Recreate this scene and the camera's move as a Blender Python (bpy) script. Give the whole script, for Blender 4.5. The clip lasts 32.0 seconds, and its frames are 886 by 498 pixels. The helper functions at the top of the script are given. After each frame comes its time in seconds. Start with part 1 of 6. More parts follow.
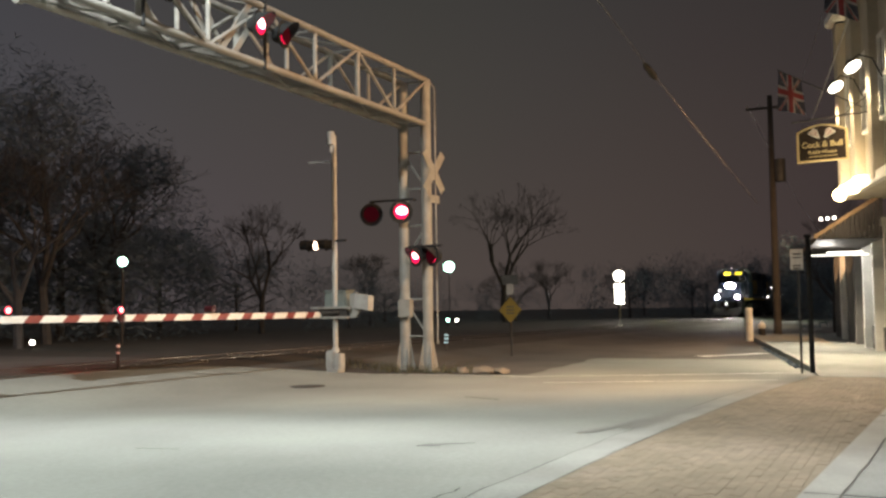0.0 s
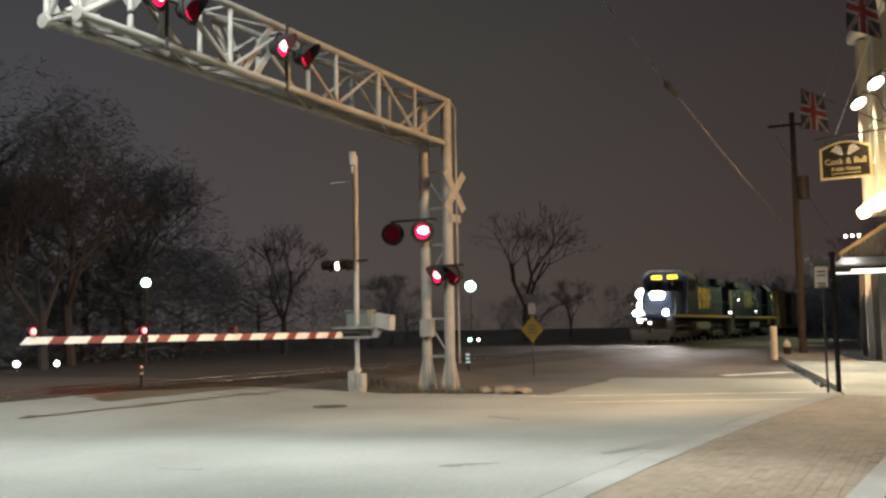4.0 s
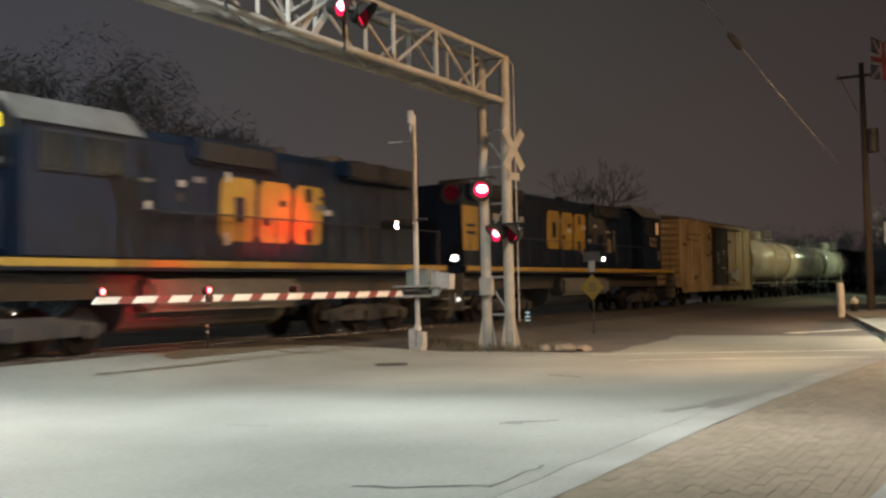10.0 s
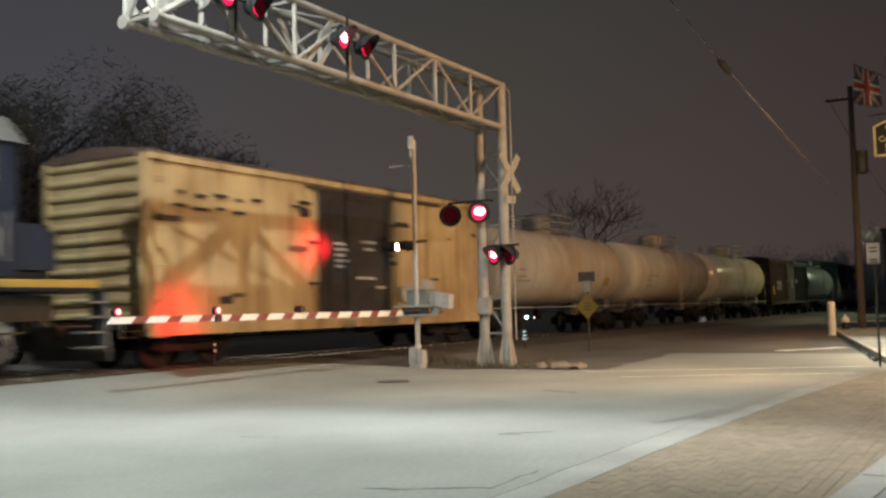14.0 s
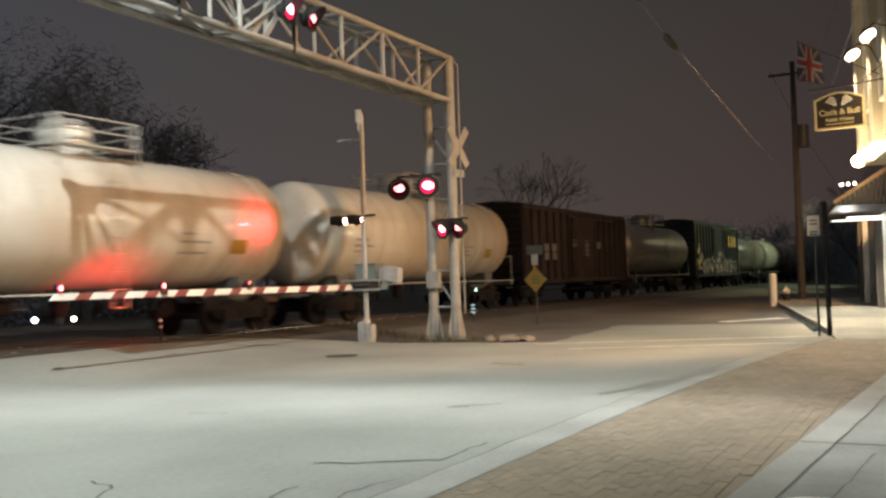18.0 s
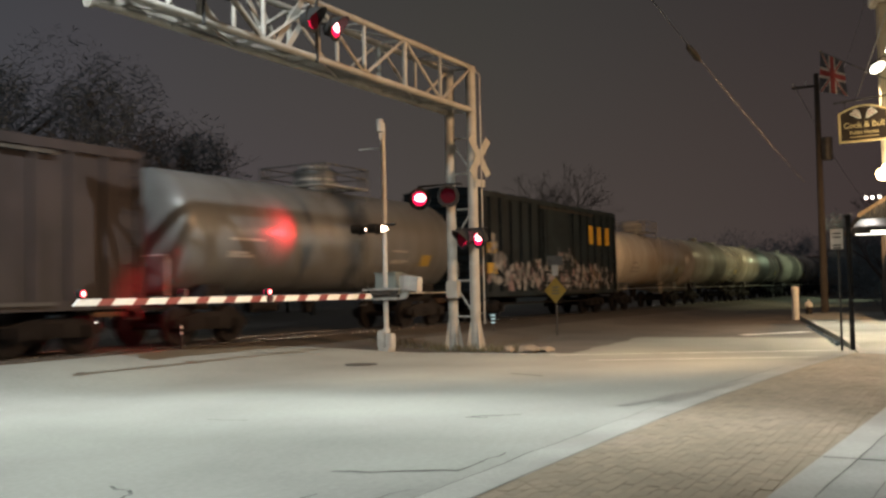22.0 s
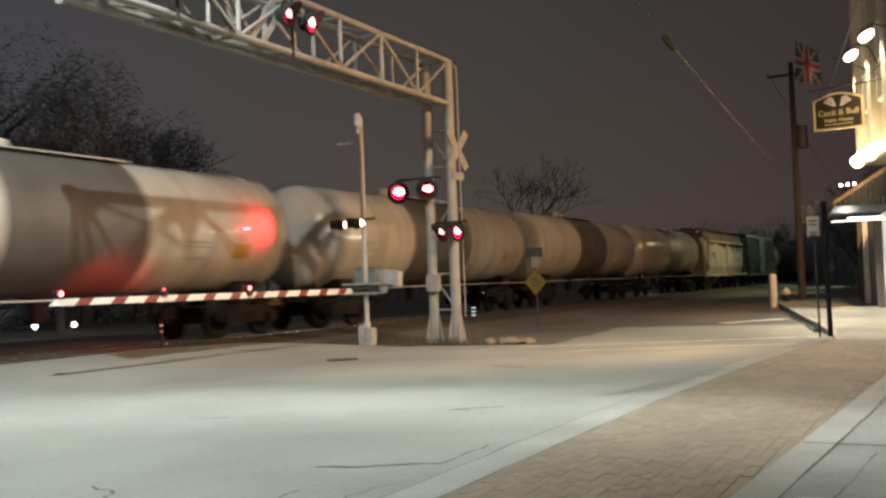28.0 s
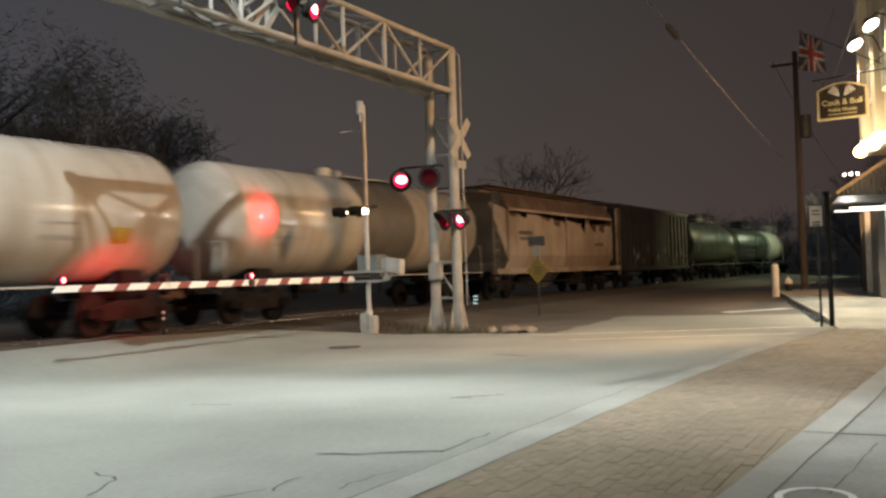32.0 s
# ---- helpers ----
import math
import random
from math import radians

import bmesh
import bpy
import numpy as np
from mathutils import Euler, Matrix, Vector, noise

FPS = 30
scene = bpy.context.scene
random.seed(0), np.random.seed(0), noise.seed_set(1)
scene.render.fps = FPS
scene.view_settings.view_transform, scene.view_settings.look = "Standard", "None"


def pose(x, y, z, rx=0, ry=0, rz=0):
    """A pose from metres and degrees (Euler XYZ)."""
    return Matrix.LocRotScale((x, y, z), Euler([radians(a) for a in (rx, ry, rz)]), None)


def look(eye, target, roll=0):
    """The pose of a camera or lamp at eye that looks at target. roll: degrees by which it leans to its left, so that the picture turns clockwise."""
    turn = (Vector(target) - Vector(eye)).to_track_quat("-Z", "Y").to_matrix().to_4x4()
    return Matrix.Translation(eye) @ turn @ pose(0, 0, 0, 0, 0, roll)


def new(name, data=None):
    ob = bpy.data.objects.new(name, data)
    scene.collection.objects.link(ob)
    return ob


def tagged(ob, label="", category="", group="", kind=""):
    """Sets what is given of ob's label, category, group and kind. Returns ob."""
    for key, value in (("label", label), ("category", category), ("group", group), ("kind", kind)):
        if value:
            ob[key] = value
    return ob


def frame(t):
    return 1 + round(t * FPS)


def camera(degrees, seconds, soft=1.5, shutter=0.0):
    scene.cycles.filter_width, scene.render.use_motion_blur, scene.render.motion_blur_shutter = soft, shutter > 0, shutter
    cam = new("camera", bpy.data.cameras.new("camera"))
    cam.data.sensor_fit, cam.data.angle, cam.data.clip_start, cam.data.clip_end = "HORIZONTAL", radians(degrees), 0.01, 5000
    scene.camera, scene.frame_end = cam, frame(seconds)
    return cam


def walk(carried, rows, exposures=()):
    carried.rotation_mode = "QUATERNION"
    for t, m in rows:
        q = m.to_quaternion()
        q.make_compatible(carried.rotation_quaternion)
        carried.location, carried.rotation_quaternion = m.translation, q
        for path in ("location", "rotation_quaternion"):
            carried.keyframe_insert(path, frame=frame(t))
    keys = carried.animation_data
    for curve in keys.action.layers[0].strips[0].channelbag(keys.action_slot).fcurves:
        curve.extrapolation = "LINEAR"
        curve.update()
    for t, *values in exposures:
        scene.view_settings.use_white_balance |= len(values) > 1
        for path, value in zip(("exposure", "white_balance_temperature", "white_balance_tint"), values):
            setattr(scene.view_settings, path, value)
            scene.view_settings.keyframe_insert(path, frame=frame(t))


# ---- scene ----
# A level crossing at night: X runs along the track, Y across it, the eye stands near the origin.
EYE_Z = 1.55
NEAR = (0.71, 0.36)        # the eye is a step further forward in the first part
PATH = [
    (0.0, -63.98, 3.61, 0.84),
    (0.5, -63.68, 3.96, 0.86),
    (1.0, -63.62, 4.38, 0.72),
    (1.5, -63.44, 4.51, 0.74),
    (2.0, -63.17, 4.62, 0.83),
    (2.5, -62.96, 4.69, 0.89),
    (3.0, -62.87, 4.71, 0.94),
    (3.5, -62.71, 4.71, 1.01),
    (5.5, -62.84, 4.93, 1.17),
    (6.0, -62.77, 4.57, 1.38),
    (6.5, -62.35, 4.15, 1.46),
    (7.0, -61.47, 3.45, 1.23),
    (7.5, -60.29, 2.71, 1.17),
    (8.0, -59.89, 2.30, 1.00),
    (8.5, -59.70, 2.01, 1.02),
    (9.0, -59.74, 1.78, 1.37),
    (9.5, -59.49, 1.91, 1.48),
    (10.0, -59.20, 2.41, 1.30),
    (10.5, -58.88, 3.01, 1.59),
    (11.0, -58.85, 3.33, 1.43),
    (11.5, -58.74, 3.45, 1.43),
    (12.0, -58.88, 3.45, 1.53),
    (12.5, -59.02, 3.48, 1.46),
    (13.0, -59.02, 3.51, 1.60),
    (13.5, -59.17, 3.49, 1.67),
    (14.0, -59.37, 3.56, 1.44),
    (14.5, -59.81, 3.23, 1.33),
    (15.0, -60.74, 2.76, 1.09),
    (15.5, -62.12, 2.27, 1.09),
    (17.5, -62.54, 1.80, 1.77),
    (18.0, -62.38, 1.94, 1.82),
    (18.5, -62.08, 1.98, 1.74),
    (19.0, -61.70, 2.10, 1.50),
    (19.5, -61.51, 2.22, 1.20),
    (20.0, -61.39, 1.97, 1.08),
    (20.5, -61.28, 1.91, 1.18),
    (21.0, -61.23, 2.04, 1.25),
    (21.5, -61.13, 2.38, 1.12),
    (22.0, -61.21, 2.54, 1.21),
    (22.5, -61.31, 2.48, 1.41),
    (23.0, -61.49, 2.30, 1.42),
    (23.5, -61.92, 2.18, 1.33),
    (24.0, -62.13, 2.05, 1.42),
    (24.5, -62.23, 1.86, 1.54),
    (25.0, -62.28, 1.86, 1.63),
    (25.5, -62.36, 1.97, 1.72),
    (27.5, -62.35, 1.95, 2.30),
    (28.0, -62.37, 2.12, 2.19),
    (28.5, -62.47, 2.04, 2.22),
    (29.0, -62.64, 1.87, 2.25),
    (29.5, -62.79, 1.71, 2.20),
    (30.0, -62.86, 1.65, 1.99),
    (30.5, -62.72, 1.57, 1.95),
    (31.0, -62.49, 1.47, 2.00),
    (31.5, -62.38, 1.41, 2.04),
    (32.0, -62.25, 1.43, 1.95),
]
rows = []
for t, yaw, pitch, roll in PATH:
    k = 1.0 if t <= 11.5 else 0.0
    rows.append((t, pose(NEAR[0] * k, NEAR[1] * k, EYE_Z, 90 + pitch, roll, yaw)))
cam = camera(49.0, 32.0, soft=2.6, shutter=0.9)
walk(cam, rows, exposures=[(0.0, 0.12), (7.0, 0.10), (9.5, 0.05), (11.0, -0.08), (12.5, 0.03), (19.0, 0.08), (24.0, 0.05), (32.0, 0.05)])

RAIL_Z = 0.42              # top of the rails over the street
TRACK_Y = 17.3
SPEED = 9.15               # metres a second, towards -X
FLASH_HALF, FLASH_AT = 0.6225, 12.43


def step(a, b, v):
    v = min(1.0, max(0.0, (v - a) / (b - a)))
    return v * v * (3 - 2 * v)


def ground_z(x, y):
    """The street rises a little towards the track."""
    return (RAIL_Z - 0.03) * step(12.2, 16.2, y)


# ---- world and lamps ----
world = bpy.data.worlds.new("night_sky")
scene.world = world
world.use_nodes = True
wn, wl = world.node_tree.nodes, world.node_tree.links
wn.clear()
w_out, w_bg = wn.new("ShaderNodeOutputWorld"), wn.new("ShaderNodeBackground")
w_tc, w_sep, w_ramp = wn.new("ShaderNodeTexCoord"), wn.new("ShaderNodeSeparateXYZ"), wn.new("ShaderNodeValToRGB")
w_noise, w_mix = wn.new("ShaderNodeTexNoise"), wn.new("ShaderNodeMix")
w_ramp.color_ramp.elements[0].position, w_ramp.color_ramp.elements[0].color = 0.0, (0.072, 0.056, 0.049, 1)
w_ramp.color_ramp.elements[1].position, w_ramp.color_ramp.elements[1].color = 0.34, (0.041, 0.037, 0.036, 1)
w_top = w_ramp.color_ramp.elements.new(1.0)
w_top.color = (0.16, 0.155, 0.155, 1)
w_noise.inputs["Scale"].default_value = 1.6
w_mix.data_type, w_mix.blend_type = "RGBA", "MULTIPLY"
w_mix.inputs[0].default_value = 0.25
wl.new(w_tc.outputs["Generated"], w_sep.inputs[0])
wl.new(w_sep.outputs[2], w_ramp.inputs[0])
wl.new(w_tc.outputs["Generated"], w_noise.inputs["Vector"])
wl.new(w_ramp.outputs[0], w_mix.inputs[6])
wl.new(w_noise.outputs["Color"], w_mix.inputs[7])
w_tint, w_blue = wn.new("ShaderNodeMix"), wn.new("ShaderNodeMapRange")
w_tint.data_type, w_tint.blend_type = "RGBA", "MULTIPLY"
w_tint.inputs[7].default_value = (0.82, 1.0, 1.26, 1)
w_blue.inputs[1].default_value, w_blue.inputs[2].default_value = 0.45, 0.85
wl.new(w_sep.outputs[1], w_blue.inputs[0])
wl.new(w_blue.outputs[0], w_tint.inputs[0])
wl.new(w_mix.outputs[2], w_tint.inputs[6])
wl.new(w_tint.outputs[2], w_bg.inputs[0])
wl.new(w_bg.outputs[0], w_out.inputs[0])
# the glow of the town is stronger across the track than down the street
w_side = wn.new("ShaderNodeMapRange")
w_side.inputs[1].default_value, w_side.inputs[2].default_value = 0.05, 0.75
w_side.inputs[3].default_value, w_side.inputs[4].default_value = 0.82, 1.52
wl.new(w_sep.outputs[1], w_side.inputs[0])
wl.new(w_side.outputs[0], w_bg.inputs[1])


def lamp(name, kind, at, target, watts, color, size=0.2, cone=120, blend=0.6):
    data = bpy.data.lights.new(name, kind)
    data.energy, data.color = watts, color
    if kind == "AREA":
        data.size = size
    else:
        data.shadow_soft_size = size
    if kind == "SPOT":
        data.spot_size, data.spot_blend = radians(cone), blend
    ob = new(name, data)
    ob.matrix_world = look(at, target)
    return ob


WHITE, SODIUM, GREENISH, WARM, RED = (1.0, 1.0, 0.90), (1.0, 0.57, 0.27), (0.82, 1.0, 0.62), (1.0, 0.78, 0.48), (1.0, 0.02, 0.03)
# the tall lamp at the corner: it throws the signal bridge's shadow on the cars
lamp("unseen_light", "SPOT", (7.4, 8.6, 11.5), (10.4, 12.3, 0), 8600, (0.94, 1.0, 0.99), 0.045, 122, 0.6)
# an added disc under this lamp cuts its light to a ring
lamp("unseen_light", "SPOT", (-0.5, 5.5, 8.6), (-0.5, 5.5, 0), 20000, (0.985, 0.98, 0.985), 0.10, 119, 0.16)
# lamp added behind the eye to fill the foreground
lamp("unseen_light", "SPOT", (2.0, -5.0, 8.5), (5.0, 7.0, 0), 1150, WHITE, 0.2, 120, 0.6)
lamp("unseen_light", "SPOT", (20.0, -3.0, 8.5), (20.5, 12.8, 1.5), 10000, SODIUM, 0.8, 65, 0.7)
# warm spot with no fixture, added to brighten the middle of the street
lamp("road_fill", "SPOT", (20.5, 0.6, 5.2), (16.0, 5.0, 0), 1000, (1.0, 0.72, 0.47), 0.2, 112, 0.8)
# lamps without fixtures, added to brighten the far street and cars
lamp("unseen_light", "SPOT", (40.0, 0.5, 8.5), (42.0, 12.5, 0.8), 4800, SODIUM, 0.25, 130, 0.6)
lamp("unseen_light", "SPOT", (101.0, 8.0, 8.0), (97.0, 16.0, 2.0), 2600, GREENISH, 0.3, 110, 0.5)
lamp("unseen_light", "SPOT", (76.0, 7.0, 8.0), (74.0, 16.0, 2.0), 2800, (1.0, 0.88, 0.45), 0.3, 110, 0.5)
# spots with no fixture, added to brighten the far sidewalk
lamp("sidewalk_fill", "SPOT", (28.0, 1.9, 4.2), (27.0, 3.0, 0), 1750, (1.0, 0.82, 0.60), 0.2, 150, 0.6)
lamp("sidewalk_fill", "SPOT", (37.0, 3.4, 3.2), (36.0, 4.8, 0), 1300, (1.0, 0.84, 0.62), 0.2, 150, 0.6)
# unseen red lamps close to the cars, added for the flashers' glow on them
lamp("flasher_glow_fill", "SPOT", (20.45, 15.20, 3.25), (20.2, 15.75, 3.25), 230, RED, 0.04, 118, 1.0)
lamp("flasher_glow_fill", "SPOT", (14.9, 14.75, 1.5), (15.2, 15.75, 1.5), 230, RED, 0.06, 104, 1.0)

# ---- materials ----
def principled(name):
    m = bpy.data.materials.new(name)
    m.use_nodes = True
    return m, m.node_tree.nodes, m.node_tree.links, m.node_tree.nodes["Principled BSDF"]


def material(name, a, b=None, rough=0.7, metal=0.0, scale=4.0, fine=40.0, bump=0.15, dirt=None, dirt_amount=0.4, per_piece=0.0, coat=0.0, streak=0.0):
    """Two tones mixed by a coarse noise, fine grain in value and relief, and stains of a third tone."""
    m, n, l, p = principled(name)
    b = b or tuple(c * 0.75 for c in a)
    tc = n.new("ShaderNodeTexCoord")
    n1, n2, n3 = (n.new("ShaderNodeTexNoise") for _ in range(3))
    n1.inputs["Scale"].default_value, n1.inputs["Detail"].default_value = scale, 6
    n2.inputs["Scale"].default_value, n2.inputs["Detail"].default_value = fine, 4
    n3.inputs["Scale"].default_value, n3.inputs["Detail"].default_value = scale * 0.37, 8
    for q in (n1, n2, n3):
        l.new(tc.outputs["Object"], q.inputs["Vector"])
    r1 = n.new("ShaderNodeValToRGB")
    r1.color_ramp.elements[0].position, r1.color_ramp.elements[0].color = 0.35, (*a, 1)
    r1.color_ramp.elements[1].position, r1.color_ramp.elements[1].color = 0.68, (*b, 1)
    l.new(n1.outputs[0], r1.inputs[0])
    col = r1.outputs[0]
    if dirt:
        r3 = n.new("ShaderNodeValToRGB")
        r3.color_ramp.elements[0].position, r3.color_ramp.elements[0].color = 0.48, (0, 0, 0, 1)
        r3.color_ramp.elements[1].position, r3.color_ramp.elements[1].color = 0.70, (dirt_amount,) * 3 + (1,)
        l.new(n3.outputs[0], r3.inputs[0])
        mx = n.new("ShaderNodeMix")
        mx.data_type = "RGBA"
        mx.inputs[7].default_value = (*dirt, 1)
        l.new(r3.outputs[0], mx.inputs[0])
        l.new(col, mx.inputs[6])
        col = mx.outputs[2]
    if streak:
        # rain and rust streaks that run down the sides
        mp, n4, r4, ms = n.new("ShaderNodeMapping"), n.new("ShaderNodeTexNoise"), n.new("ShaderNodeValToRGB"), n.new("ShaderNodeMix")
        mp.inputs["Scale"].default_value = (2.6, 0.45, 0.4)
        n4.inputs["Scale"].default_value, n4.inputs["Detail"].default_value = 1.0, 7
        l.new(tc.outputs["Object"], mp.inputs["Vector"])
        l.new(mp.outputs[0], n4.inputs["Vector"])
        r4.color_ramp.elements[0].position, r4.color_ramp.elements[0].color = 0.50, (0, 0, 0, 1)
        r4.color_ramp.elements[1].position, r4.color_ramp.elements[1].color = 0.66, (streak,) * 3 + (1,)
        l.new(n4.outputs[0], r4.inputs[0])
        ms.data_type = "RGBA"
        ms.inputs[7].default_value = (a[0] * 0.42, a[1] * 0.34, a[2] * 0.27, 1)
        l.new(r4.outputs[0], ms.inputs[0])
        l.new(col, ms.inputs[6])
        col = ms.outputs[2]
    grain = n.new("ShaderNodeMapRange")
    grain.inputs[3].default_value, grain.inputs[4].default_value = 0.78, 1.18
    l.new(n2.outputs[0], grain.inputs[0])
    value = grain.outputs[0]
    if per_piece:
        info, rng, mul = n.new("ShaderNodeObjectInfo"), n.new("ShaderNodeMapRange"), n.new("ShaderNodeMath")
        geo, add = n.new("ShaderNodeNewGeometry"), n.new("ShaderNodeMath")
        add.operation = "ADD"
        frac = n.new("ShaderNodeMath")
        frac.operation = "FRACT"
        l.new(info.outputs["Random"], add.inputs[0])
        l.new(geo.outputs["Random Per Island"], add.inputs[1])
        l.new(add.outputs[0], frac.inputs[0])
        rng.inputs[3].default_value, rng.inputs[4].default_value = 1 - per_piece, 1 + per_piece
        mul.operation = "MULTIPLY"
        l.new(frac.outputs[0], rng.inputs[0])
        l.new(rng.outputs[0], mul.inputs[0])
        l.new(value, mul.inputs[1])
        value = mul.outputs[0]
    mg = n.new("ShaderNodeMix")
    mg.data_type, mg.blend_type = "RGBA", "MULTIPLY"
    mg.inputs[0].default_value = 1.0
    cr = n.new("ShaderNodeCombineColor")
    for i in range(3):
        l.new(value, cr.inputs[i])
    l.new(col, mg.inputs[6])
    l.new(cr.outputs[0], mg.inputs[7])
    l.new(mg.outputs[2], p.inputs["Base Color"])
    rr = n.new("ShaderNodeMapRange")
    rr.inputs[3].default_value, rr.inputs[4].default_value = max(0.03, rough - 0.12), min(1.0, rough + 0.12)
    l.new(n1.outputs[0], rr.inputs[0])
    l.new(rr.outputs[0], p.inputs["Roughness"])
    p.inputs["Metallic"].default_value = metal
    p.inputs["Coat Weight"].default_value = coat
    if bump:
        bp = n.new("ShaderNodeBump")
        bp.inputs["Strength"].default_value, bp.inputs["Distance"].default_value = bump, 0.02
        l.new(n2.outputs[0], bp.inputs["Height"])
        l.new(bp.outputs[0], p.inputs["Normal"])
    return m


def glow(name, color, strength):
    m, n, l, p = principled(name)
    p.inputs["Base Color"].default_value = (*[min(1, c) for c in color], 1)
    p.inputs["Emission Color"].default_value = (*color, 1)
    p.inputs["Emission Strength"].default_value = strength
    p.inputs["Specular IOR Level"].default_value = 0.05
    return m


ASPHALT = material("worn_street_concrete", (0.25, 0.26, 0.23), (0.20, 0.205, 0.185), 0.8, scale=0.35, fine=14, bump=0.25, dirt=(0.12, 0.12, 0.11), dirt_amount=0.55)
LOT = material("dark_asphalt", (0.092, 0.083, 0.073), (0.066, 0.060, 0.053), 0.85, scale=0.5, fine=16, bump=0.3, dirt=(0.12, 0.112, 0.098), dirt_amount=0.4)
EARTH = material("dark_earth_and_grass", (0.060, 0.048, 0.040), (0.040, 0.036, 0.030), 0.95, scale=0.8, fine=9, bump=0.6)
BALLAST = material("ballast_stone", (0.11, 0.095, 0.085), (0.07, 0.06, 0.055), 0.95, scale=3, fine=18, bump=0.9, per_piece=0.4)
CONCRETE = material("pale_kerb_concrete", (0.28, 0.285, 0.258), (0.23, 0.235, 0.212), 0.8, scale=1.2, fine=25, bump=0.2, dirt=(0.18, 0.17, 0.15), dirt_amount=0.5)
WALK = material("sidewalk_concrete", (0.24, 0.25, 0.23), (0.18, 0.19, 0.175), 0.85, scale=0.9, fine=22, bump=0.2, dirt=(0.1, 0.1, 0.09), dirt_amount=0.45)
BRICK = material("paving_brick", (0.205, 0.170, 0.118), (0.175, 0.144, 0.099), 0.85, scale=2.0, fine=60, bump=0.3, per_piece=0.10, dirt=(0.25, 0.205, 0.155), dirt_amount=0.6)
JOINT = material("sandy_joint", (0.200, 0.166, 0.116), (0.175, 0.144, 0.100), 0.95, scale=3, fine=40)
PAINT = material("worn_road_paint", (0.78, 0.78, 0.73), (0.55, 0.55, 0.51), 0.7, scale=3, fine=30, dirt=(0.25, 0.25, 0.22), dirt_amount=0.7)
STAIN = material("damp_stain", (0.17, 0.17, 0.155), (0.205, 0.205, 0.185), 0.6, scale=2, fine=20, bump=0.1)
CRACK = material("crack_sealer", (0.040, 0.040, 0.037), (0.07, 0.07, 0.063), 0.8, scale=3, fine=30)
STEEL = material("galvanised_steel", (0.30, 0.29, 0.26), (0.23, 0.22, 0.20), 0.6, 0.1, scale=3, fine=30, bump=0.08, dirt=(0.24, 0.2, 0.16), dirt_amount=0.35)
ALU = material("dull_aluminium", (0.38, 0.37, 0.34), (0.30, 0.29, 0.27), 0.5, 0.15, scale=5, fine=40, bump=0.05)
IRON = material("dark_iron", (0.035, 0.033, 0.03), (0.06, 0.05, 0.042), 0.7, 0.3, scale=4, fine=30, bump=0.2)
RAIL = material("polished_rail", (0.55, 0.52, 0.50), (0.42, 0.37, 0.34), 0.24, 0.95, scale=5, fine=50, bump=0.05)
DEEP_RUST = material("deep_rust", (0.085, 0.052, 0.038), (0.055, 0.034, 0.026), 0.85, scale=3, fine=30, bump=0.2, dirt=(0.20, 0.15, 0.11), dirt_amount=0.5)
RUST = material("rusty_steel", (0.13, 0.08, 0.055), (0.09, 0.055, 0.04), 0.85, 0.2, scale=4, fine=30, bump=0.3)
BLACK = material("black_enamel", (0.010, 0.010, 0.010), (0.016, 0.016, 0.016), 0.85, scale=5, fine=50, bump=0.05)
TIMBER = material("creosoted_timber", (0.06, 0.045, 0.032), (0.035, 0.027, 0.02), 0.9, scale=3, fine=20, bump=0.5)
POLE = material("weathered_pole", (0.065, 0.058, 0.050), (0.050, 0.044, 0.038), 0.9, scale=2, fine=20, bump=0.5)
WIRE = material("weathered_wire", (0.34, 0.36, 0.38), (0.24, 0.255, 0.27), 0.45, 0.3, scale=5, fine=40, bump=0)
CAR_PAINT = material("beige_car_paint", (0.40, 0.35, 0.28), (0.36, 0.31, 0.25), 0.3, scale=2, fine=60, bump=0.0, coat=0.5)
WHITE_PAINT = material("white_paint", (0.78, 0.78, 0.74), (0.66, 0.66, 0.62), 0.55, scale=3, fine=30, bump=0.05, dirt=(0.4, 0.37, 0.32), dirt_amount=0.3)
RED_TAPE = material("red_sheeting", (0.22, 0.045, 0.04), (0.17, 0.035, 0.032), 0.45, scale=5, fine=60, bump=0.03)
YELLOW = material("yellow_sign_sheeting", (0.27, 0.18, 0.025), (0.22, 0.15, 0.02), 0.5, scale=5, fine=60, bump=0.03)
BACK = material("dark_sign_back", (0.10, 0.10, 0.095), (0.075, 0.075, 0.07), 0.6, 0.3, scale=5, fine=50, bump=0.03)
BARK = material("bare_bark", (0.085, 0.080, 0.078), (0.065, 0.062, 0.062), 0.95, scale=3, fine=20, bump=0.6)
TANK_CREAM = material("dull_cream_tank", (0.42, 0.395, 0.35), (0.35, 0.325, 0.28), 0.15, scale=0.6, fine=20, bump=0.03, dirt=(0.22, 0.17, 0.12), dirt_amount=0.5, streak=0.4)
PANEL = material("pale_panel", (0.15, 0.14, 0.135), (0.10, 0.095, 0.09), 0.6, scale=3, fine=40)
LEAF = material("dark_foliage", (0.150, 0.185, 0.215), (0.120, 0.148, 0.172), 0.95, scale=2, fine=10, bump=0.2, per_piece=0.35)
BLUE = material("dark_blue_paint", (0.006, 0.014, 0.031), (0.005, 0.010, 0.022), 0.5, scale=1.5, fine=30, bump=0.05, dirt=(0.012, 0.013, 0.017), dirt_amount=0.5, streak=0.5)
RAIL_BLUE = material("dark_rail_paint", (0.022, 0.026, 0.036), (0.016, 0.019, 0.026), 0.5, 0.1, scale=4, fine=30, bump=0.05)
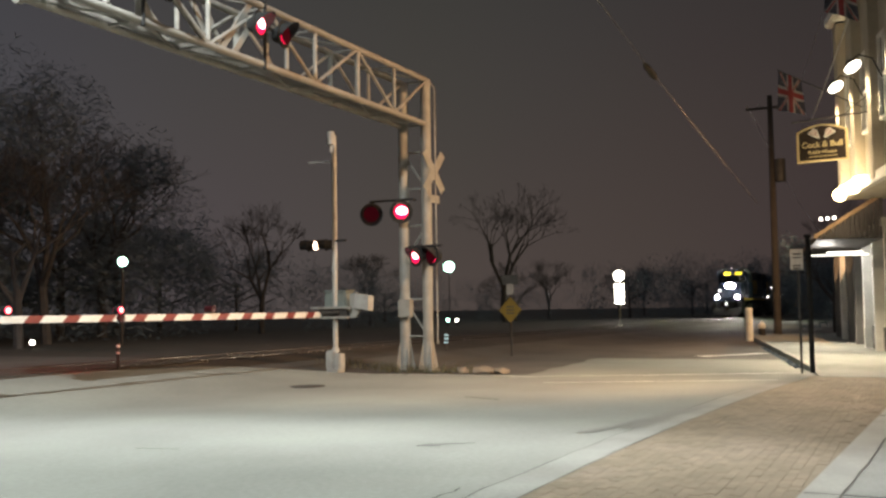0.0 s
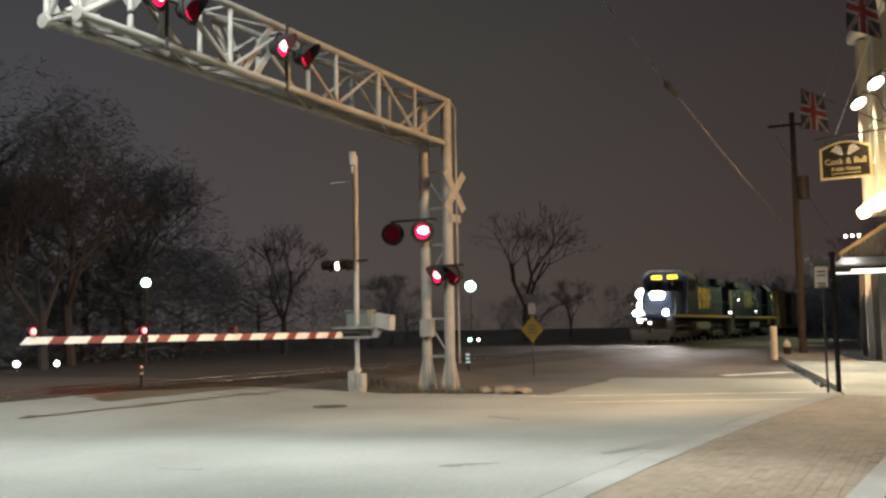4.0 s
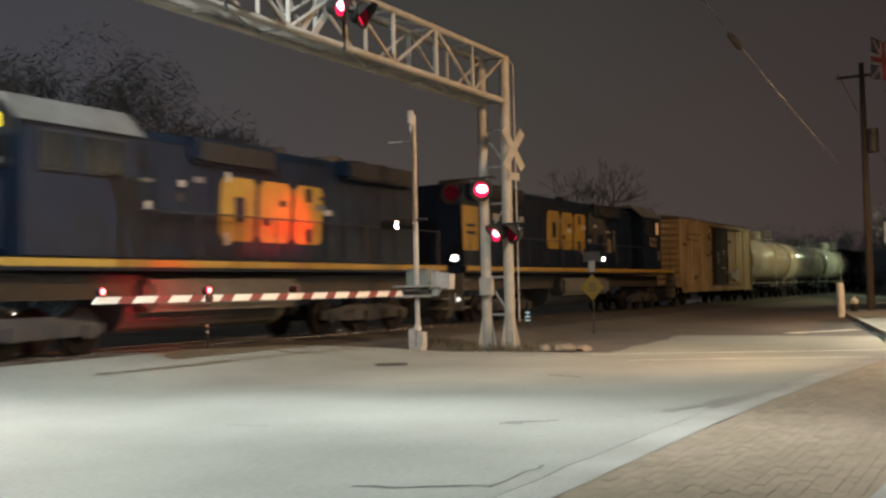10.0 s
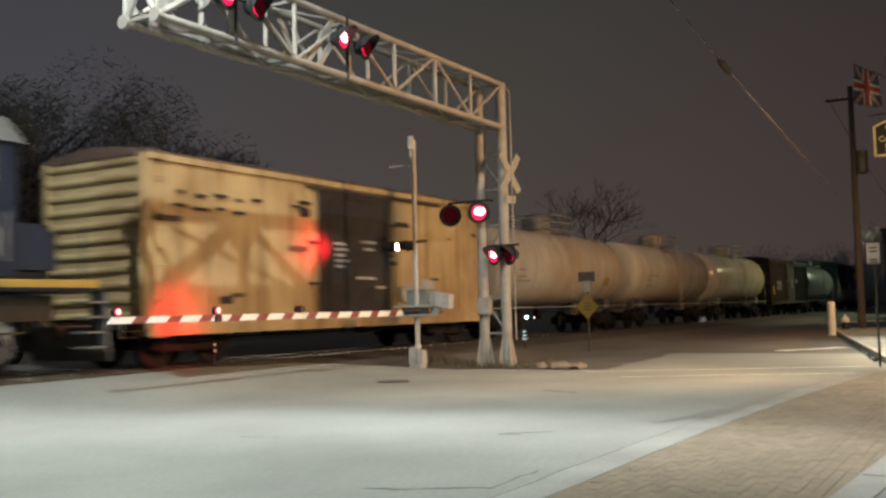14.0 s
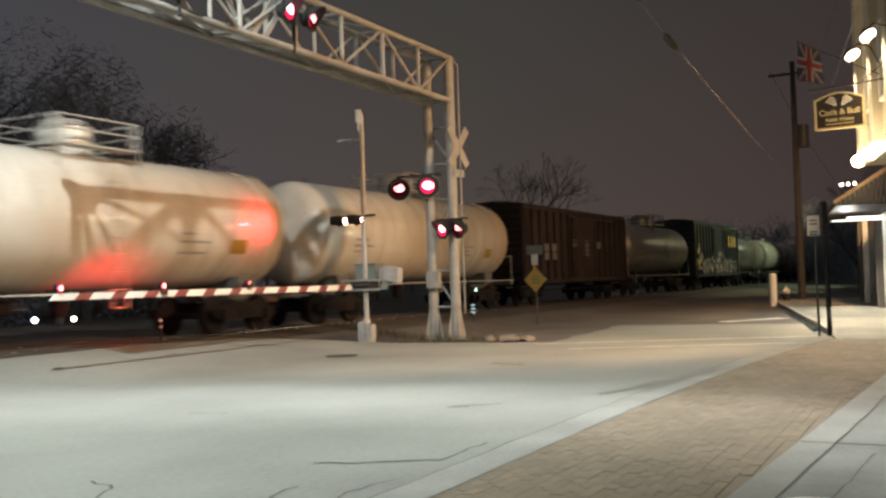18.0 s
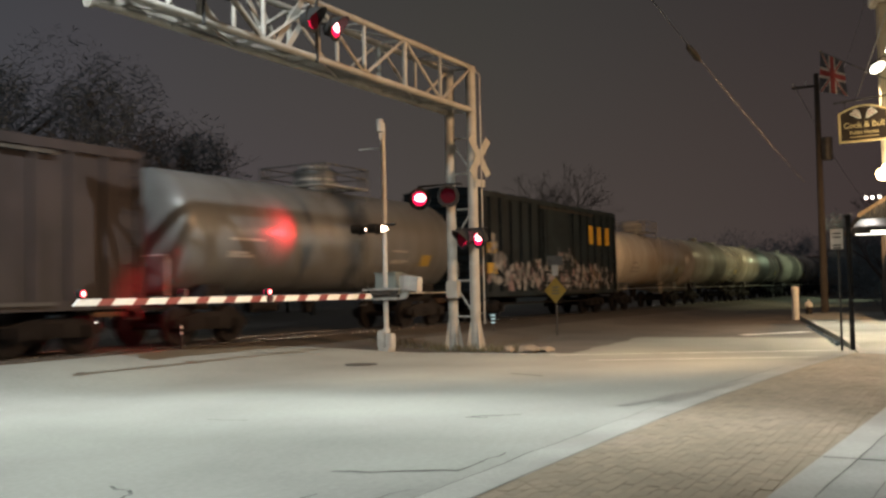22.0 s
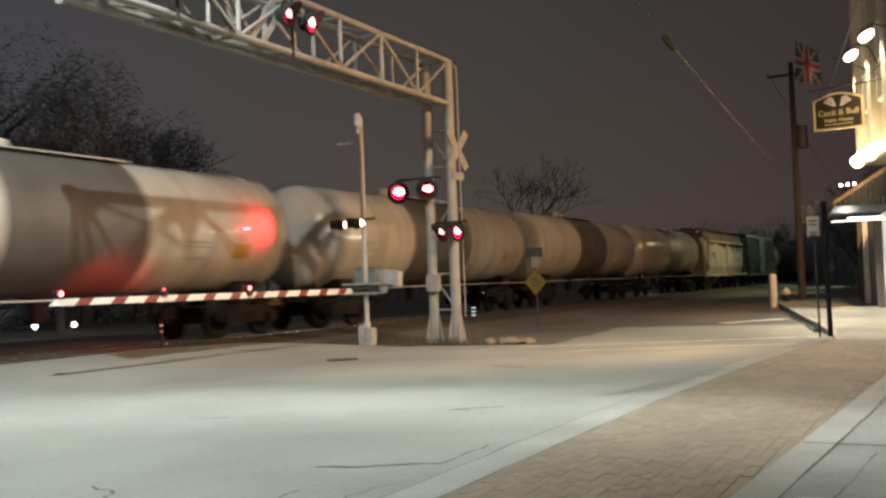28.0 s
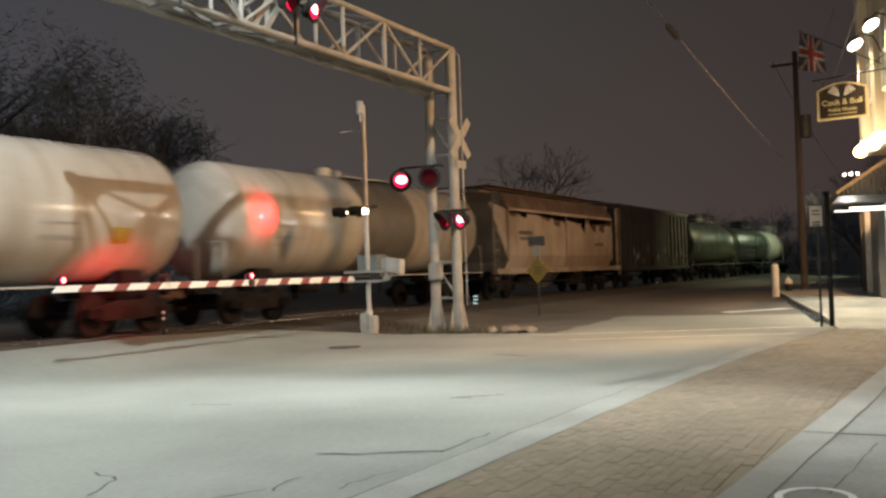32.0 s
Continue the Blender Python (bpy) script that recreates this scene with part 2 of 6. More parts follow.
HOOD_DUST = material("dusty_hood_paint", (0.042, 0.040, 0.040), (0.022, 0.024, 0.028), 0.7, scale=1.2, fine=30, dirt=(0.03, 0.022, 0.018), dirt_amount=0.6)
GREY_SILL = material("grime_grey", (0.11, 0.115, 0.11), (0.08, 0.08, 0.078), 0.7, scale=2, fine=30, dirt=(0.05, 0.04, 0.03), dirt_amount=0.5)
GOLD = material("golden_yellow_paint", (0.52, 0.33, 0.03), (0.44, 0.27, 0.03), 0.5, scale=2, fine=40, bump=0.03, dirt=(0.3, 0.2, 0.06), dirt_amount=0.3)
REEFER = material("faded_yellow_paint", (0.41, 0.32, 0.165), (0.34, 0.26, 0.13), 0.65, scale=0.8, fine=30, bump=0.05, dirt=(0.18, 0.10, 0.05), dirt_amount=0.75, streak=0.8)
DOOR_BROWN = material("dark_brown_door", (0.030, 0.027, 0.027), (0.020, 0.018, 0.018), 0.6, scale=2, fine=30, bump=0.1)
TANK_WHITE = material("grimy_white_tank", (0.57, 0.545, 0.48), (0.48, 0.455, 0.39), 0.16, scale=0.6, fine=20, bump=0.03, dirt=(0.40, 0.29, 0.18), dirt_amount=0.75, streak=0.3)
TANK_BLACK = material("black_tank", (0.12, 0.125, 0.128), (0.09, 0.094, 0.096), 0.33, scale=0.8, fine=20, bump=0.03, dirt=(0.10, 0.09, 0.08), dirt_amount=0.4, streak=0.4)
TANK_BAND = material("tarry_band", (0.085, 0.078, 0.068), (0.06, 0.055, 0.05), 0.55, scale=1.2, fine=20, bump=0.1)
BOX_BLACK = material("black_car_paint", (0.028, 0.030, 0.030), (0.020, 0.021, 0.022), 0.6, scale=0.9, fine=30, dirt=(0.03, 0.028, 0.026), dirt_amount=0.4, streak=0.5)
TANK_GREEN = material("green_black_tank", (0.05, 0.07, 0.055), (0.035, 0.05, 0.04), 0.4, scale=0.8, fine=20, bump=0.03, streak=0.4)
BOX_BROWN = material("oxide_brown", (0.034, 0.026, 0.026), (0.024, 0.019, 0.019), 0.7, scale=0.9, fine=30, dirt=(0.03, 0.025, 0.02), dirt_amount=0.5, streak=0.5)
BOX_NAVY = material("dark_slate_blue", (0.017, 0.028, 0.036), (0.012, 0.020, 0.026), 0.6, scale=0.9, fine=30, dirt=(0.03, 0.028, 0.026), dirt_amount=0.4, streak=0.5)
HOPPER_TAN = material("tan_grey_hopper", (0.36, 0.31, 0.26), (0.29, 0.245, 0.20), 0.6, scale=0.7, fine=30, dirt=(0.14, 0.08, 0.05), dirt_amount=0.7, streak=0.6)
GRAF_WHITE = material("graffiti_white", (0.34, 0.335, 0.34), (0.19, 0.20, 0.22), 0.6, scale=3, fine=40, bump=0.02)
GRAF_PINK = material("graffiti_pink", (0.26, 0.18, 0.18), (0.16, 0.12, 0.14), 0.6, scale=3, fine=40, bump=0.02)
GRAF_TAN = material("graffiti_tan", (0.22, 0.16, 0.09), (0.12, 0.10, 0.08), 0.6, scale=3, fine=40, bump=0.02)
GLASS_DARK = material("dark_glass", (0.01, 0.012, 0.014), (0.014, 0.016, 0.018), 0.12, scale=2, fine=20, bump=0)
STUCCO = material("cream_facade", (0.44, 0.40, 0.32), (0.37, 0.335, 0.27), 0.8, scale=1.5, fine=30, bump=0.2)
AWNING = material("brown_awning", (0.14, 0.085, 0.045), (0.10, 0.065, 0.035), 0.85, scale=3, fine=60, bump=0.1)
SIGN_BLACK = material("black_signboard", (0.034, 0.021, 0.012), (0.026, 0.016, 0.010), 0.9, scale=5, fine=60, bump=0.02)
FLAG_BLUE = material("flag_blue", (0.060, 0.062, 0.080), (0.048, 0.050, 0.066), 0.85, scale=4, fine=80)
FLAG_WHITE = material("flag_white", (0.46, 0.42, 0.40), (0.38, 0.35, 0.33), 0.85, scale=4, fine=80)
FLAG_RED = material("flag_red", (0.34, 0.05, 0.05), (0.27, 0.04, 0.04), 0.85, scale=4, fine=80)
TARP = material("grey_wall", (0.16, 0.155, 0.145), (0.12, 0.115, 0.11), 0.85, scale=1.5, fine=30, bump=0.2)
LENS_CORE = glow("flasher_core", (1.0, 0.40, 0.42), 9.0)
LENS_RIM = glow("flasher_rim", (1.0, 0.01, 0.08), 1.5)
LENS_SIDE = glow("flasher_side_window", (1.0, 0.62, 0.46), 14.0)
# faint own emission stands in for the lamp's afterglow
LENS_OFF = glow("dim_red_glass", (0.028, 0.001, 0.003), 0.8)
RED_DARK = material("dark_red_glass", (0.05, 0.004, 0.006), (0.035, 0.003, 0.004), 0.3, scale=6, fine=60, bump=0)
ARM_CORE = glow("arm_lamp_core", (1.0, 0.30, 0.26), 4.5)
GRIME = material("brake_dust_grime", (0.017, 0.015, 0.016), (0.012, 0.011, 0.012), 0.9, scale=4, fine=30, bump=0.3)
HEAD = glow("headlight", (1.0, 0.90, 0.82), 1400.0)
DITCH = glow("ditch_light", (1.0, 0.93, 0.86), 150.0)
NUMBER = glow("number_board", (1.0, 0.78, 0.05), 1.5)
STEP_LIGHT = glow("step_light", (1.0, 0.97, 0.9), 6.0)
CAB_LIGHT = glow("lit_cab_window", (1.0, 0.72, 0.42), 0.07)
LAMP_WARM = glow("warm_lamp", (1.0, 0.72, 0.38), 14.0)
LAMP_PALE = glow("pale_lamp", (1.0, 0.93, 0.80), 8.0)
LAMP_GREEN = glow("green_white_lamp", (0.55, 1.0, 0.78), 9.0)
# the bars emit light themselves in place of reflecting a lamp
REFLECT_GLOW = glow("glowing_blue_white_reflector", (0.55, 0.8, 0.85), 0.7)
LAMP_BLUE = glow("blue_white_lamp", (0.75, 0.88, 1.0), 6.0)
TUBE = glow("tube_light", (1.0, 0.97, 0.88), 2.4)
STENCIL = material("faded_stencil", (0.26, 0.245, 0.225), (0.20, 0.19, 0.175), 0.6, scale=4, fine=40, bump=0)
WEED = material("dry_weeds", (0.10, 0.095, 0.05), (0.07, 0.06, 0.035), 0.9, scale=5, fine=20, bump=0.1, per_piece=0.4)
RUBBLE = material("tan_rubble", (0.24, 0.20, 0.15), (0.18, 0.15, 0.115), 0.9, scale=4, fine=30, bump=0.4)
DULL_GOLD = material("faded_golden_paint", (0.30, 0.19, 0.025), (0.24, 0.15, 0.022), 0.6, scale=2, fine=40, bump=0.03, dirt=(0.12, 0.08, 0.03), dirt_amount=0.5)


for dull in (BLUE, BOX_BROWN, BOX_NAVY, GRIME, DOOR_BROWN, LEAF, BARK):
    dull.node_tree.nodes["Principled BSDF"].inputs["Specular IOR Level"].default_value = 0.18


# ---- building blocks ----
def box(bm, c, s, rot=None, bevel=0.0):
    m = Matrix.Translation(c) @ (rot or Matrix.Identity(4)) @ Matrix.Diagonal((*s, 1))
    r = bmesh.ops.create_cube(bm, size=1, matrix=m)
    if bevel:
        edges = list({e for v in r["verts"] for e in v.link_edges})
        bmesh.ops.bevel(bm, geom=edges, offset=bevel, segments=2, affect="EDGES")
    return bm


def rod(bm, a, b, r, r2=None, seg=10):
    a, b = Vector(a), Vector(b)
    d = b - a
    m = Matrix.Translation((a + b) / 2) @ d.to_track_quat("Z", "Y").to_matrix().to_4x4()
    bmesh.ops.create_cone(bm, cap_ends=True, segments=seg, radius1=r, radius2=r if r2 is None else r2, depth=d.length, matrix=m)
    return bm


def ball(bm, c, r, seg=12):
    bmesh.ops.create_uvsphere(bm, u_segments=seg, v_segments=max(6, seg // 2), radius=r, matrix=Matrix.Translation(c))
    return bm


def sweep(bm, profile, axis_x0, axis_x1, caps=True):
    """A closed (y, z) profile drawn out along x."""
    a = [bm.verts.new((axis_x0, y, z)) for y, z in profile]
    b = [bm.verts.new((axis_x1, y, z)) for y, z in profile]
    k = len(profile)
    for i in range(k):
        bm.faces.new((a[i], a[(i + 1) % k], b[(i + 1) % k], b[i]))
    if caps:
        bm.faces.new(a[::-1])
        bm.faces.new(b)
    return bm


def lathe(bm, profile, seg=28):
    """(x, r) profile turned round the x axis."""
    rings = []
    for x, r in profile:
        rings.append([bm.verts.new((x, r * math.cos(2 * math.pi * i / seg), r * math.sin(2 * math.pi * i / seg))) for i in range(seg)])
    for a, b in zip(rings, rings[1:]):
        for i in range(seg):
            bm.faces.new((a[i], a[(i + 1) % seg], b[(i + 1) % seg], b[i]))
    bm.faces.new(rings[0][::-1])
    bm.faces.new(rings[-1])
    return bm


def plate(bm, pts, n, thick):
    """A flat polygon with a thickness along n."""
    n = Vector(n) * thick
    a = [bm.verts.new(p) for p in pts]
    b = [bm.verts.new(Vector(p) + n) for p in pts]
    k = len(pts)
    bm.faces.new(a[::-1])
    bm.faces.new(b)
    for i in range(k):
        bm.faces.new((a[i], a[(i + 1) % k], b[(i + 1) % k], b[i]))
    return bm


def tube(bm, pts, r, seg=6):
    """One continuous round bar through the points."""
    pts = [Vector(p) for p in pts]
    rings = []
    for i, p in enumerate(pts):
        d = (pts[min(i + 1, len(pts) - 1)] - pts[max(i - 1, 0)]).normalized()
        q = d.to_track_quat("Z", "Y")
        rings.append([bm.verts.new(p + q @ Vector((r * math.cos(2 * math.pi * k / seg), r * math.sin(2 * math.pi * k / seg), 0))) for k in range(seg)])
    for a, b in zip(rings, rings[1:]):
        for k in range(seg):
            bm.faces.new((a[k], a[(k + 1) % seg], b[(k + 1) % seg], b[k]))
    bm.faces.new(rings[0][::-1])
    bm.faces.new(rings[-1])
    return bm


def mesh_of(name, bm, material_, smooth=False):
    bmesh.ops.recalc_face_normals(bm, faces=bm.faces)
    me = bpy.data.meshes.new(name)
    bm.to_mesh(me)
    bm.free()
    me.materials.append(material_)
    if smooth:
        me.shade_smooth()
        me.set_sharp_from_angle(angle=radians(40))
    return me


def part(name, bm, material_, parent, label="", smooth=False, at=None):
    ob = new(name, mesh_of(name, bm, material_, smooth))
    ob.parent = parent
    if at is not None:
        ob.matrix_basis = at
    if label:
        ob["label"] = label
    return ob


def thing(name, m, label, category, group="", kind=""):
    ob = new(name)
    ob.empty_display_size = 0.2
    ob.matrix_basis = m
    return tagged(ob, label, category, group, kind)


def repeat(name, me, parent, places):
    """Alike parts on one mesh."""
    for m in places:
        ob = new(name, me)
        ob.parent = parent
        ob.matrix_basis = m


def solid(name, bm, material_, label="", category="", group="", kind="", smooth=False):
    return tagged(new(name, mesh_of(name, bm, material_, smooth)), label, category, group, kind)


def B():
    return bmesh.new()


def writing(name, text, size, material_, parent, at, depth=0.008):
    cu = bpy.data.curves.new(name, "FONT")
    cu.body, cu.size, cu.align_x, cu.align_y, cu.extrude = text, size, "CENTER", "CENTER", depth
    cu.offset = size * 0.014
    tmp = bpy.data.objects.new("tmp", cu)
    scene.collection.objects.link(tmp)
    me = bpy.data.meshes.new_from_object(tmp.evaluated_get(bpy.context.evaluated_depsgraph_get()))
    bpy.data.objects.remove(tmp)
    me.materials.clear()
    me.materials.append(material_)
    ob = new(name, me)
    ob.parent = parent
    ob.matrix_basis = at
    return ob


MOVING = []                # (thing or part, rows of walk)


# ---- the ground ----
def ground():
    xs = [-2500, -600, -150, -60] + [-30 + 2.0 * i for i in range(66)] + [130, 180, 260, 420, 700, 2500]
    ys = [-2500, -500, -120, -40, -16, -8, -4] + [0.0 + 1.0 * i for i in range(31)] + [36, 50, 90, 200, 600, 2500]
    bm = B()
    grid = [[bm.verts.new((x, y, ground_z(x, y) - 0.02)) for y in ys] for x in xs]
    for i in range(len(xs) - 1):
        for j in range(len(ys) - 1):
            bm.faces.new((grid[i][j], grid[i + 1][j], grid[i + 1][j + 1], grid[i][j + 1]))
    return solid("ground", bm, EARTH, "dark earth and rough grass beside the track", "ground", kind="structure", smooth=True)


def sheet(name, outline, material_, lift, label, uneven=0.0):
    """A paved area: the outline's rows are (x, y_low, y_high)."""
    bm = B()
    cols = []
    for x, lo, hi in outline:
        k = 24
        cols.append([bm.verts.new((x, lo + (hi - lo) * i / k, ground_z(x, lo + (hi - lo) * i / k) + lift + uneven * noise.noise((x * 0.3, i * 0.4, 0)))) for i in range(k + 1)])
    for a, b in zip(cols, cols[1:]):
        for i in range(len(a) - 1):
            bm.faces.new((a[i], b[i], b[i + 1], a[i + 1]))
    return solid(name, bm, material_, label, name, kind="structure", smooth=True)


def spread(x0, x1, n, lo, hi):
    return [(x0 + (x1 - x0) * i / n, lo(x0 + (x1 - x0) * i / n), hi(x0 + (x1 - x0) * i / n)) for i in range(n + 1)]


ground()


def street_edge(x):        # the track-side edge of the street, which bends away past the signals
    knots = ((-60, 16.6), (12.6, 16.5), (16.7, 15.7), (18.8, 15.2), (20.4, 14.0), (21.3, 13.3), (21.95, 12.0), (22.15, 8.7), (28.0, 9.2), (34.2, 9.8), (41.9, 9.7), (46.8, 8.6), (60, 8.0), (130, 7.6))
    for (a, p), (b, q) in zip(knots, knots[1:]):
        if x <= b:
            return p + (q - p) * (x - a) / (b - a) + 0.09 * math.sin(x * 2.1) * math.sin(x * 0.83)
    return 7.6


sheet("road", spread(-40, 12, 26, lambda x: -12.0, street_edge) + spread(12.2, 30, 90, lambda x: -12.0, street_edge), ASPHALT, 0.0, "worn pale concrete street at the crossing")
sheet("road_far", spread(30, 120, 45, lambda x: 3.0 + 0.02 * x, lambda x: street_edge(x)), LOT, -0.004, "dark asphalt street running beside the track")
sheet("lot", spread(22.4, 120, 70, street_edge, lambda x: 14.42), LOT, -0.003, "dark asphalt lot between the street and the track")
sheet("road_beyond", spread(8, 21, 13, lambda x: 18.25, lambda x: 60.0), LOT, 0.0, "dark asphalt street beyond the track")

level = thing("crossing_deck", pose(0, 0, 0), "dark timber and rubber deck between the rails", "crossing deck", kind="structure")
# crossing panels between and beside the rails
for y0, y1, nm in ((16.62, 17.98, "crossing_panel"), (15.95, 16.5, "crossing_panel"), (18.10, 18.7, "crossing_panel")):
    for i in range(5):
        bm = B()
        box(bm, (9.7 + i * 2.2, (y0 + y1) / 2, RAIL_Z - 0.06), (2.18, y1 - y0, 0.1), bevel=0.01)
        part(nm, bm, TIMBER, level)


def paving():
    # white ribbon, brick band, white ribbon, then the sidewalk on which the eye stands
    def a_edge(x):
        return 3.36 - 0.0012 * max(0, x - 8) ** 2 * 3.2
    def b_edge(x):
        return 1.44 - 0.06 * (x - 6.7)
    sheet("ribbon_north", spread(-8, 24.6, 32, a_edge, lambda x: a_edge(x) + 0.42), CONCRETE, 0.012, "pale concrete ribbon along the brick band")
    sheet("brick_bed", spread(-8, 27, 35, b_edge, a_edge), JOINT, 0.013, "sandy bed between the paving bricks")
    sheet("ribbon_south", spread(-8, 27, 35, lambda x: b_edge(x) - 0.31, b_edge), CONCRETE, 0.014, "pale concrete ribbon beside the sidewalk")
    sheet("pavement", spread(-10, 27, 37, lambda x: -9.0, lambda x: b_edge(x) - 0.31), WALK, 0.010, "grey-green concrete sidewalk with joints")
    for x, lo in ((3.3, -6), (6.3, -6), (9.27, -6), (15.5, -6), (19, -6)):
        bm = B()
        box(bm, (x, (lo + b_edge(x)) / 2 - 0.02, 0.0125), (0.018, b_edge(x) - lo, 0.008))
        solid("pavement_joint", bm, CRACK, "dark joint across the sidewalk", "joint", kind="structure")
    for y in (-0.55, -2.0):
        bm = B()
        box(bm, (10, y, 0.0125), (34, 0.016, 0.008))
        solid("pavement_joint", bm, CRACK, "dark joint along the sidewalk", "joint", kind="structure")
    return a_edge, b_edge


A_EDGE, B_EDGE = paving()


def mark(pts, width, material_, label, name="road_marking", lift=0.006):
    bm = B()
    prev = None
    pts = [Vector((x, y, 0)) for x, y in pts]
    fine = []
    for p, q in zip(pts, pts[1:]):
        k = max(1, int((q - p).length / 0.4))
        fine += [p.lerp(q, i / k) for i in range(k)]
    fine.append(pts[-1])
    for i, p in enumerate(fine):
        d = (fine[min(i + 1, len(fine) - 1)] - fine[max(i - 1, 0)]).normalized()
        s = Vector((-d.y, d.x, 0)) * width / 2 * (1 if material_ is PAINT else 0.6 + 0.8 * random.random())
        z = ground_z(p.x, p.y) + lift
        cur = (bm.verts.new((p.x + s.x, p.y + s.y, z)), bm.verts.new((p.x - s.x, p.y - s.y, z)))
        if prev:
            bm.faces.new((prev[0], prev[1], cur[1], cur[0]))
        prev = cur
    return solid(name, bm, material_, label, "road marking", kind="structure")


mark([(21.55, 8.85), (22.9, 5.9), (24.35, 2.85)], 0.12, PAINT, "worn white crosswalk line")
mark([(20.1, 7.5), (21.1, 5.2), (22.05, 2.95)], 0.09, PAINT, "worn white crosswalk line")
mark([(31.4, 6.5), (33.8, 4.9)], 0.55, PAINT, "white stop line on the street")
mark([(17.5, 15.35), (18.8, 14.95), (20.3, 13.85), (21.2, 13.1), (21.8, 11.9), (21.95, 10.2), (21.9, 8.9)], 0.12, PAINT, "pale worn edge of the street")
mark([(17.6, 14.7), (18.6, 14.1)], 0.22, PAINT, "worn white paint by the gate")


def crack(x, y, dx, dy, n, w=0.03):
    pts = [(x, y)]
    for _ in range(n):
        pts.append((pts[-1][0] + dx / n + random.uniform(-0.06, 0.06), pts[-1][1] + dy / n + random.uniform(-0.06, 0.06)))
    mark(pts, w, CRACK, "dark sealed crack in the street", "crack", 0.004)


for c in ((10.75, 5.55, 0.35, -0.45, 4, 0.05), (10.7, 5.6, 0.05, -0.35, 3, 0.05), (7.04, 5.02, 0.37, -1.07, 7, 0.045), (12.1, 14.3, 3.3, 0.0, 7, 0.022), (16.6, 7.7, -0.25, -0.8, 5, 0.07),
          (7.48, 4.01, 0.97, -0.21, 6, 0.018), (6.2, 4.56, -0.47, -0.01, 4, 0.02), (5.73, 4.55, -0.3, 0.15, 3, 0.02),
          (6.62, 3.97, -0.61, 0.12, 5, 0.016), (5.79, 6.36, -0.1, -0.3, 3, 0.022), (5.69, 6.06, -0.6, -0.3, 5, 0.022), (9.4, 8.6, 0.25, -0.5, 4, 0.03)):
    crack(*c)
mark([(x * 0.5, A_EDGE(x * 0.5) + random.uniform(-0.012, 0.012)) for x in range(10, 47)], 0.016, CRACK, "dark joint along the brick band", "crack", 0.019)
mark([(x * 0.5, B_EDGE(x * 0.5) - 0.31 + random.uniform(-0.012, 0.012)) for x in range(10, 40)], 0.013, CRACK, "dark joint beside the sidewalk", "crack", 0.017)
mark([(13.0, 3.72), (13.9, 3.66), (14.7, 3.60), (15.4, 3.50), (16.2, 3.36)], 0.22, STAIN, "damp stain across the concrete ribbon", "stain", 0.015)
mark([(12.4, 4.2), (13.2, 3.95), (14.2, 3.8)], 0.16, STAIN, "damp stain on the street", "stain", 0.009)
mark([(x * 0.5, A_EDGE(x * 0.5) + 0.42 + random.uniform(-0.02, 0.02)) for x in range(10, 40)], 0.012, CRACK, "thin joint along the concrete ribbon", "crack", 0.014)
mark([(6.84 + 0.2 * i, 0.78 - 0.015 * i + random.uniform(-0.015, 0.015)) for i in range(11)], 0.010, CRACK, "thin crack along the sidewalk", "crack", 0.016)
mark([(6.72 + 0.27 * math.cos(a * 0.4), 0.86 + 0.23 * math.sin(a * 0.4)) for a in range(17)], 0.055, PAINT, "white painted ring on the sidewalk", "sidewalk_marking", 0.017)
bm = B()
rod(bm, (17.85, 11.9, -0.02), (17.85, 11.9, 0.012), 0.36, seg=24)
solid("manhole_cover", bm, IRON, "dark round iron manhole cover set in the street", "manhole cover")


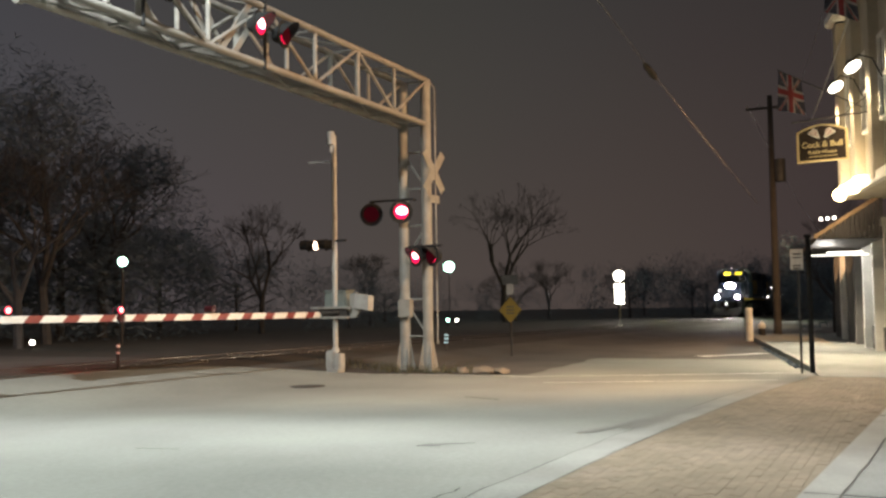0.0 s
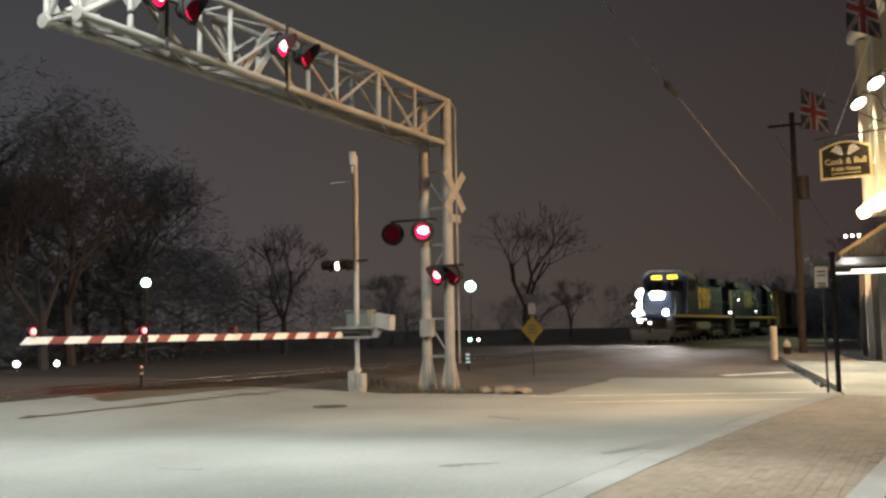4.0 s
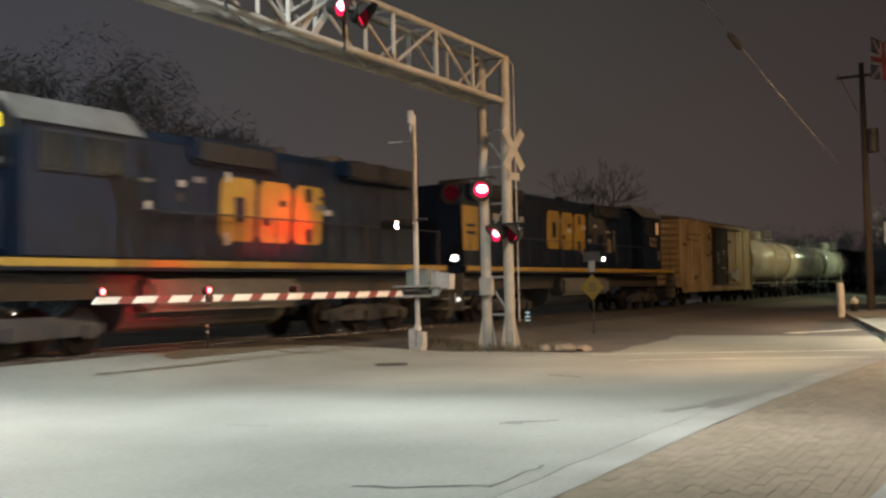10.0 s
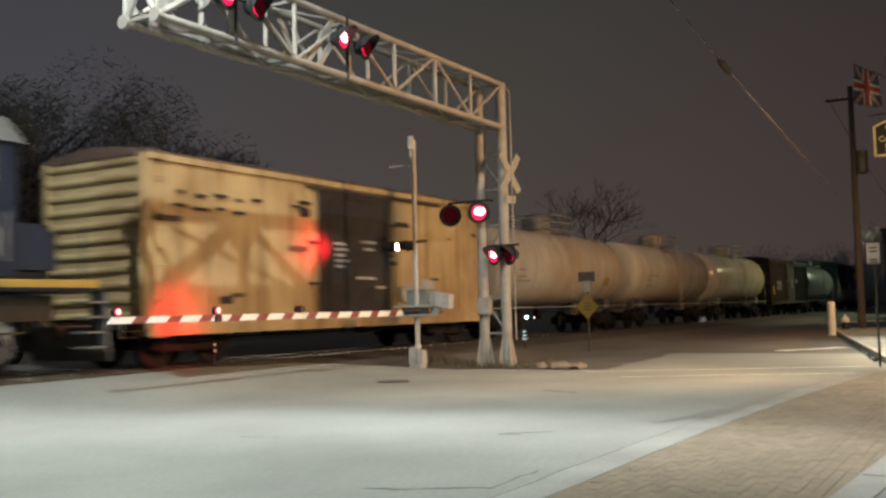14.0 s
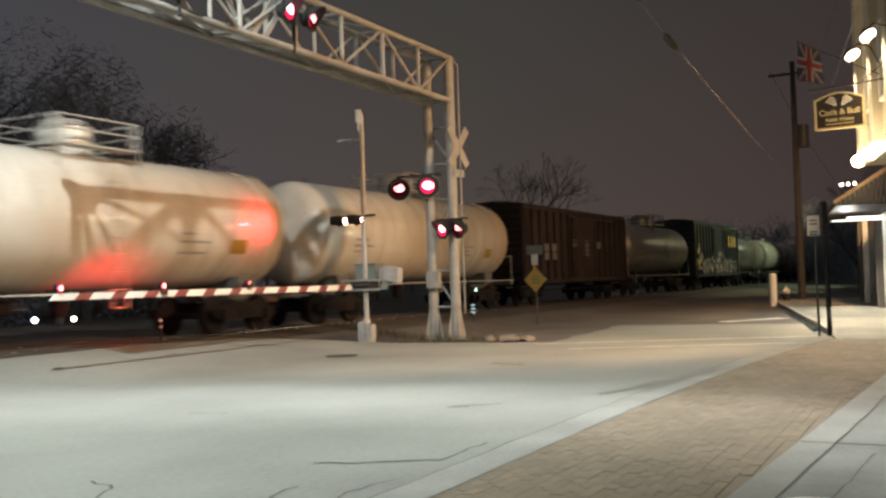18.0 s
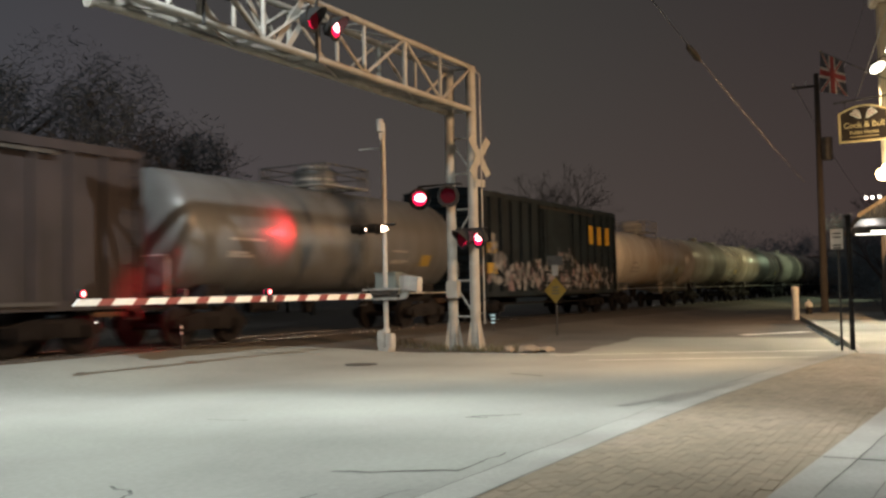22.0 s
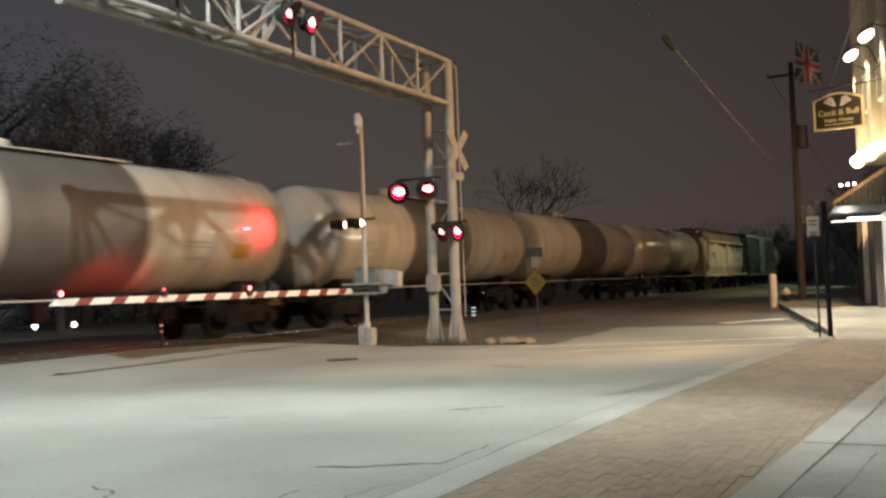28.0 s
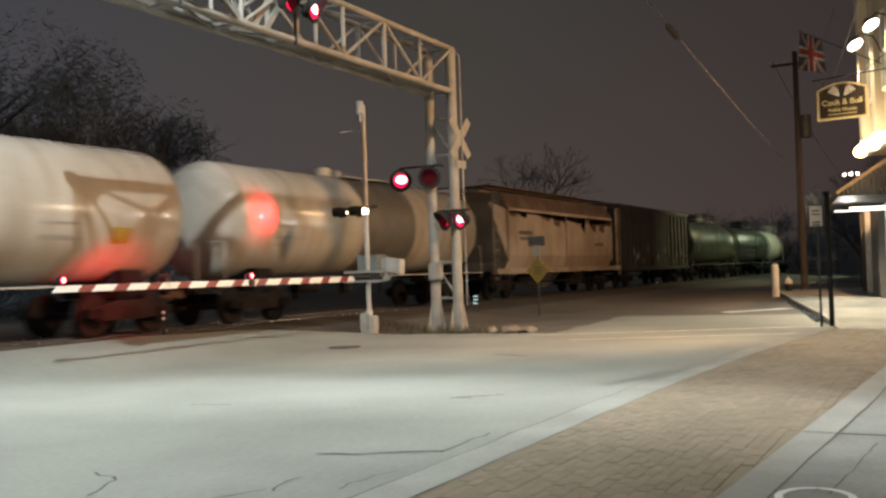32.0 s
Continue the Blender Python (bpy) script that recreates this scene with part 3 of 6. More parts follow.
# ---- the far sidewalk, its kerb, posts and the public house ----
def far_walk():
    def kerb(x):
        return 2.55 + 0.205 * (x - 24.2)
    def top(x):            # the near end runs down to the paving as a ramp
        return 0.022 + 0.128 * min(1.0, max(0.0, (x - 23.0) / 2.4))
    bm = B()
    cols = []
    for x in [23.0 + 0.6 * i for i in range(5)] + [26.0 + 1.6 * i for i in range(17)]:
        hi = kerb(x) - 0.1
        cols.append([bm.verts.new((x, y, top(x))) for y in (-9.0, -2.0, hi)] + [bm.verts.new((x, hi + 0.02, -0.05))])
    for a, b in zip(cols, cols[1:]):
        for i in range(3):
            bm.faces.new((a[i], b[i], b[i + 1], a[i + 1]))
    low = [bm.verts.new((v.co.x, v.co.y, -0.05)) for v in cols[0][:3]]
    bm.faces.new((cols[0][0], cols[0][1], low[1], low[0]))
    bm.faces.new((cols[0][1], cols[0][2], low[2], low[1]))
    solid("sidewalk_far", bm, WALK, "pale concrete sidewalk before the public house", "sidewalk", kind="structure")
    kb = thing("kerb", pose(0, 0, 0), "pale concrete kerb with weeds at its foot", "kerb", kind="structure")
    for i in range(14):
        x0 = 23.0 + i * 1.9
        x1 = x0 + 1.88
        bm = B()
        a = [bm.verts.new(p) for p in ((x0, kerb(x0) - 0.14, -0.04), (x1, kerb(x1) - 0.14, -0.04), (x1, kerb(x1) + 0.03, -0.04), (x0, kerb(x0) + 0.03, -0.04))]
        b = [bm.verts.new((v.co.x, v.co.y - (0.02 if k > 1 else 0.0), top(v.co.x) + 0.006)) for k, v in enumerate(a)]
        bm.faces.new(a[::-1])
        bm.faces.new(b)
        for k in range(4):
            bm.faces.new((a[k], a[(k + 1) % 4], b[(k + 1) % 4], b[k]))
        part("kerb_stone", bm, CONCRETE, kb)
    bm = B()
    for i in range(260):
        x = 26 + 12 * random.random() ** 1.4
        y = kerb(x) + 0.06 + random.uniform(0, 0.16)
        a = random.uniform(0, 6.28)
        h = random.uniform(0.03, 0.11)
        v = [bm.verts.new((x + 0.03 * math.cos(a), y + 0.03 * math.sin(a), 0)), bm.verts.new((x - 0.03 * math.cos(a), y - 0.03 * math.sin(a), 0)), bm.verts.new((x + random.uniform(-.05, .05), y + random.uniform(-.05, .05), h))]
        bm.faces.new(v)
    solid("weeds", bm, LEAF, "dry weeds along the kerb", "weeds", kind="stuff")


far_walk()


def post(name, at, height, r, material_, label, category):
    bm = B()
    rod(bm, (0, 0, -0.05), (0, 0, height), r, seg=10)
    t = thing(name, pose(*at), label, category)
    part("post", bm, material_, t)
    return t


sp = post("parking_sign", (23.5, 2.72, 0.1), 2.72, 0.026, BACK, "small pale parking sign on a thin steel post", "sign")
bm = B()
box(bm, (-0.03, 0.02, 2.46), (0.012, 0.27, 0.46), bevel=0.004)
part("sign_plate", bm, WHITE_PAINT, sp)
for z in (2.58, 2.5, 2.32, 2.26):
    part("lettering_bar", box(B(), (-0.04, 0.02, z), (0.006, 0.17, 0.03)), BACK, sp, "grey unreadable lettering")
p2_ = post("dark_post", (23.75, 2.52, 0.1), 2.95, 0.055, BLACK, "black iron post at the kerb", "post")
bm = B()
box(bm, (0, 0.0, 2.98), (0.16, 0.16, 0.08), bevel=0.02)
part("cap", bm, BLACK, p2_)
bm = B()
rod(bm, (0, 0, -0.05), (0, 0, 1.42), 0.16, seg=16)
rod(bm, (0, 0, 1.42), (0, 0, 1.47), 0.16, 0.10, seg=16)
bo = thing("bollard", pose(45.3, 7.1, 0), "thick white painted bollard at the street's edge", "bollard")
part("tube", bm, WHITE_PAINT, bo, smooth=True)
hy = thing("fire_hydrant", pose(48.8, 7.05, 0), "fire hydrant with a white bonnet and a dark barrel", "hydrant")
bm = B()
rod(bm, (0, 0, 0), (0, 0, 0.55), 0.15, seg=14)
rod(bm, (0, 0, 0.0), (0, 0, 0.06), 0.22, seg=14)
rod(bm, (-0.27, 0, 0.42), (0.27, 0, 0.42), 0.075, seg=10)
part("barrel", bm, IRON, hy)
bm = B()
ball(bm, (0, 0, 0.58), 0.19)
rod(bm, (0, 0, 0.7), (0, 0, 0.84), 0.05, seg=8)
part("bonnet", bm, WHITE_PAINT, hy)


def pub():
    """A shopfront set back under an upper storey that stands out over it; both are seen at a low angle."""
    low_at = pose(24.0, 0.18, 0.0, 0, 0, 8.53)
    up_at = pose(22.0, 0.05, 0.0, 0, 0, 14.04)
    L = 22.6
    shop = thing("shopfront", low_at, "dark shopfront with pale columns set back under an awning", "shopfront")
    bm = B()
    box(bm, (L / 2, -4.0, 2.1), (L, 6.9, 3.9))
    part("wall", bm, TARP, shop)
    for i in range(9):
        x = 0.3 + i * (L - 0.6) / 8
        bm = B()
        box(bm, (x, -0.10, 2.0), (0.30, 0.40, 3.75), bevel=0.02)
        box(bm, (x, -0.08, 3.8), (0.42, 0.48, 0.2), bevel=0.02)
        part("column", bm, WHITE_PAINT if i in (3, 4, 7) else TARP, shop, "pale painted column" if i in (3, 4, 7) else "grey column")
    for i in range(8):
        x = 0.3 + (i + 0.5) * (L - 0.6) / 8
        w = (L - 0.6) / 8 - 0.4
        bm = B()
        box(bm, (x, -0.30, 2.0), (w, 0.04, 2.3))
        part("shop_window", bm, GLASS_DARK, shop)
        bm = B()
        box(bm, (x, -0.22, 0.5), (w, 0.22, 0.72), bevel=0.01)
        part("stall_riser", bm, TARP, shop)
        bm = B()
        for dx in (-w / 2, 0.0, w / 2):
            box(bm, (x + dx, -0.26, 2.05), (0.07, 0.1, 2.4))
        box(bm, (x, -0.26, 3.24), (w, 0.1, 0.08))
        part("shop_frame", bm, WHITE_PAINT, shop)
    # lit bars that reach out from the front under the awning
    for x, z, out in ((9.3, 3.08, 1.75), (10.9, 3.24, 1.2)):
        bm = B()
        rod(bm, (x, 0.1, z), (x, out, z), 0.02, seg=8)
        part("tube_light", bm, TUBE, shop, "white tube light under the awning")
    lamp("tube_light_glow", "POINT", low_at @ Vector((10.0, 1.3, 2.9)), low_at @ Vector((10.0, 1.3, 0)), 140, (1.0, 0.95, 0.86), 0.2)
    for k in range(3):
        bm = B()
        ball(bm, (11.6 + 0.1 * k, 0.86 + 0.2 * k, 4.42), 0.048, 10)
        part("small_lamp", bm, LAMP_PALE, shop, "small white lamp")
    # lean-to awning of ribbed sheet with closed ends
    aw = thing("awning", low_at, "brown sloping awning with a dark ribbed end", "awning")
    x0, x1 = 6.3, 17.0
    bm = B()
    n = 42
    top = [bm.verts.new((x0 + (x1 - x0) * i / n, 0.02, 4.66 + 0.03 * (i % 2))) for i in range(n + 1)]
    mid = [bm.verts.new((x0 + (x1 - x0) * i / n, 1.78, 3.50 + 0.03 * (i % 2))) for i in range(n + 1)]
    low = [bm.verts.new((x0 + (x1 - x0) * i / n, 1.79, 3.36)) for i in range(n + 1)]
    for i in range(n):
        bm.faces.new((top[i], top[i + 1], mid[i + 1], mid[i]))
        bm.faces.new((mid[i], mid[i + 1], low[i + 1], low[i]))
    part("awning_sheet", bm, AWNING, aw)
    for x, s in ((x0, -1), (x1, 1)):
        for i in range(14):
            y0, y1 = 0.02 + i * 0.125, 0.02 + i * 0.125 + 0.105
            bm = B()
            plate(bm, [(x, y0, 3.42), (x, y1, 3.42), (x, y1, 4.66 - 0.66 * y1), (x, y0, 4.66 - 0.66 * y0)], (s, 0, 0), 0.02)
            part("end_slat", bm, DOOR_BROWN, aw)
    bm = B()
    plate(bm, [(x0, -0.02, 4.70), (x0, 1.83, 3.52), (x0, 1.83, 3.40), (x0, -0.02, 4.56)], (-1, 0, 0), 0.05)
    part("verge_board", bm, AWNING, aw, "brown verge board")
    bm = B()
    box(bm, ((x0 + x1) / 2, 0.9, 3.40), (x1 - x0 - 0.1, 1.72, 0.03))
    part("soffit", bm, DOOR_BROWN, aw)

    up = thing("public_house", up_at, "cream upper storey of a public house, lit by swan-neck lamps", "building")
    U = 8.6
    bm = B()
    box(bm, (U / 2, -3.6, 7.0), (U, 7.0, 5.0))
    part("upper_wall", bm, STUCCO, up)
    bm = B()
    box(bm, (U / 2, -3.5, 9.65), (U + 0.5, 7.6, 0.3), bevel=0.05)
    part("cornice", bm, WHITE_PAINT, up)
    bm = B()
    box(bm, (U / 2, 0.0, 4.62), (U + 0.1, 0.24, 0.24), bevel=0.03)
    part("string_course", bm, WHITE_PAINT, up)
    for i in range(5):
        x = 0.35 + i * (U - 0.7) / 4
        bm = B()
        box(bm, (x, 0.0, 7.0), (0.45, 0.30, 4.9), bevel=0.02)
        part("pilaster", bm, STUCCO, up)
    for i in range(4):
        x = 0.35 + (i + 0.5) * (U - 0.7) / 4
        bm = B()
        box(bm, (x, -0.08, 6.9), (1.0, 0.06, 1.9))
        wd = part("window", bm, GLASS_DARK, up)
        bm = B()
        for dx in (-0.5, 0.0, 0.5):
            box(bm, (x + dx, -0.04, 6.9), (0.08, 0.12, 2.0))
        for z in (5.92, 6.9, 7.88):
            box(bm, (x, -0.04, z), (1.06, 0.12, 0.08))
        part("window_frame", bm, WHITE_PAINT, wd)
    for x in (7.4, 5.6):
        bm = B()
        ball(bm, (x, 0.32, 4.52), 0.17, 14)
        rod(bm, (x, 0.0, 4.8), (x, 0.32, 4.75), 0.02, seg=6)
        part("wall_lantern", bm, LAMP_WARM, up, "glowing warm wall lantern")
        lamp("lantern_light", "POINT", up_at @ Vector((x, 0.62, 4.5)), up_at @ Vector((x, 0.62, 0)), 160, WARM, 0.15)
    for x in (3.05, 5.15):
        g = B()
        pts = [Vector((x, 0.1, 6.75)), Vector((x, 0.30, 7.2)), Vector((x, 0.60, 7.3)), Vector((x, 0.80, 7.12))]
        tube(g, pts, 0.02)
        rod(g, pts[-1] + Vector((0, 0.02, 0.04)), pts[-1] + Vector((-0.06, -0.05, -0.10)), 0.06, 0.21, seg=18)
        gl = part("swan_neck_lamp", g, IRON, up, "black swan-neck lamp with a lit mouth")
        g = B()
        c = pts[-1] + Vector((-0.065, -0.055, -0.105))
        rod(g, c, c + Vector((-0.012, -0.010, -0.02)), 0.19, seg=18)
        part("lit_mouth", g, LAMP_PALE, gl)
    # no lamp heads at these places: spots added to wash the wall in scallops
    for x in (8.3, 6.4, 4.4, 2.4):
        lamp("pub_spot", "SPOT", up_at @ Vector((x, 0.55, 7.45)), up_at @ Vector((x, 0.10, 5.2)), 480, WARM, 0.08, 80, 0.8)
    # this one hangs at a swan-neck mouth and lights the sign
    lamp("pub_spot", "SPOT", up_at @ Vector((3.0, 0.75, 6.95)), (26.85, 2.4, 5.6), 300, WARM, 0.08, 50, 0.8)
    # the hanging sign
    sg = thing("hanging_sign", pose(26.85, 2.38, 5.17, 0, 0, -6), "dark brown hanging pub sign, gold border and crossed flags", "sign")
    out = [(0, -0.62, 0), (0, 0.62, 0), (0, 0.62, 0.78)] + [(0, 0.62 - 1.24 * i / 12, 0.78 + 0.17 * math.sin(math.pi * i / 12)) for i in range(1, 12)] + [(0, -0.62, 0.78)]
    bm = B()
    plate(bm, out, (1, 0, 0), 0.05)
    part("border", bm, LETTER, sg, "gold painted border")
    bm = B()
    ins = [(-0.006, y * 0.90, 0.05 + z * 0.90) for _, y, z in out]
    plate(bm, ins, (1, 0, 0), 0.004)
    part("board", bm, SIGN_BLACK, sg)
    writing("lettering", "Cock & Bull", 0.205, LETTER, sg, pose(-0.008, 0, 0.43, 90, 0, -90))
    writing("lettering", "Public House", 0.130, LETTER, sg, pose(-0.008, 0, 0.24, 90, 0, -90))
    bm = B()
    box(bm, (-0.012, 0, 0.13), (0.006, 0.7, 0.022))
    part("lettering_bars", bm, LETTER, sg)
    for s in (-1, 1):
        bm = B()
        plate(bm, [(-0.012, s * 0.05, 0.60), (-0.012, s * 0.05 + s * 0.05, 0.59), (-0.012, s * 0.34, 0.72), (-0.012, s * 0.20, 0.86), (-0.012, s * 0.10, 0.80)], (-1, 0, 0), 0.004)
        part("painted_flag", bm, WHITE_PAINT, sg, "small painted flag")
        bm = B()
        for k in range(3):
            plate(bm, [(-0.017, s * 0.10, 0.64 + k * 0.055), (-0.017, s * (0.30 - k * 0.04), 0.73 + k * 0.045), (-0.017, s * (0.29 - k * 0.04), 0.75 + k * 0.045), (-0.017, s * 0.10, 0.66 + k * 0.055)], (-1, 0, 0), 0.002)
        part("painted_stripe", bm, FLAG_RED, sg)
    bm = B()
    rod(bm, (0.02, 0.72, 1.06), (0.02, -1.35, 1.16), 0.022, seg=8)
    rod(bm, (0.02, -0.5, 1.1), (0.02, -1.35, 1.75), 0.012, seg=6)
    for y in (-0.45, 0.45):
        rod(bm, (0.02, y, 0.85), (0.02, y, 1.1), 0.012, seg=6)
    part("bracket", bm, IRON, sg)


LETTER = material("cream_lettering", (0.72, 0.58, 0.30), (0.66, 0.52, 0.26), 0.5, scale=5, fine=50, bump=0)
pub()


def flag(at, lean, staff, run, drop, label, sway):
    f = thing("flag", at, label, "flag", "flags on the public house")
    d = Vector((0, math.sin(radians(lean)), math.cos(radians(lean))))
    bm = B()
    rod(bm, (0, 0, 0), d * staff, 0.016, seg=6)
    ball(bm, d * staff, 0.03, 8)
    part("staff", bm, BACK, f)
    # cloth hangs from the outer part of the staff
    def cloth(u, v):
        p = d * (staff - run * u)
        fold = 0.06 * math.sin(u * 8 + 1.0) * v
        return Vector((fold - 0.05 * v, p.y + 0.16 * v * (0.4 - u), p.z - drop * v - 0.06 * u * v + 0.18 * u * v))
    def patch(u0, u1, v0, v1, off, bm, skew=0.0):
        k = 8
        g = [[bm.verts.new(cloth(u0 + (u1 - u0) * i / k + skew * (v0 + (v1 - v0) * j / k), v0 + (v1 - v0) * j / k) + Vector((off, 0, 0))) for j in range(k + 1)] for i in range(k + 1)]
        for i in range(k):
            for j in range(k):
                bm.faces.new((g[i][j], g[i + 1][j], g[i + 1][j + 1], g[i][j + 1]))
    bm = B()
    patch(0, 1, 0, 1, 0, bm)
    cl = part("cloth", bm, FLAG_BLUE, f, "dark blue cloth")
    so = cl.modifiers.new("thickness", "SOLIDIFY")
    so.thickness = 0.004
    for nm, off, mt, bands in (("white_band", 0.008, FLAG_WHITE, ((0.36, 0.64, 0, 1, 1, 0), (0, 1, 0.36, 0.64, 1, 0), (0.0, 0.12, 0, 1, 0.9, 0.88), (0.88, 1.0, 0, 1, 0.9, -0.88))),
                               ("red_band", 0.014, FLAG_RED, ((0.42, 0.58, 0, 1, 1, 0), (0, 1, 0.43, 0.57, 1, 0), (0.03, 0.08, 0, 1, 0.8, 0.88), (0.92, 0.97, 0, 1, 0.8, -0.88)))):
        for s in (-off, off):
            for u0, u1, v0, v1, k, skew in bands:
                bm = B()
                patch(u0, u1, v0, v1, s * k, bm, skew)
                part(nm, bm, mt, cl)
    MOVING.append((f, [(t, at @ pose(0, 0, 0, 0, sway * math.sin(t * 0.9 + lean), sway * 1.5 * math.sin(t * 0.55 + 1))) for t in [i * 1.0 for i in range(33)]]))
    return f


flag(pose(27.4, 1.42, 6.55), 60, 2.30, 0.62, 1.04, "small red, white and blue crossed flag on an angled staff", 3)
flag(pose(24.9, 0.78, 8.6), 52, 1.55, 0.75, 1.15, "red, white and blue crossed flag on a short angled staff", 3)

# utility pole with its wires
up = thing("utility_pole", pose(50.5, 6.55, 0), "tall weathered wooden utility pole with crossarm and transformer", "utility pole")
bm = B()
rod(bm, (0, 0, -0.3), (0, 0, 11.9), 0.19, 0.12, seg=12)
part("pole", bm, POLE, up)
bm = B()
box(bm, (0, 0.0, 11.3), (0.1, 2.3, 0.12), bevel=0.01)
part("crossarm", bm, POLE, up)
bm = B()
rod(bm, (-0.05, -0.38, 7.6), (-0.05, -0.38, 8.7), 0.26, seg=16)
part("transformer", bm, BACK, up)
for y in (-1.1, -0.4, 0.5, 1.1):
    bm = B()
    rod(bm, (0, y, 11.34), (0, y, 11.52), 0.04, 0.03, seg=8)
    part("insulator", bm, WHITE_PAINT, up)


def wire(a, b, sag, r=0.018, name="overhead_wire"):
    bm = B()
    a, b = Vector(a), Vector(b)
    pts = [a.lerp(b, i / 16) - Vector((0, 0, sag * 4 * (i / 16) * (1 - i / 16))) for i in range(17)]
    tube(bm, pts, r, 6)
    return solid(name, bm, WIRE, "pale overhead wire strung along the street", "wire", "overhead wires")


wire((50.5, 7.3, 6.6), (14.0, 9.6, 14.2), 0.35, 0.016)
wire((34.0, 3.2, 7.6), (22.0, 0.6, 9.6), 0.1, 0.02)
bm = B()
rod(bm, (33.3, 8.38, 9.77), (34.1, 8.33, 9.61), 0.12, seg=10)
rod(bm, (33.0, 8.40, 9.83), (33.3, 8.38, 9.77), 0.03, 0.12, seg=10)
rod(bm, (34.1, 8.33, 9.61), (34.4, 8.31, 9.55), 0.12, 0.03, seg=10)
solid("wire_splice", bm, BACK, "dark splice case hanging on the overhead wire", "splice case")
wire((50.5, 5.5, 11.5), (20.0, 0.4, 11.9), 0.7, 0.008)
wire((50.5, 7.6, 11.5), (130.0, 10.0, 10.0), 1.2)

# ---- the track ----
bm = B()
prof = [(TRACK_Y - 2.9, 0.02), (TRACK_Y - 1.7, 0.13), (TRACK_Y + 1.7, 0.13), (TRACK_Y + 2.9, 0.02)]
for x0, x1 in ((-260, 8.2), (20.6, 480)):
    sweep(bm, prof, x0, x1)
solid("ballast_bed", bm, BALLAST, "grey-brown stone ballast under the track", "ballast", kind="structure")
for s in (-1, 1):
    bm = B()
    y = TRACK_Y + s * 0.7525
    zt = RAIL_Z
    sweep(bm, [(y - 0.035, zt), (y - 0.035, zt - 0.04), (y - 0.01, zt - 0.055), (y - 0.01, zt - 0.14), (y - 0.07, zt - 0.165), (y + 0.07, zt - 0.165), (y + 0.01, zt - 0.14), (y + 0.01, zt - 0.055), (y + 0.035, zt - 0.04), (y + 0.035, zt)], -260, 480)
    solid("rail", bm, RAIL, "steel rail with a polished head", "rail", "rails", kind="structure")
tie = B()
box(tie, (0, 0, 0), (0.23, 2.6, 0.14), bevel=0.01)
tie_mesh = mesh_of("tie", tie, TIMBER)
for i in range(140):
    x = 21.2 + i * 0.55
    ob = tagged(new("railway_tie", tie_mesh), "dark creosoted timber tie in the ballast", "tie", "ties", kind="structure")
    ob.matrix_basis = pose(x, TRACK_Y, 0.09)
# loose ballast that shows beside the ties
bm = B()
rng = random.Random(5)
for i in range(2600):
    x = 21 + 40 * rng.random() ** 1.6
    y = TRACK_Y - 2.9 + 1.9 * rng.random()
    z = 0.02 + 0.11 * min(1, (y - TRACK_Y + 2.9) / 1.2)
    r = rng.uniform(0.03, 0.06)
    vs = [bm.verts.new((x + r * rng.uniform(.6, 1) * dx, y + r * rng.uniform(.6, 1) * dy, z + r * dz)) for dx, dy, dz in ((1, 0, 0), (0, 1, 0), (-1, 0, 0), (0, -1, 0), (0, 0, 0.9))]
    for k in range(4):
        bm.faces.new((vs[k], vs[(k + 1) % 4], vs[4]))
solid("ballast_stones", bm, BALLAST, "loose ballast stones along the track", "ballast", kind="stuff")


# ---- crossing signals ----
def is_right(t):
    return math.floor((t - FLASH_AT) / FLASH_HALF) % 2 == 0


def flash_rows(closed, opened, lit_when_right):
    """Rows for an added dark disc that covers the lit lens while the lamp is out."""
    rows = []
    def state(t):
        return opened if is_right(t) == lit_when_right else closed
    rows.append((0.0, state(0.001)))
    k0 = math.ceil((0.0 - FLASH_AT) / FLASH_HALF)
    k = k0
    while FLASH_AT + k * FLASH_HALF < 31.9:
        t = FLASH_AT + k * FLASH_HALF
        if t > 0.15:
            rows.append((t - 0.05, state(t - 0.2)))
            rows.append((t + 0.05, state(t + 0.2)))
        k += 1
    rows.append((32.0, state(31.99)))
    return rows


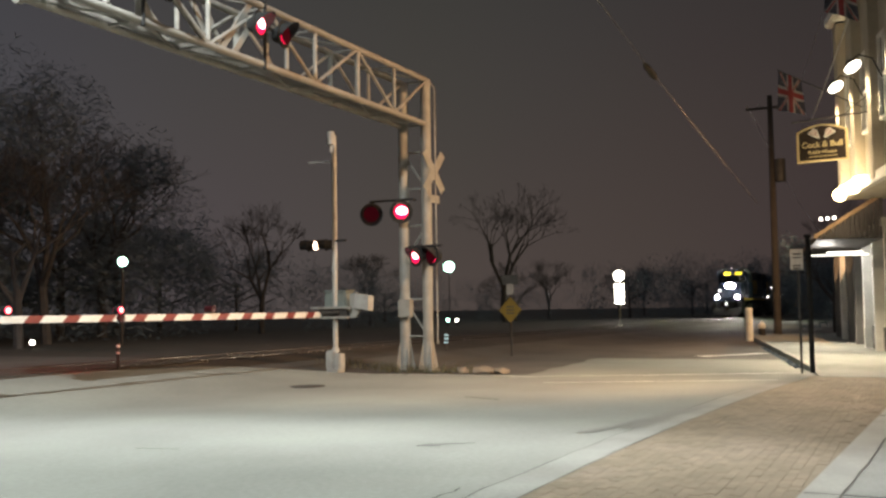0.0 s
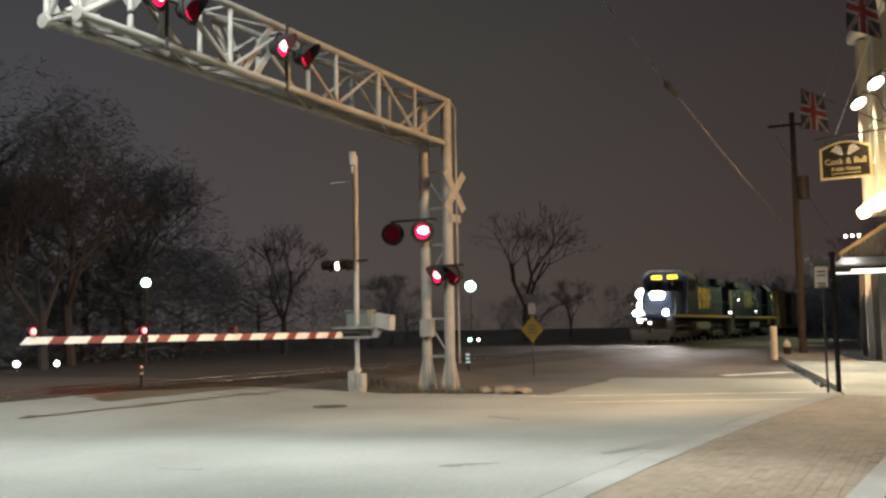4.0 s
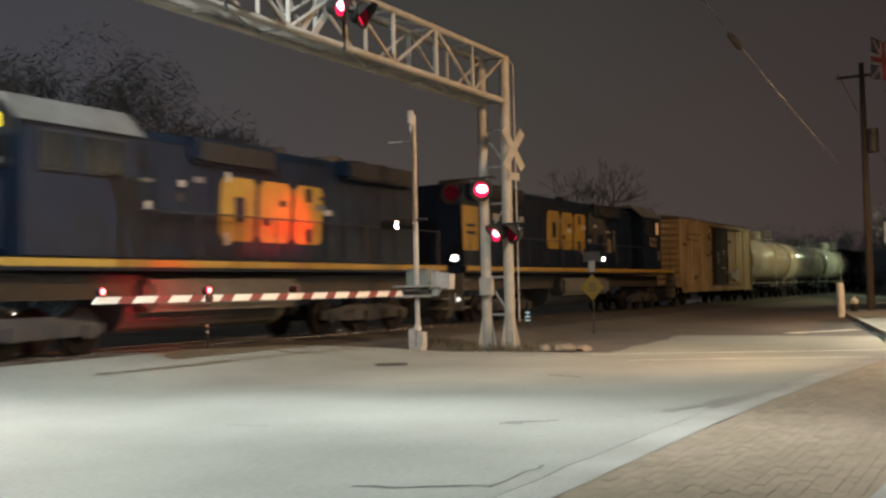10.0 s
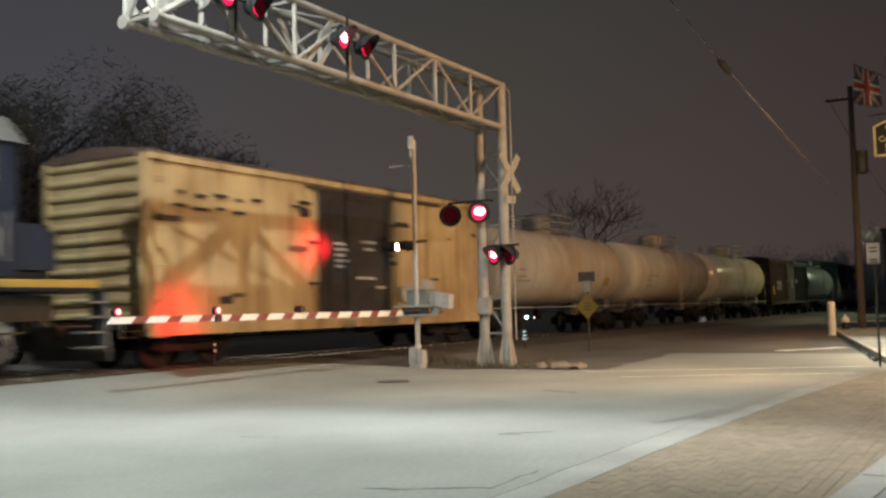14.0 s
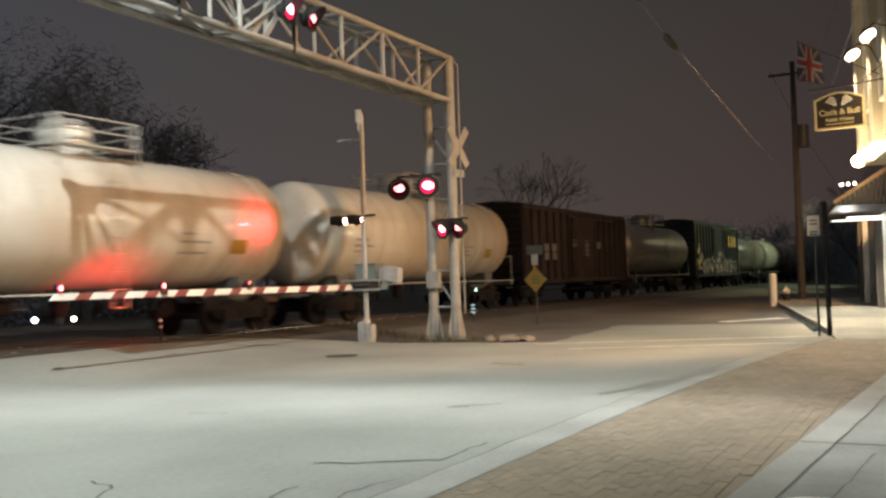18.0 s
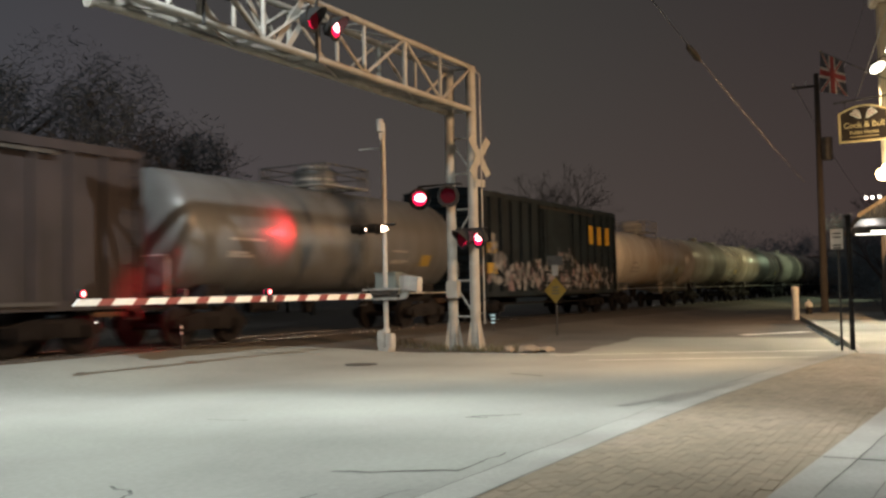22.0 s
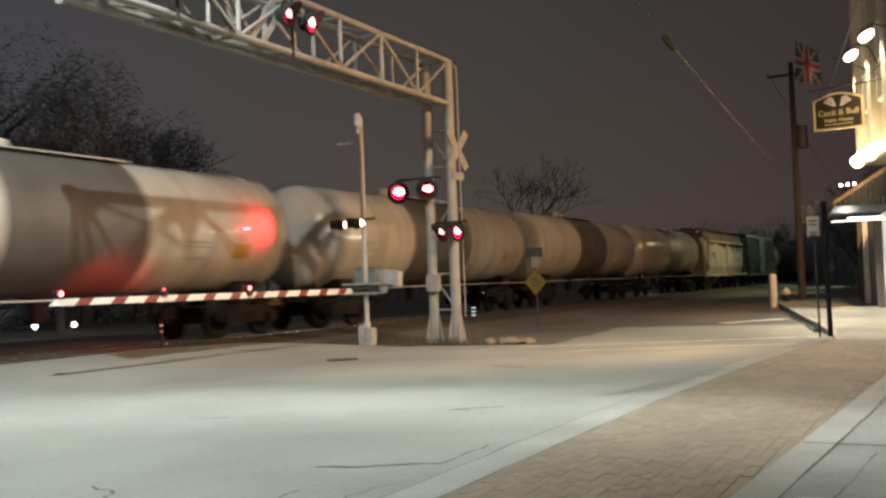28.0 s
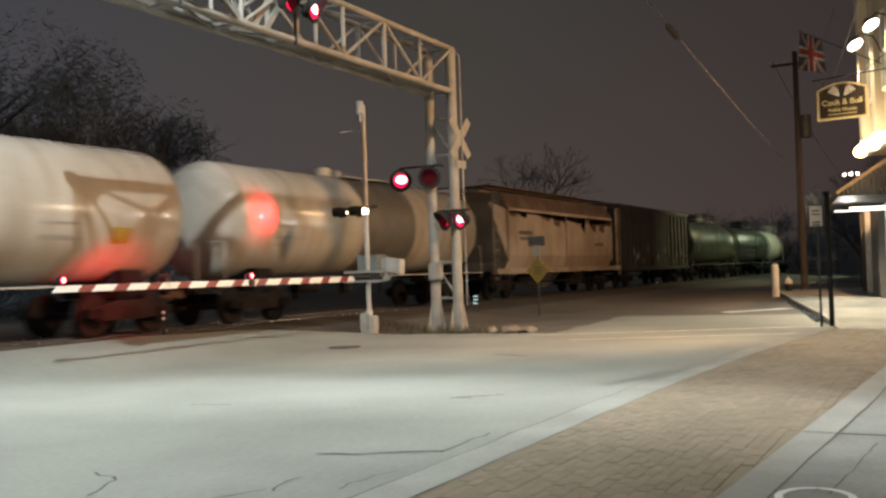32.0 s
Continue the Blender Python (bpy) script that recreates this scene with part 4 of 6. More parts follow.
def flasher(owner, m, right, disc=0.30, lens=0.185, core=0.145):
    """One lamp on owner: m puts its lens at the origin, shining along -x."""
    bm = B()
    rod(bm, (0.0, 0, 0), (0.03, 0, 0), disc, seg=28)
    bg = part("background", bm, BLACK, owner, "round black signal background", at=m)
    bm = B()
    rod(bm, (0.03, 0, 0), (0.22, 0, 0), lens * 1.1, lens * 0.7, seg=18)
    part("housing", bm, BLACK, bg)
    bm = B()
    k = 18
    ring = []
    for i in range(k + 1):
        a = math.pi * (-0.12 + 1.24 * i / k)
        dep = 0.30 * max(0.15, math.sin(math.pi * i / k))
        ring.append([bm.verts.new((x, r * math.cos(a), r * math.sin(a))) for x, r in ((0, lens * 1.12), (-dep, lens * 1.12), (-dep, lens * 1.18), (0, lens * 1.18))])
    for a, b in zip(ring, ring[1:]):
        for j in range(4):
            bm.faces.new((a[j], a[(j + 1) % 4], b[(j + 1) % 4], b[j]))
    part("hood", bm, BLACK, bg)
    bm = B()
    rod(bm, (-0.012, 0, 0), (0.0, 0, 0), lens, seg=24)
    part("lens", bm, LENS_RIM, bg, "lit red lens")
    bm = B()
    k = 20
    blob = [(-0.014, core * math.cos(a) * (1.0 + 0.25 * math.cos(a - 2.2)), core * math.sin(a) * (0.72 + 0.25 * math.cos(a - 2.2))) for a in [2 * math.pi * i / k for i in range(k)]]
    plate(bm, blob, (-1, 0, 0), 0.006)
    part("core", bm, LENS_CORE, bg, "bright core of the lit lens")
    bm = B()
    rod(bm, (-0.004, 0, 0), (0.004, 0, 0), lens * 1.08, seg=24)
    sh = part("roundel", bm, LENS_OFF, bg, "dark red disc put over the lens while unlit")
    opened, closed = pose(0.02, 0, 0), pose(-0.035, 0, 0)
    MOVING.append((sh, flash_rows(closed, opened, right)))
    return bg


MACHINE = material("grey_green_case", (0.17, 0.19, 0.17), (0.13, 0.145, 0.13), 0.6, scale=3, fine=30, bump=0.05)


def gate():
    gz = 0.29
    drop = ground_z(21.15, 13.3) - gz
    g = thing("crossing_gate", pose(21.15, 13.3, gz), "lowered crossing gate, red and white striped arm on a mast", "crossing gate")
    bm = B()
    rod(bm, (0, 0, drop), (0, 0, 5.65), 0.065, seg=14)
    part("mast", bm, ALU, g, smooth=True)
    bm = B()
    box(bm, (0, 0, drop + 0.04), (0.34, 0.34, 0.10), bevel=0.02)
    box(bm, (0, 0.10, drop + 0.30), (0.28, 0.22, 0.46), bevel=0.03)
    box(bm, (0, -0.12, drop + 0.26), (0.26, 0.18, 0.40), bevel=0.03)
    rod(bm, (0, 0, drop + 0.5), (0, 0, drop + 0.60), 0.11, 0.08, seg=12)
    part("base", bm, ALU, g)
    bm = B()
    box(bm, (0.22, 0.02, 1.52), (0.42, 0.62, 0.46), bevel=0.03)
    box(bm, (0.22, 0.02, 1.77), (0.46, 0.66, 0.05), bevel=0.015)
    part("mechanism", bm, MACHINE, g, "grey-green gate mechanism case")
    for z, dy in ((1.36, 0.0), (1.12, 0.06)):
        bm = B()
        box(bm, (-0.12, 0.05 + dy, z), (0.10, 1.15, 0.06), bevel=0.01)
        part("arm_bracket", bm, STEEL, g, "pale steel arm bracket")
    bm = B()
    box(bm, (-0.08, 0.0, 1.24), (0.06, 0.8, 0.2), bevel=0.01)
    rod(bm, (-0.16, -0.2, 1.24), (-0.16, 0.3, 1.24), 0.05, seg=10)
    part("arm_hinge", bm, IRON, g)
    bm = B()
    plate(bm, [(0.0, -0.42, 1.10), (0.0, -0.42, 1.68), (0.0, -0.62, 1.74), (0.0, -0.72, 1.30), (0.0, -0.60, 1.12)], (1, 0, 0), 0.06)
    part("counterweight_arm", bm, STEEL, g)
    bm = B()
    plate(bm, [(-0.12, -0.60, 1.36), (-0.12, -0.64, 1.70), (-0.12, -1.02, 1.64), (-0.12, -1.00, 1.28)], (1, 0, 0), 0.26)
    part("counterweight", bm, ALU, g, "pale counterweight")
    bm = B()
    rod(bm, (-0.06, 0.05, 5.42), (-0.06, 0.05, 5.75), 0.10, 0.09, seg=12)
    rod(bm, (-0.06, 0.05, 5.22), (-0.06, 0.05, 5.4), 0.03, seg=8)
    rod(bm, (0, 0, 5.0), (0, 0.55, 5.02), 0.02, seg=6)
    box(bm, (0, 0.6, 5.02), (0.06, 0.28, 0.04))
    part("bell", bm, ALU, g, "electric bell at the mast's top")
    # arm: from the mechanism to the tip, stripes as separate sleeves
    a = Vector((0.0, 0.35, 1.48 - gz + 0.0))
    tip = Vector((11.68 - 21.15, 13.62 - 13.3, 1.50 - gz))
    d = (tip - a)
    n = 23
    rot = d.to_track_quat("X", "Z").to_matrix().to_4x4()
    seg = d.length / n
    for i in range(n):
        c = a + d * ((i + 0.5) / n)
        bm = B()
        # slanted ends
        h = 0.085 + 0.055 * (1 - 0.35 * i / n)
        w = 0.78 if i % 2 else 1.22
        x0, x1, sl = -seg / 2 * w, seg / 2 * w, -0.06
        plate(bm, [(x0 - sl, -0.03, -h / 2), (x1 - sl, -0.03, -h / 2), (x1 + sl, -0.03, h / 2), (x0 + sl, -0.03, h / 2)], (0, 1, 0), 0.06)
        part("arm_stripe", bm, RED_TAPE if i % 2 == 1 else WHITE_PAINT, g, at=Matrix.Translation(c) @ rot)
    for k, right in ((0.992, None), (0.73, True), (0.455, False)):
        c = a + d * k + Vector((0, 0, 0.15))
        bm = B()
        box(bm, (0, 0, -0.06), (0.12, 0.07, 0.06), bevel=0.01)
        rod(bm, (0.0, -0.05, 0), (0.0, 0.05, 0), 0.075, seg=16)
        al = part("arm_lamp", bm, BLACK, g, at=Matrix.Translation(c))
        bm = B()
        rod(bm, (-0.0, -0.066, 0), (0, 0.066, 0), 0.062, seg=16)
        part("lens", bm, LENS_RIM, al, "lit red lens")
        bm = B()
        rod(bm, (0, -0.074, 0), (0, 0.074, 0), 0.048, seg=16)
        part("core", bm, ARM_CORE, al)
        if right is not None:
            bm = B()
            rod(bm, (0, -0.094, 0), (0, 0.094, 0), 0.078, seg=16)
            sh = part("roundel", bm, RED_DARK, al, "dark red disc put over the lens while unlit")
            MOVING.append((sh, flash_rows(pose(0, 0, 0), pose(0, 0, -0.15), right)))
    # lamps on the mast that face away: only their side windows show
    bm = B()
    rod(bm, (-0.02, 0.75, 3.0), (-0.02, -0.35, 3.02), 0.03, seg=8)
    part("lamp_bracket", bm, BLACK, g)
    for y, right in ((0.74, True), (0.22, False)):
        m = pose(-0.05, y, 2.92, 0, 0, 282)
        bm = B()
        rod(bm, (0.0, 0, 0), (0.03, 0, 0), 0.15, seg=24)
        bg = part("background", bm, BLACK, g, "small black signal background seen from the side", at=m)
        bm = B()
        rod(bm, (0.03, 0, 0), (0.17, 0, 0), 0.125, 0.105, seg=16)
        part("housing", bm, BLACK, bg)
        bm = B()
        rod(bm, (-0.20, 0, 0.02), (0.0, 0, 0.02), 0.12, 0.125, seg=16)
        part("hood", bm, BLACK, bg)
        sh = part("rear_window", ball(B(), (0, 0, 0), 0.10, 14), LENS_SIDE, bg, "small bright rear window")
        MOVING.append((sh, flash_rows(pose(0.08, 0, 0), pose(0.20, 0, 0), right)))
    return g


gate()


def cantilever():
    gz = 0.19
    drop = ground_z(22.9, 11.95) - gz
    c = thing("signal_bridge", pose(22.9, 11.95, gz), "galvanised cantilever signal bridge with a box truss and two legs", "signal gantry")
    H0, H1 = 6.35 - gz, 7.50 - gz
    for y in (-0.33, 0.33):
        bm = B()
        rod(bm, (0, y, drop), (0, y, H1), 0.135, seg=18)
        lg = part("leg", bm, STEEL, c, "round steel leg", smooth=True)
        bm = B()
        for i in range(4):
            a = math.pi / 2 * i + math.pi / 4
            v = Vector((math.cos(a), math.sin(a), 0))
            plate(bm, [Vector((0, y, drop + 0.02)) + v * 0.10, Vector((0, y, drop + 0.02)) + v * 0.27, Vector((0, y, drop + 0.80)) + v * 0.14, Vector((0, y, drop + 0.80)) + v * 0.10], Vector((-v.y, v.x, 0)), 0.02)
        box(bm, (0, y, drop + 0.03), (0.44, 0.44, 0.06), bevel=0.01)
        part("base_plate", bm, STEEL, lg)
    for i in range(6):
        z = 0.7 + i * 0.95
        part("leg_rung", rod(B(), (0, -0.33, z), (0, 0.33, z), 0.03, seg=8), STEEL, c)
    for z0, z1, s in ((0.7, 1.65, 1), (2.6, 3.55, -1), (4.5, 5.45, 1)):
        part("leg_lacing", rod(B(), (0, -0.33 * s, z0), (0, 0.33 * s, z1), 0.03, seg=8), STEEL, c)
    L = 12.05
    for y, z in ((-0.36, H0), (0.36, H0), (-0.36, H1), (0.36, H1)):
        bm = B()
        rod(bm, (0.12, y, z), (-L, y, z), 0.070, seg=12)
        part("chord", bm, STEEL, c, smooth=True)
    n = 7
    for i in range(n + 1):
        x = -L * i / n
        for y in (-0.36, 0.36):
            bm = B()
            rod(bm, (x, y, H0), (x, y, H1), 0.058 if i % 2 == 0 else 0.045, seg=10)
            part("upright", bm, STEEL, c)
            if i < n:
                x2 = -L * (i + 1) / n
                bm = B()
                if i % 2:
                    rod(bm, (x, y, H0), (x2, y, H1), 0.04 if i < 5 else 0.06, seg=8)
                else:
                    rod(bm, (x, y, H1), (x2, y, H0), 0.04 if i < 5 else 0.06, seg=8)
                part("diagonal", bm, STEEL, c)
        for z in (H0, H1):
            bm = B()
            rod(bm, (x, -0.36, z), (x, 0.36, z), 0.03, seg=8)
            if i < n:
                rod(bm, (x, -0.36 * (-1) ** i, z), (-L * (i + 1) / n, 0.36 * (-1) ** i, z), 0.025, seg=8)
            part("cross_brace", bm, STEEL, c)
    # walkway grating inside the truss
    bm = B()
    for i in range(170):
        box(bm, (-0.1 - i * 0.0703, 0, H0 + 0.07), (0.032, 0.6, 0.03))
    for y in (-0.28, 0, 0.28):
        box(bm, (-L / 2, y, H0 + 0.085), (L, 0.03, 0.03))
    part("walkway", bm, STEEL, c, "narrow steel walkway grating")
    # doubled braces in the middle of the arm and round joints at its end
    for x in (-7.4, -7.75):
        for y, lo, hi in ((-0.36, -0.5, 0.42), (0.36, 0.34, -0.5)):
            bm = B()
            plate(bm, [(x + lo - 0.08, y, H0), (x + lo + 0.08, y, H0), (x + hi + 0.08, y, H1), (x + hi - 0.08, y, H1)], (0, 1, 0), 0.03)
            part("splice_brace", bm, STEEL, c, "wide flat brace plate")
    # gusset plates added in the last bay and its end frame to thicken its shadow on the cars
    for y in (-0.36, 0.36):
        for x, z, sx, sz in ((-L + 0.03, H1, 1, -1), (-L + 0.03, H0, 1, 1), (-L * 6 / 7, H1, -1, -1), (-L * 6 / 7, H1, 1, -1), (-L * 6 / 7, H0, 1, 1)):
            bm = B()
            plate(bm, [(x, y - 0.008, z), (x + sx * 0.42, y - 0.008, z), (x + sx * 0.12, y - 0.008, z + sz * 0.40), (x, y - 0.008, z + sz * 0.46)], (0, 1, 0), 0.016)
            part("gusset_plate", bm, STEEL, c)
    for a, b in (((-0.36, H0), (0.36, H1)), ((0.36, H0), (-0.36, H1))):
        part("end_brace", rod(B(), (-L, *a), (-L, *b), 0.05, seg=10), STEEL, c)
    for y, z in ((-0.36, H0), (0.36, H0), (-0.36, H1), (0.36, H1)):
        bm = B()
        rod(bm, (-L - 0.07, y, z), (-L + 0.02, y, z), 0.115, seg=14)
        part("end_flange", bm, STEEL, c)
    bm = B()
    rod(bm, (0.12, -0.54, 0.5), (0.12, -0.54, H1 - 0.2), 0.02, seg=6)
    rod(bm, (0.12, -0.54, H1 - 0.2), (0.02, -0.4, H1), 0.02, seg=6)
    part("conduit", bm, STEEL, c)
    bm = B()
    box(bm, (-0.18, 0.22, 1.42), (0.22, 0.34, 0.46), bevel=0.02)
    part("junction_box", bm, STEEL, c, "grey junction box")
    # crossbuck on the side leg, turned to the side road
    cb_at = pose(0.08, -0.52, 0, 0, 0, 80)
    bm = B()
    for s in (-1, 1):
        d = Vector((0, 0.62 * s, 0.78)).normalized()
        p = Vector((0.005 * s, 0, 4.93))
        side = Vector((0, -d.z, d.y)) * 0.115
        a, b = p - d * 0.62, p + d * 0.62
        plate(bm, [a - side, a + side, b + side, b - side], (1, 0, 0), 0.006)
    cb = part("crossbuck", bm, STEEL, c, "weathered crossbuck turned to the side road", at=cb_at)
    bm = B()
    box(bm, (0, 0, 4.22), (0.012, 0.42, 0.20), bevel=0.003)
    part("plate", bm, STEEL, cb)
    # mast lamps: a pair towards the street, a pair towards the side road
    bm = B()
    rod(bm, (-0.22, 1.22, 4.22), (-0.22, -0.05, 4.22), 0.03, seg=8)
    rod(bm, (-0.22, -0.05, 4.22), (0, 0.0, 4.22), 0.03, seg=8)
    part("lamp_bracket", bm, BLACK, c)
    flasher(c, pose(-0.32, 1.12, 3.88, 0, 0, 24), False)
    flasher(c, pose(-0.32, 0.24, 3.90, 0, 0, 24), True)
    bm = B()
    rod(bm, (-0.2, 0.1, 3.0), (-0.2, -0.85, 3.0), 0.028, seg=8)
    part("lamp_bracket", bm, BLACK, c)
    flasher(c, pose(-0.42, -0.22, 2.74, 0, 0, -28), True, 0.27)
    flasher(c, pose(-0.30, -0.62, 2.74, 0, 0, -28), False, 0.27)
    # lamps on the arm
    for x in (-7.0, -10.3):
        bm = B()
        rod(bm, (x, -0.42, H0 - 0.1), (x, -0.42, H1 + 0.1), 0.035, seg=8)
        rod(bm, (x - 0.5, -0.5, H1 - 0.45), (x + 0.55, -0.5, H1 - 0.45), 0.03, seg=8)
        part("lamp_bracket", bm, BLACK, c)
        flasher(c, pose(x - 0.42, -0.62, H1 - 0.50, 0, 0, 100), True, 0.27)
        flasher(c, pose(x + 0.36, -0.62, H1 - 0.50, 0, 0, 100), False, 0.27)
    return c


cantilever()


# weeds, rubble and a bit of broken kerb at the feet of the legs
bm = B()
rng = random.Random(9)
for i in range(500):
    x, y = 22.75 + rng.gauss(0, 0.35), 12.0 + rng.gauss(0, 1.0)
    z = ground_z(x, y)
    a, h = rng.uniform(0, 6.28), rng.uniform(0.05, 0.28)
    w = 0.015
    bm.faces.new([bm.verts.new((x + w * math.cos(a), y + w * math.sin(a), z)), bm.verts.new((x - w * math.cos(a), y - w * math.sin(a), z)), bm.verts.new((x + rng.uniform(-.1, .1), y + rng.uniform(-.1, .1), z + h))])
solid("weeds", bm, WEED, "dry weeds round the gantry's feet", "weeds", kind="stuff")
for x, y, s in ((22.5, 9.9, 0.42), (22.6, 9.5, 0.3), (22.4, 10.4, 0.2)):
    bm = B()
    bmesh.ops.create_icosphere(bm, subdivisions=2, radius=s / 2, matrix=Matrix.Translation((x, y, ground_z(x, y) + 0.06)) @ Matrix.Diagonal((1.3, 1.5, 0.45, 1)))
    for v in bm.verts:
        v.co += Vector(noise.noise_vector(v.co * 6)) * 0.09
    solid("rubble_stone", bm, RUBBLE, "tan broken lump of kerb stone", "stone", "rubble stones")

# the street lamp over the near corner, out of view; a disc added under its bulb leaves a ring of light on the street
sl = thing("street_lamp", pose(-2.2, 7.8, 0), "tall steel street lamp out of view, with an added light-shaping disc", "street lamp")
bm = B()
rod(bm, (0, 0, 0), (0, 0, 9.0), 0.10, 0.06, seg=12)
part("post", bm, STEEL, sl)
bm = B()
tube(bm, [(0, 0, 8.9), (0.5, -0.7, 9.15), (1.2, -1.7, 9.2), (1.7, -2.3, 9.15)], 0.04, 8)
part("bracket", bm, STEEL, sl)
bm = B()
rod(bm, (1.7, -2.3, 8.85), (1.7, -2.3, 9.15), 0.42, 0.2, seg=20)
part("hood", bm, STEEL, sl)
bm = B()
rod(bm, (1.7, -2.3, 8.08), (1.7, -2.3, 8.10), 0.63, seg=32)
part("ring_mask", bm, STEEL, sl)
sl = thing("street_lamp", pose(5.2, 10.6, 0), "very tall steel street lamp at the crossing's corner", "street lamp")
part("post", rod(B(), (0, 0, 0), (0, 0, 11.8), 0.13, 0.07, seg=12), STEEL, sl)
part("bracket", tube(B(), [(0, 0, 11.7), (0.7, -0.6, 11.95), (1.6, -1.5, 12.0), (2.2, -2.0, 11.95)], 0.04, 8), STEEL, sl)
part("hood", rod(B(), (2.2, -2.0, 11.7), (2.2, -2.0, 11.95), 0.4, 0.2, seg=20), STEEL, sl)

# yellow diamond sign, seen from the street
ys = post("warning_sign", (28.8, 11.73, 0.15), 2.35, 0.028, IRON, "yellow diamond warning sign with a small plate above", "sign")
bm = B()
plate(bm, [(-0.05, 0, 0.97), (-0.05, 0.38, 1.38), (-0.05, 0, 1.79), (-0.05, -0.38, 1.38)], (1, 0, 0), 0.008)
part("diamond", bm, YELLOW, ys, "yellow diamond plate")
bm = B()
for dz in (-0.1, 0.0, 0.1):
    box(bm, (-0.055, 0, 1.38 + dz), (0.004, 0.26, 0.04))
part("lettering_bars", bm, BACK, ys)
bm = B()
box(bm, (-0.045, 0, 2.02), (0.01, 0.22, 0.34))
part("small_plate", bm, ALU, ys, "small pale plate")
bm = B()
box(bm, (-0.04, 0, 2.32), (0.01, 0.55, 0.30))
part("dark_plate", bm, BACK, ys, "dark plate seen from its back")


# ---- the train ----
def wheel_mesh():
    bm = B()
    for s in (-1, 1):
        rod(bm, (0, s * 0.70, 0.46), (0, s * 0.83, 0.46), 0.46, seg=20)
        rod(bm, (0, s * 0.67, 0.46), (0, s * 0.70, 0.46), 0.49, seg=20)
    rod(bm, (0, -0.9, 0.46), (0, 0.9, 0.46), 0.08, seg=8)
    return mesh_of("wheelset", bm, GRIME)


def truck_mesh(axles, pitch, paint=GRIME):
    bm = B()
    half = pitch * (axles - 1) / 2
    for s in (-1, 1):
        y = s * 1.02
        pr = [(-half - 0.35, 0.42), (-half - 0.35, 0.62), (-half * 0.5, 0.78), (half * 0.5, 0.78), (half + 0.35, 0.62), (half + 0.35, 0.42), (half * 0.5, 0.36), (-half * 0.5, 0.36)]
        plate(bm, [(x, y - 0.06, z) for x, z in pr], (0, 1, 0), 0.12)
        for i in range(axles):
            x = -half + i * pitch
            box(bm, (x, y + s * 0.08, 0.47), (0.28, 0.14, 0.28), bevel=0.02)
        for i in range(axles - 1):
            x = -half + (i + 0.5) * pitch
            for dx in (-0.12, 0.12):
                rod(bm, (x + dx, y + s * 0.05, 0.40), (x + dx, y + s * 0.05, 0.66), 0.07, seg=8)
    box(bm, (0, 0, 0.62), (0.5, 2.0, 0.25))
    return mesh_of("truck", bm, paint)


WHEELS = wheel_mesh()
TRUCKS = {2: truck_mesh(2, 1.75), 3: truck_mesh(3, 1.7, HOOD_DUST)}


def car(name, s0, s1, label, category, axles=2, inset=1.9):
    """An empty at rail level in the middle of the car, with trucks and couplers; s0 and s1 are its ends at 13 s."""
    mid, half = (s0 + s1) / 2, (s1 - s0) / 2
    c = thing(name, pose(mid, TRACK_Y, RAIL_Z), label, category, "cars of the train")
    for s in (-1, 1):
        tr = new("truck", TRUCKS[axles])
        tr.parent = c
        tr.matrix_basis = pose(s * (half - inset), 0, 0)
        pitch = 1.75 if axles == 2 else 1.7
        for i in range(axles):
            w = new("wheelset", WHEELS)
            w.parent = tr
            w.matrix_basis = pose((i - (axles - 1) / 2) * pitch, 0, 0)
        bm = B()
        box(bm, (s * (half + 0.18), 0, 0.86), (0.55, 0.24, 0.26), bevel=0.03)
        part("coupler", bm, RUST, c)
    MOVING.append((c, [(t, pose(mid - SPEED * (t - 13.0), TRACK_Y, RAIL_Z)) for t in (0.0, 8.0, 16.0, 24.0, 32.0)]))
    return c, half


def ladder(bm, x, y, z0, z1, w=0.42, axis="x"):
    n = int((z1 - z0) / 0.36)
    for i in range(n + 1):
        z = z0 + (z1 - z0) * i / n
        a, b = ((x - w / 2, y, z), (x + w / 2, y, z)) if axis == "x" else ((x, y - w / 2, z), (x, y + w / 2, z))
        rod(bm, a, b, 0.014, seg=5)
    for s in (-1, 1):
        p = (x + s * w / 2, y) if axis == "x" else (x, y + s * w / 2)
        rod(bm, (*p, z0), (*p, z1), 0.014, seg=5)


def underframe(c, half, material_=GRIME, sill=0.28, width=0.9):
    bm = B()
    box(bm, (0, 0, 0.98), (2 * half - 0.4, 0.7, 0.30))
    for s in (-1, 1):
        box(bm, (s * (half - 1.9), 0, 1.02), (0.5, 2.4, 0.22))
        box(bm, (s * (half - 0.15), 0, 1.0), (0.25, 2.6, 0.28))
    rod(bm, (-1.2, 0.7, 0.75), (0.2, 0.7, 0.75), 0.18, seg=12)
    box(bm, (1.6, -0.75, 0.72), (0.7, 0.5, 0.4), bevel=0.03)
    rod(bm, (-half + 2.8, -1.1, 0.62), (half - 2.8, -1.1, 0.62), 0.03, seg=6)
    part("underframe", bm, material_, c)


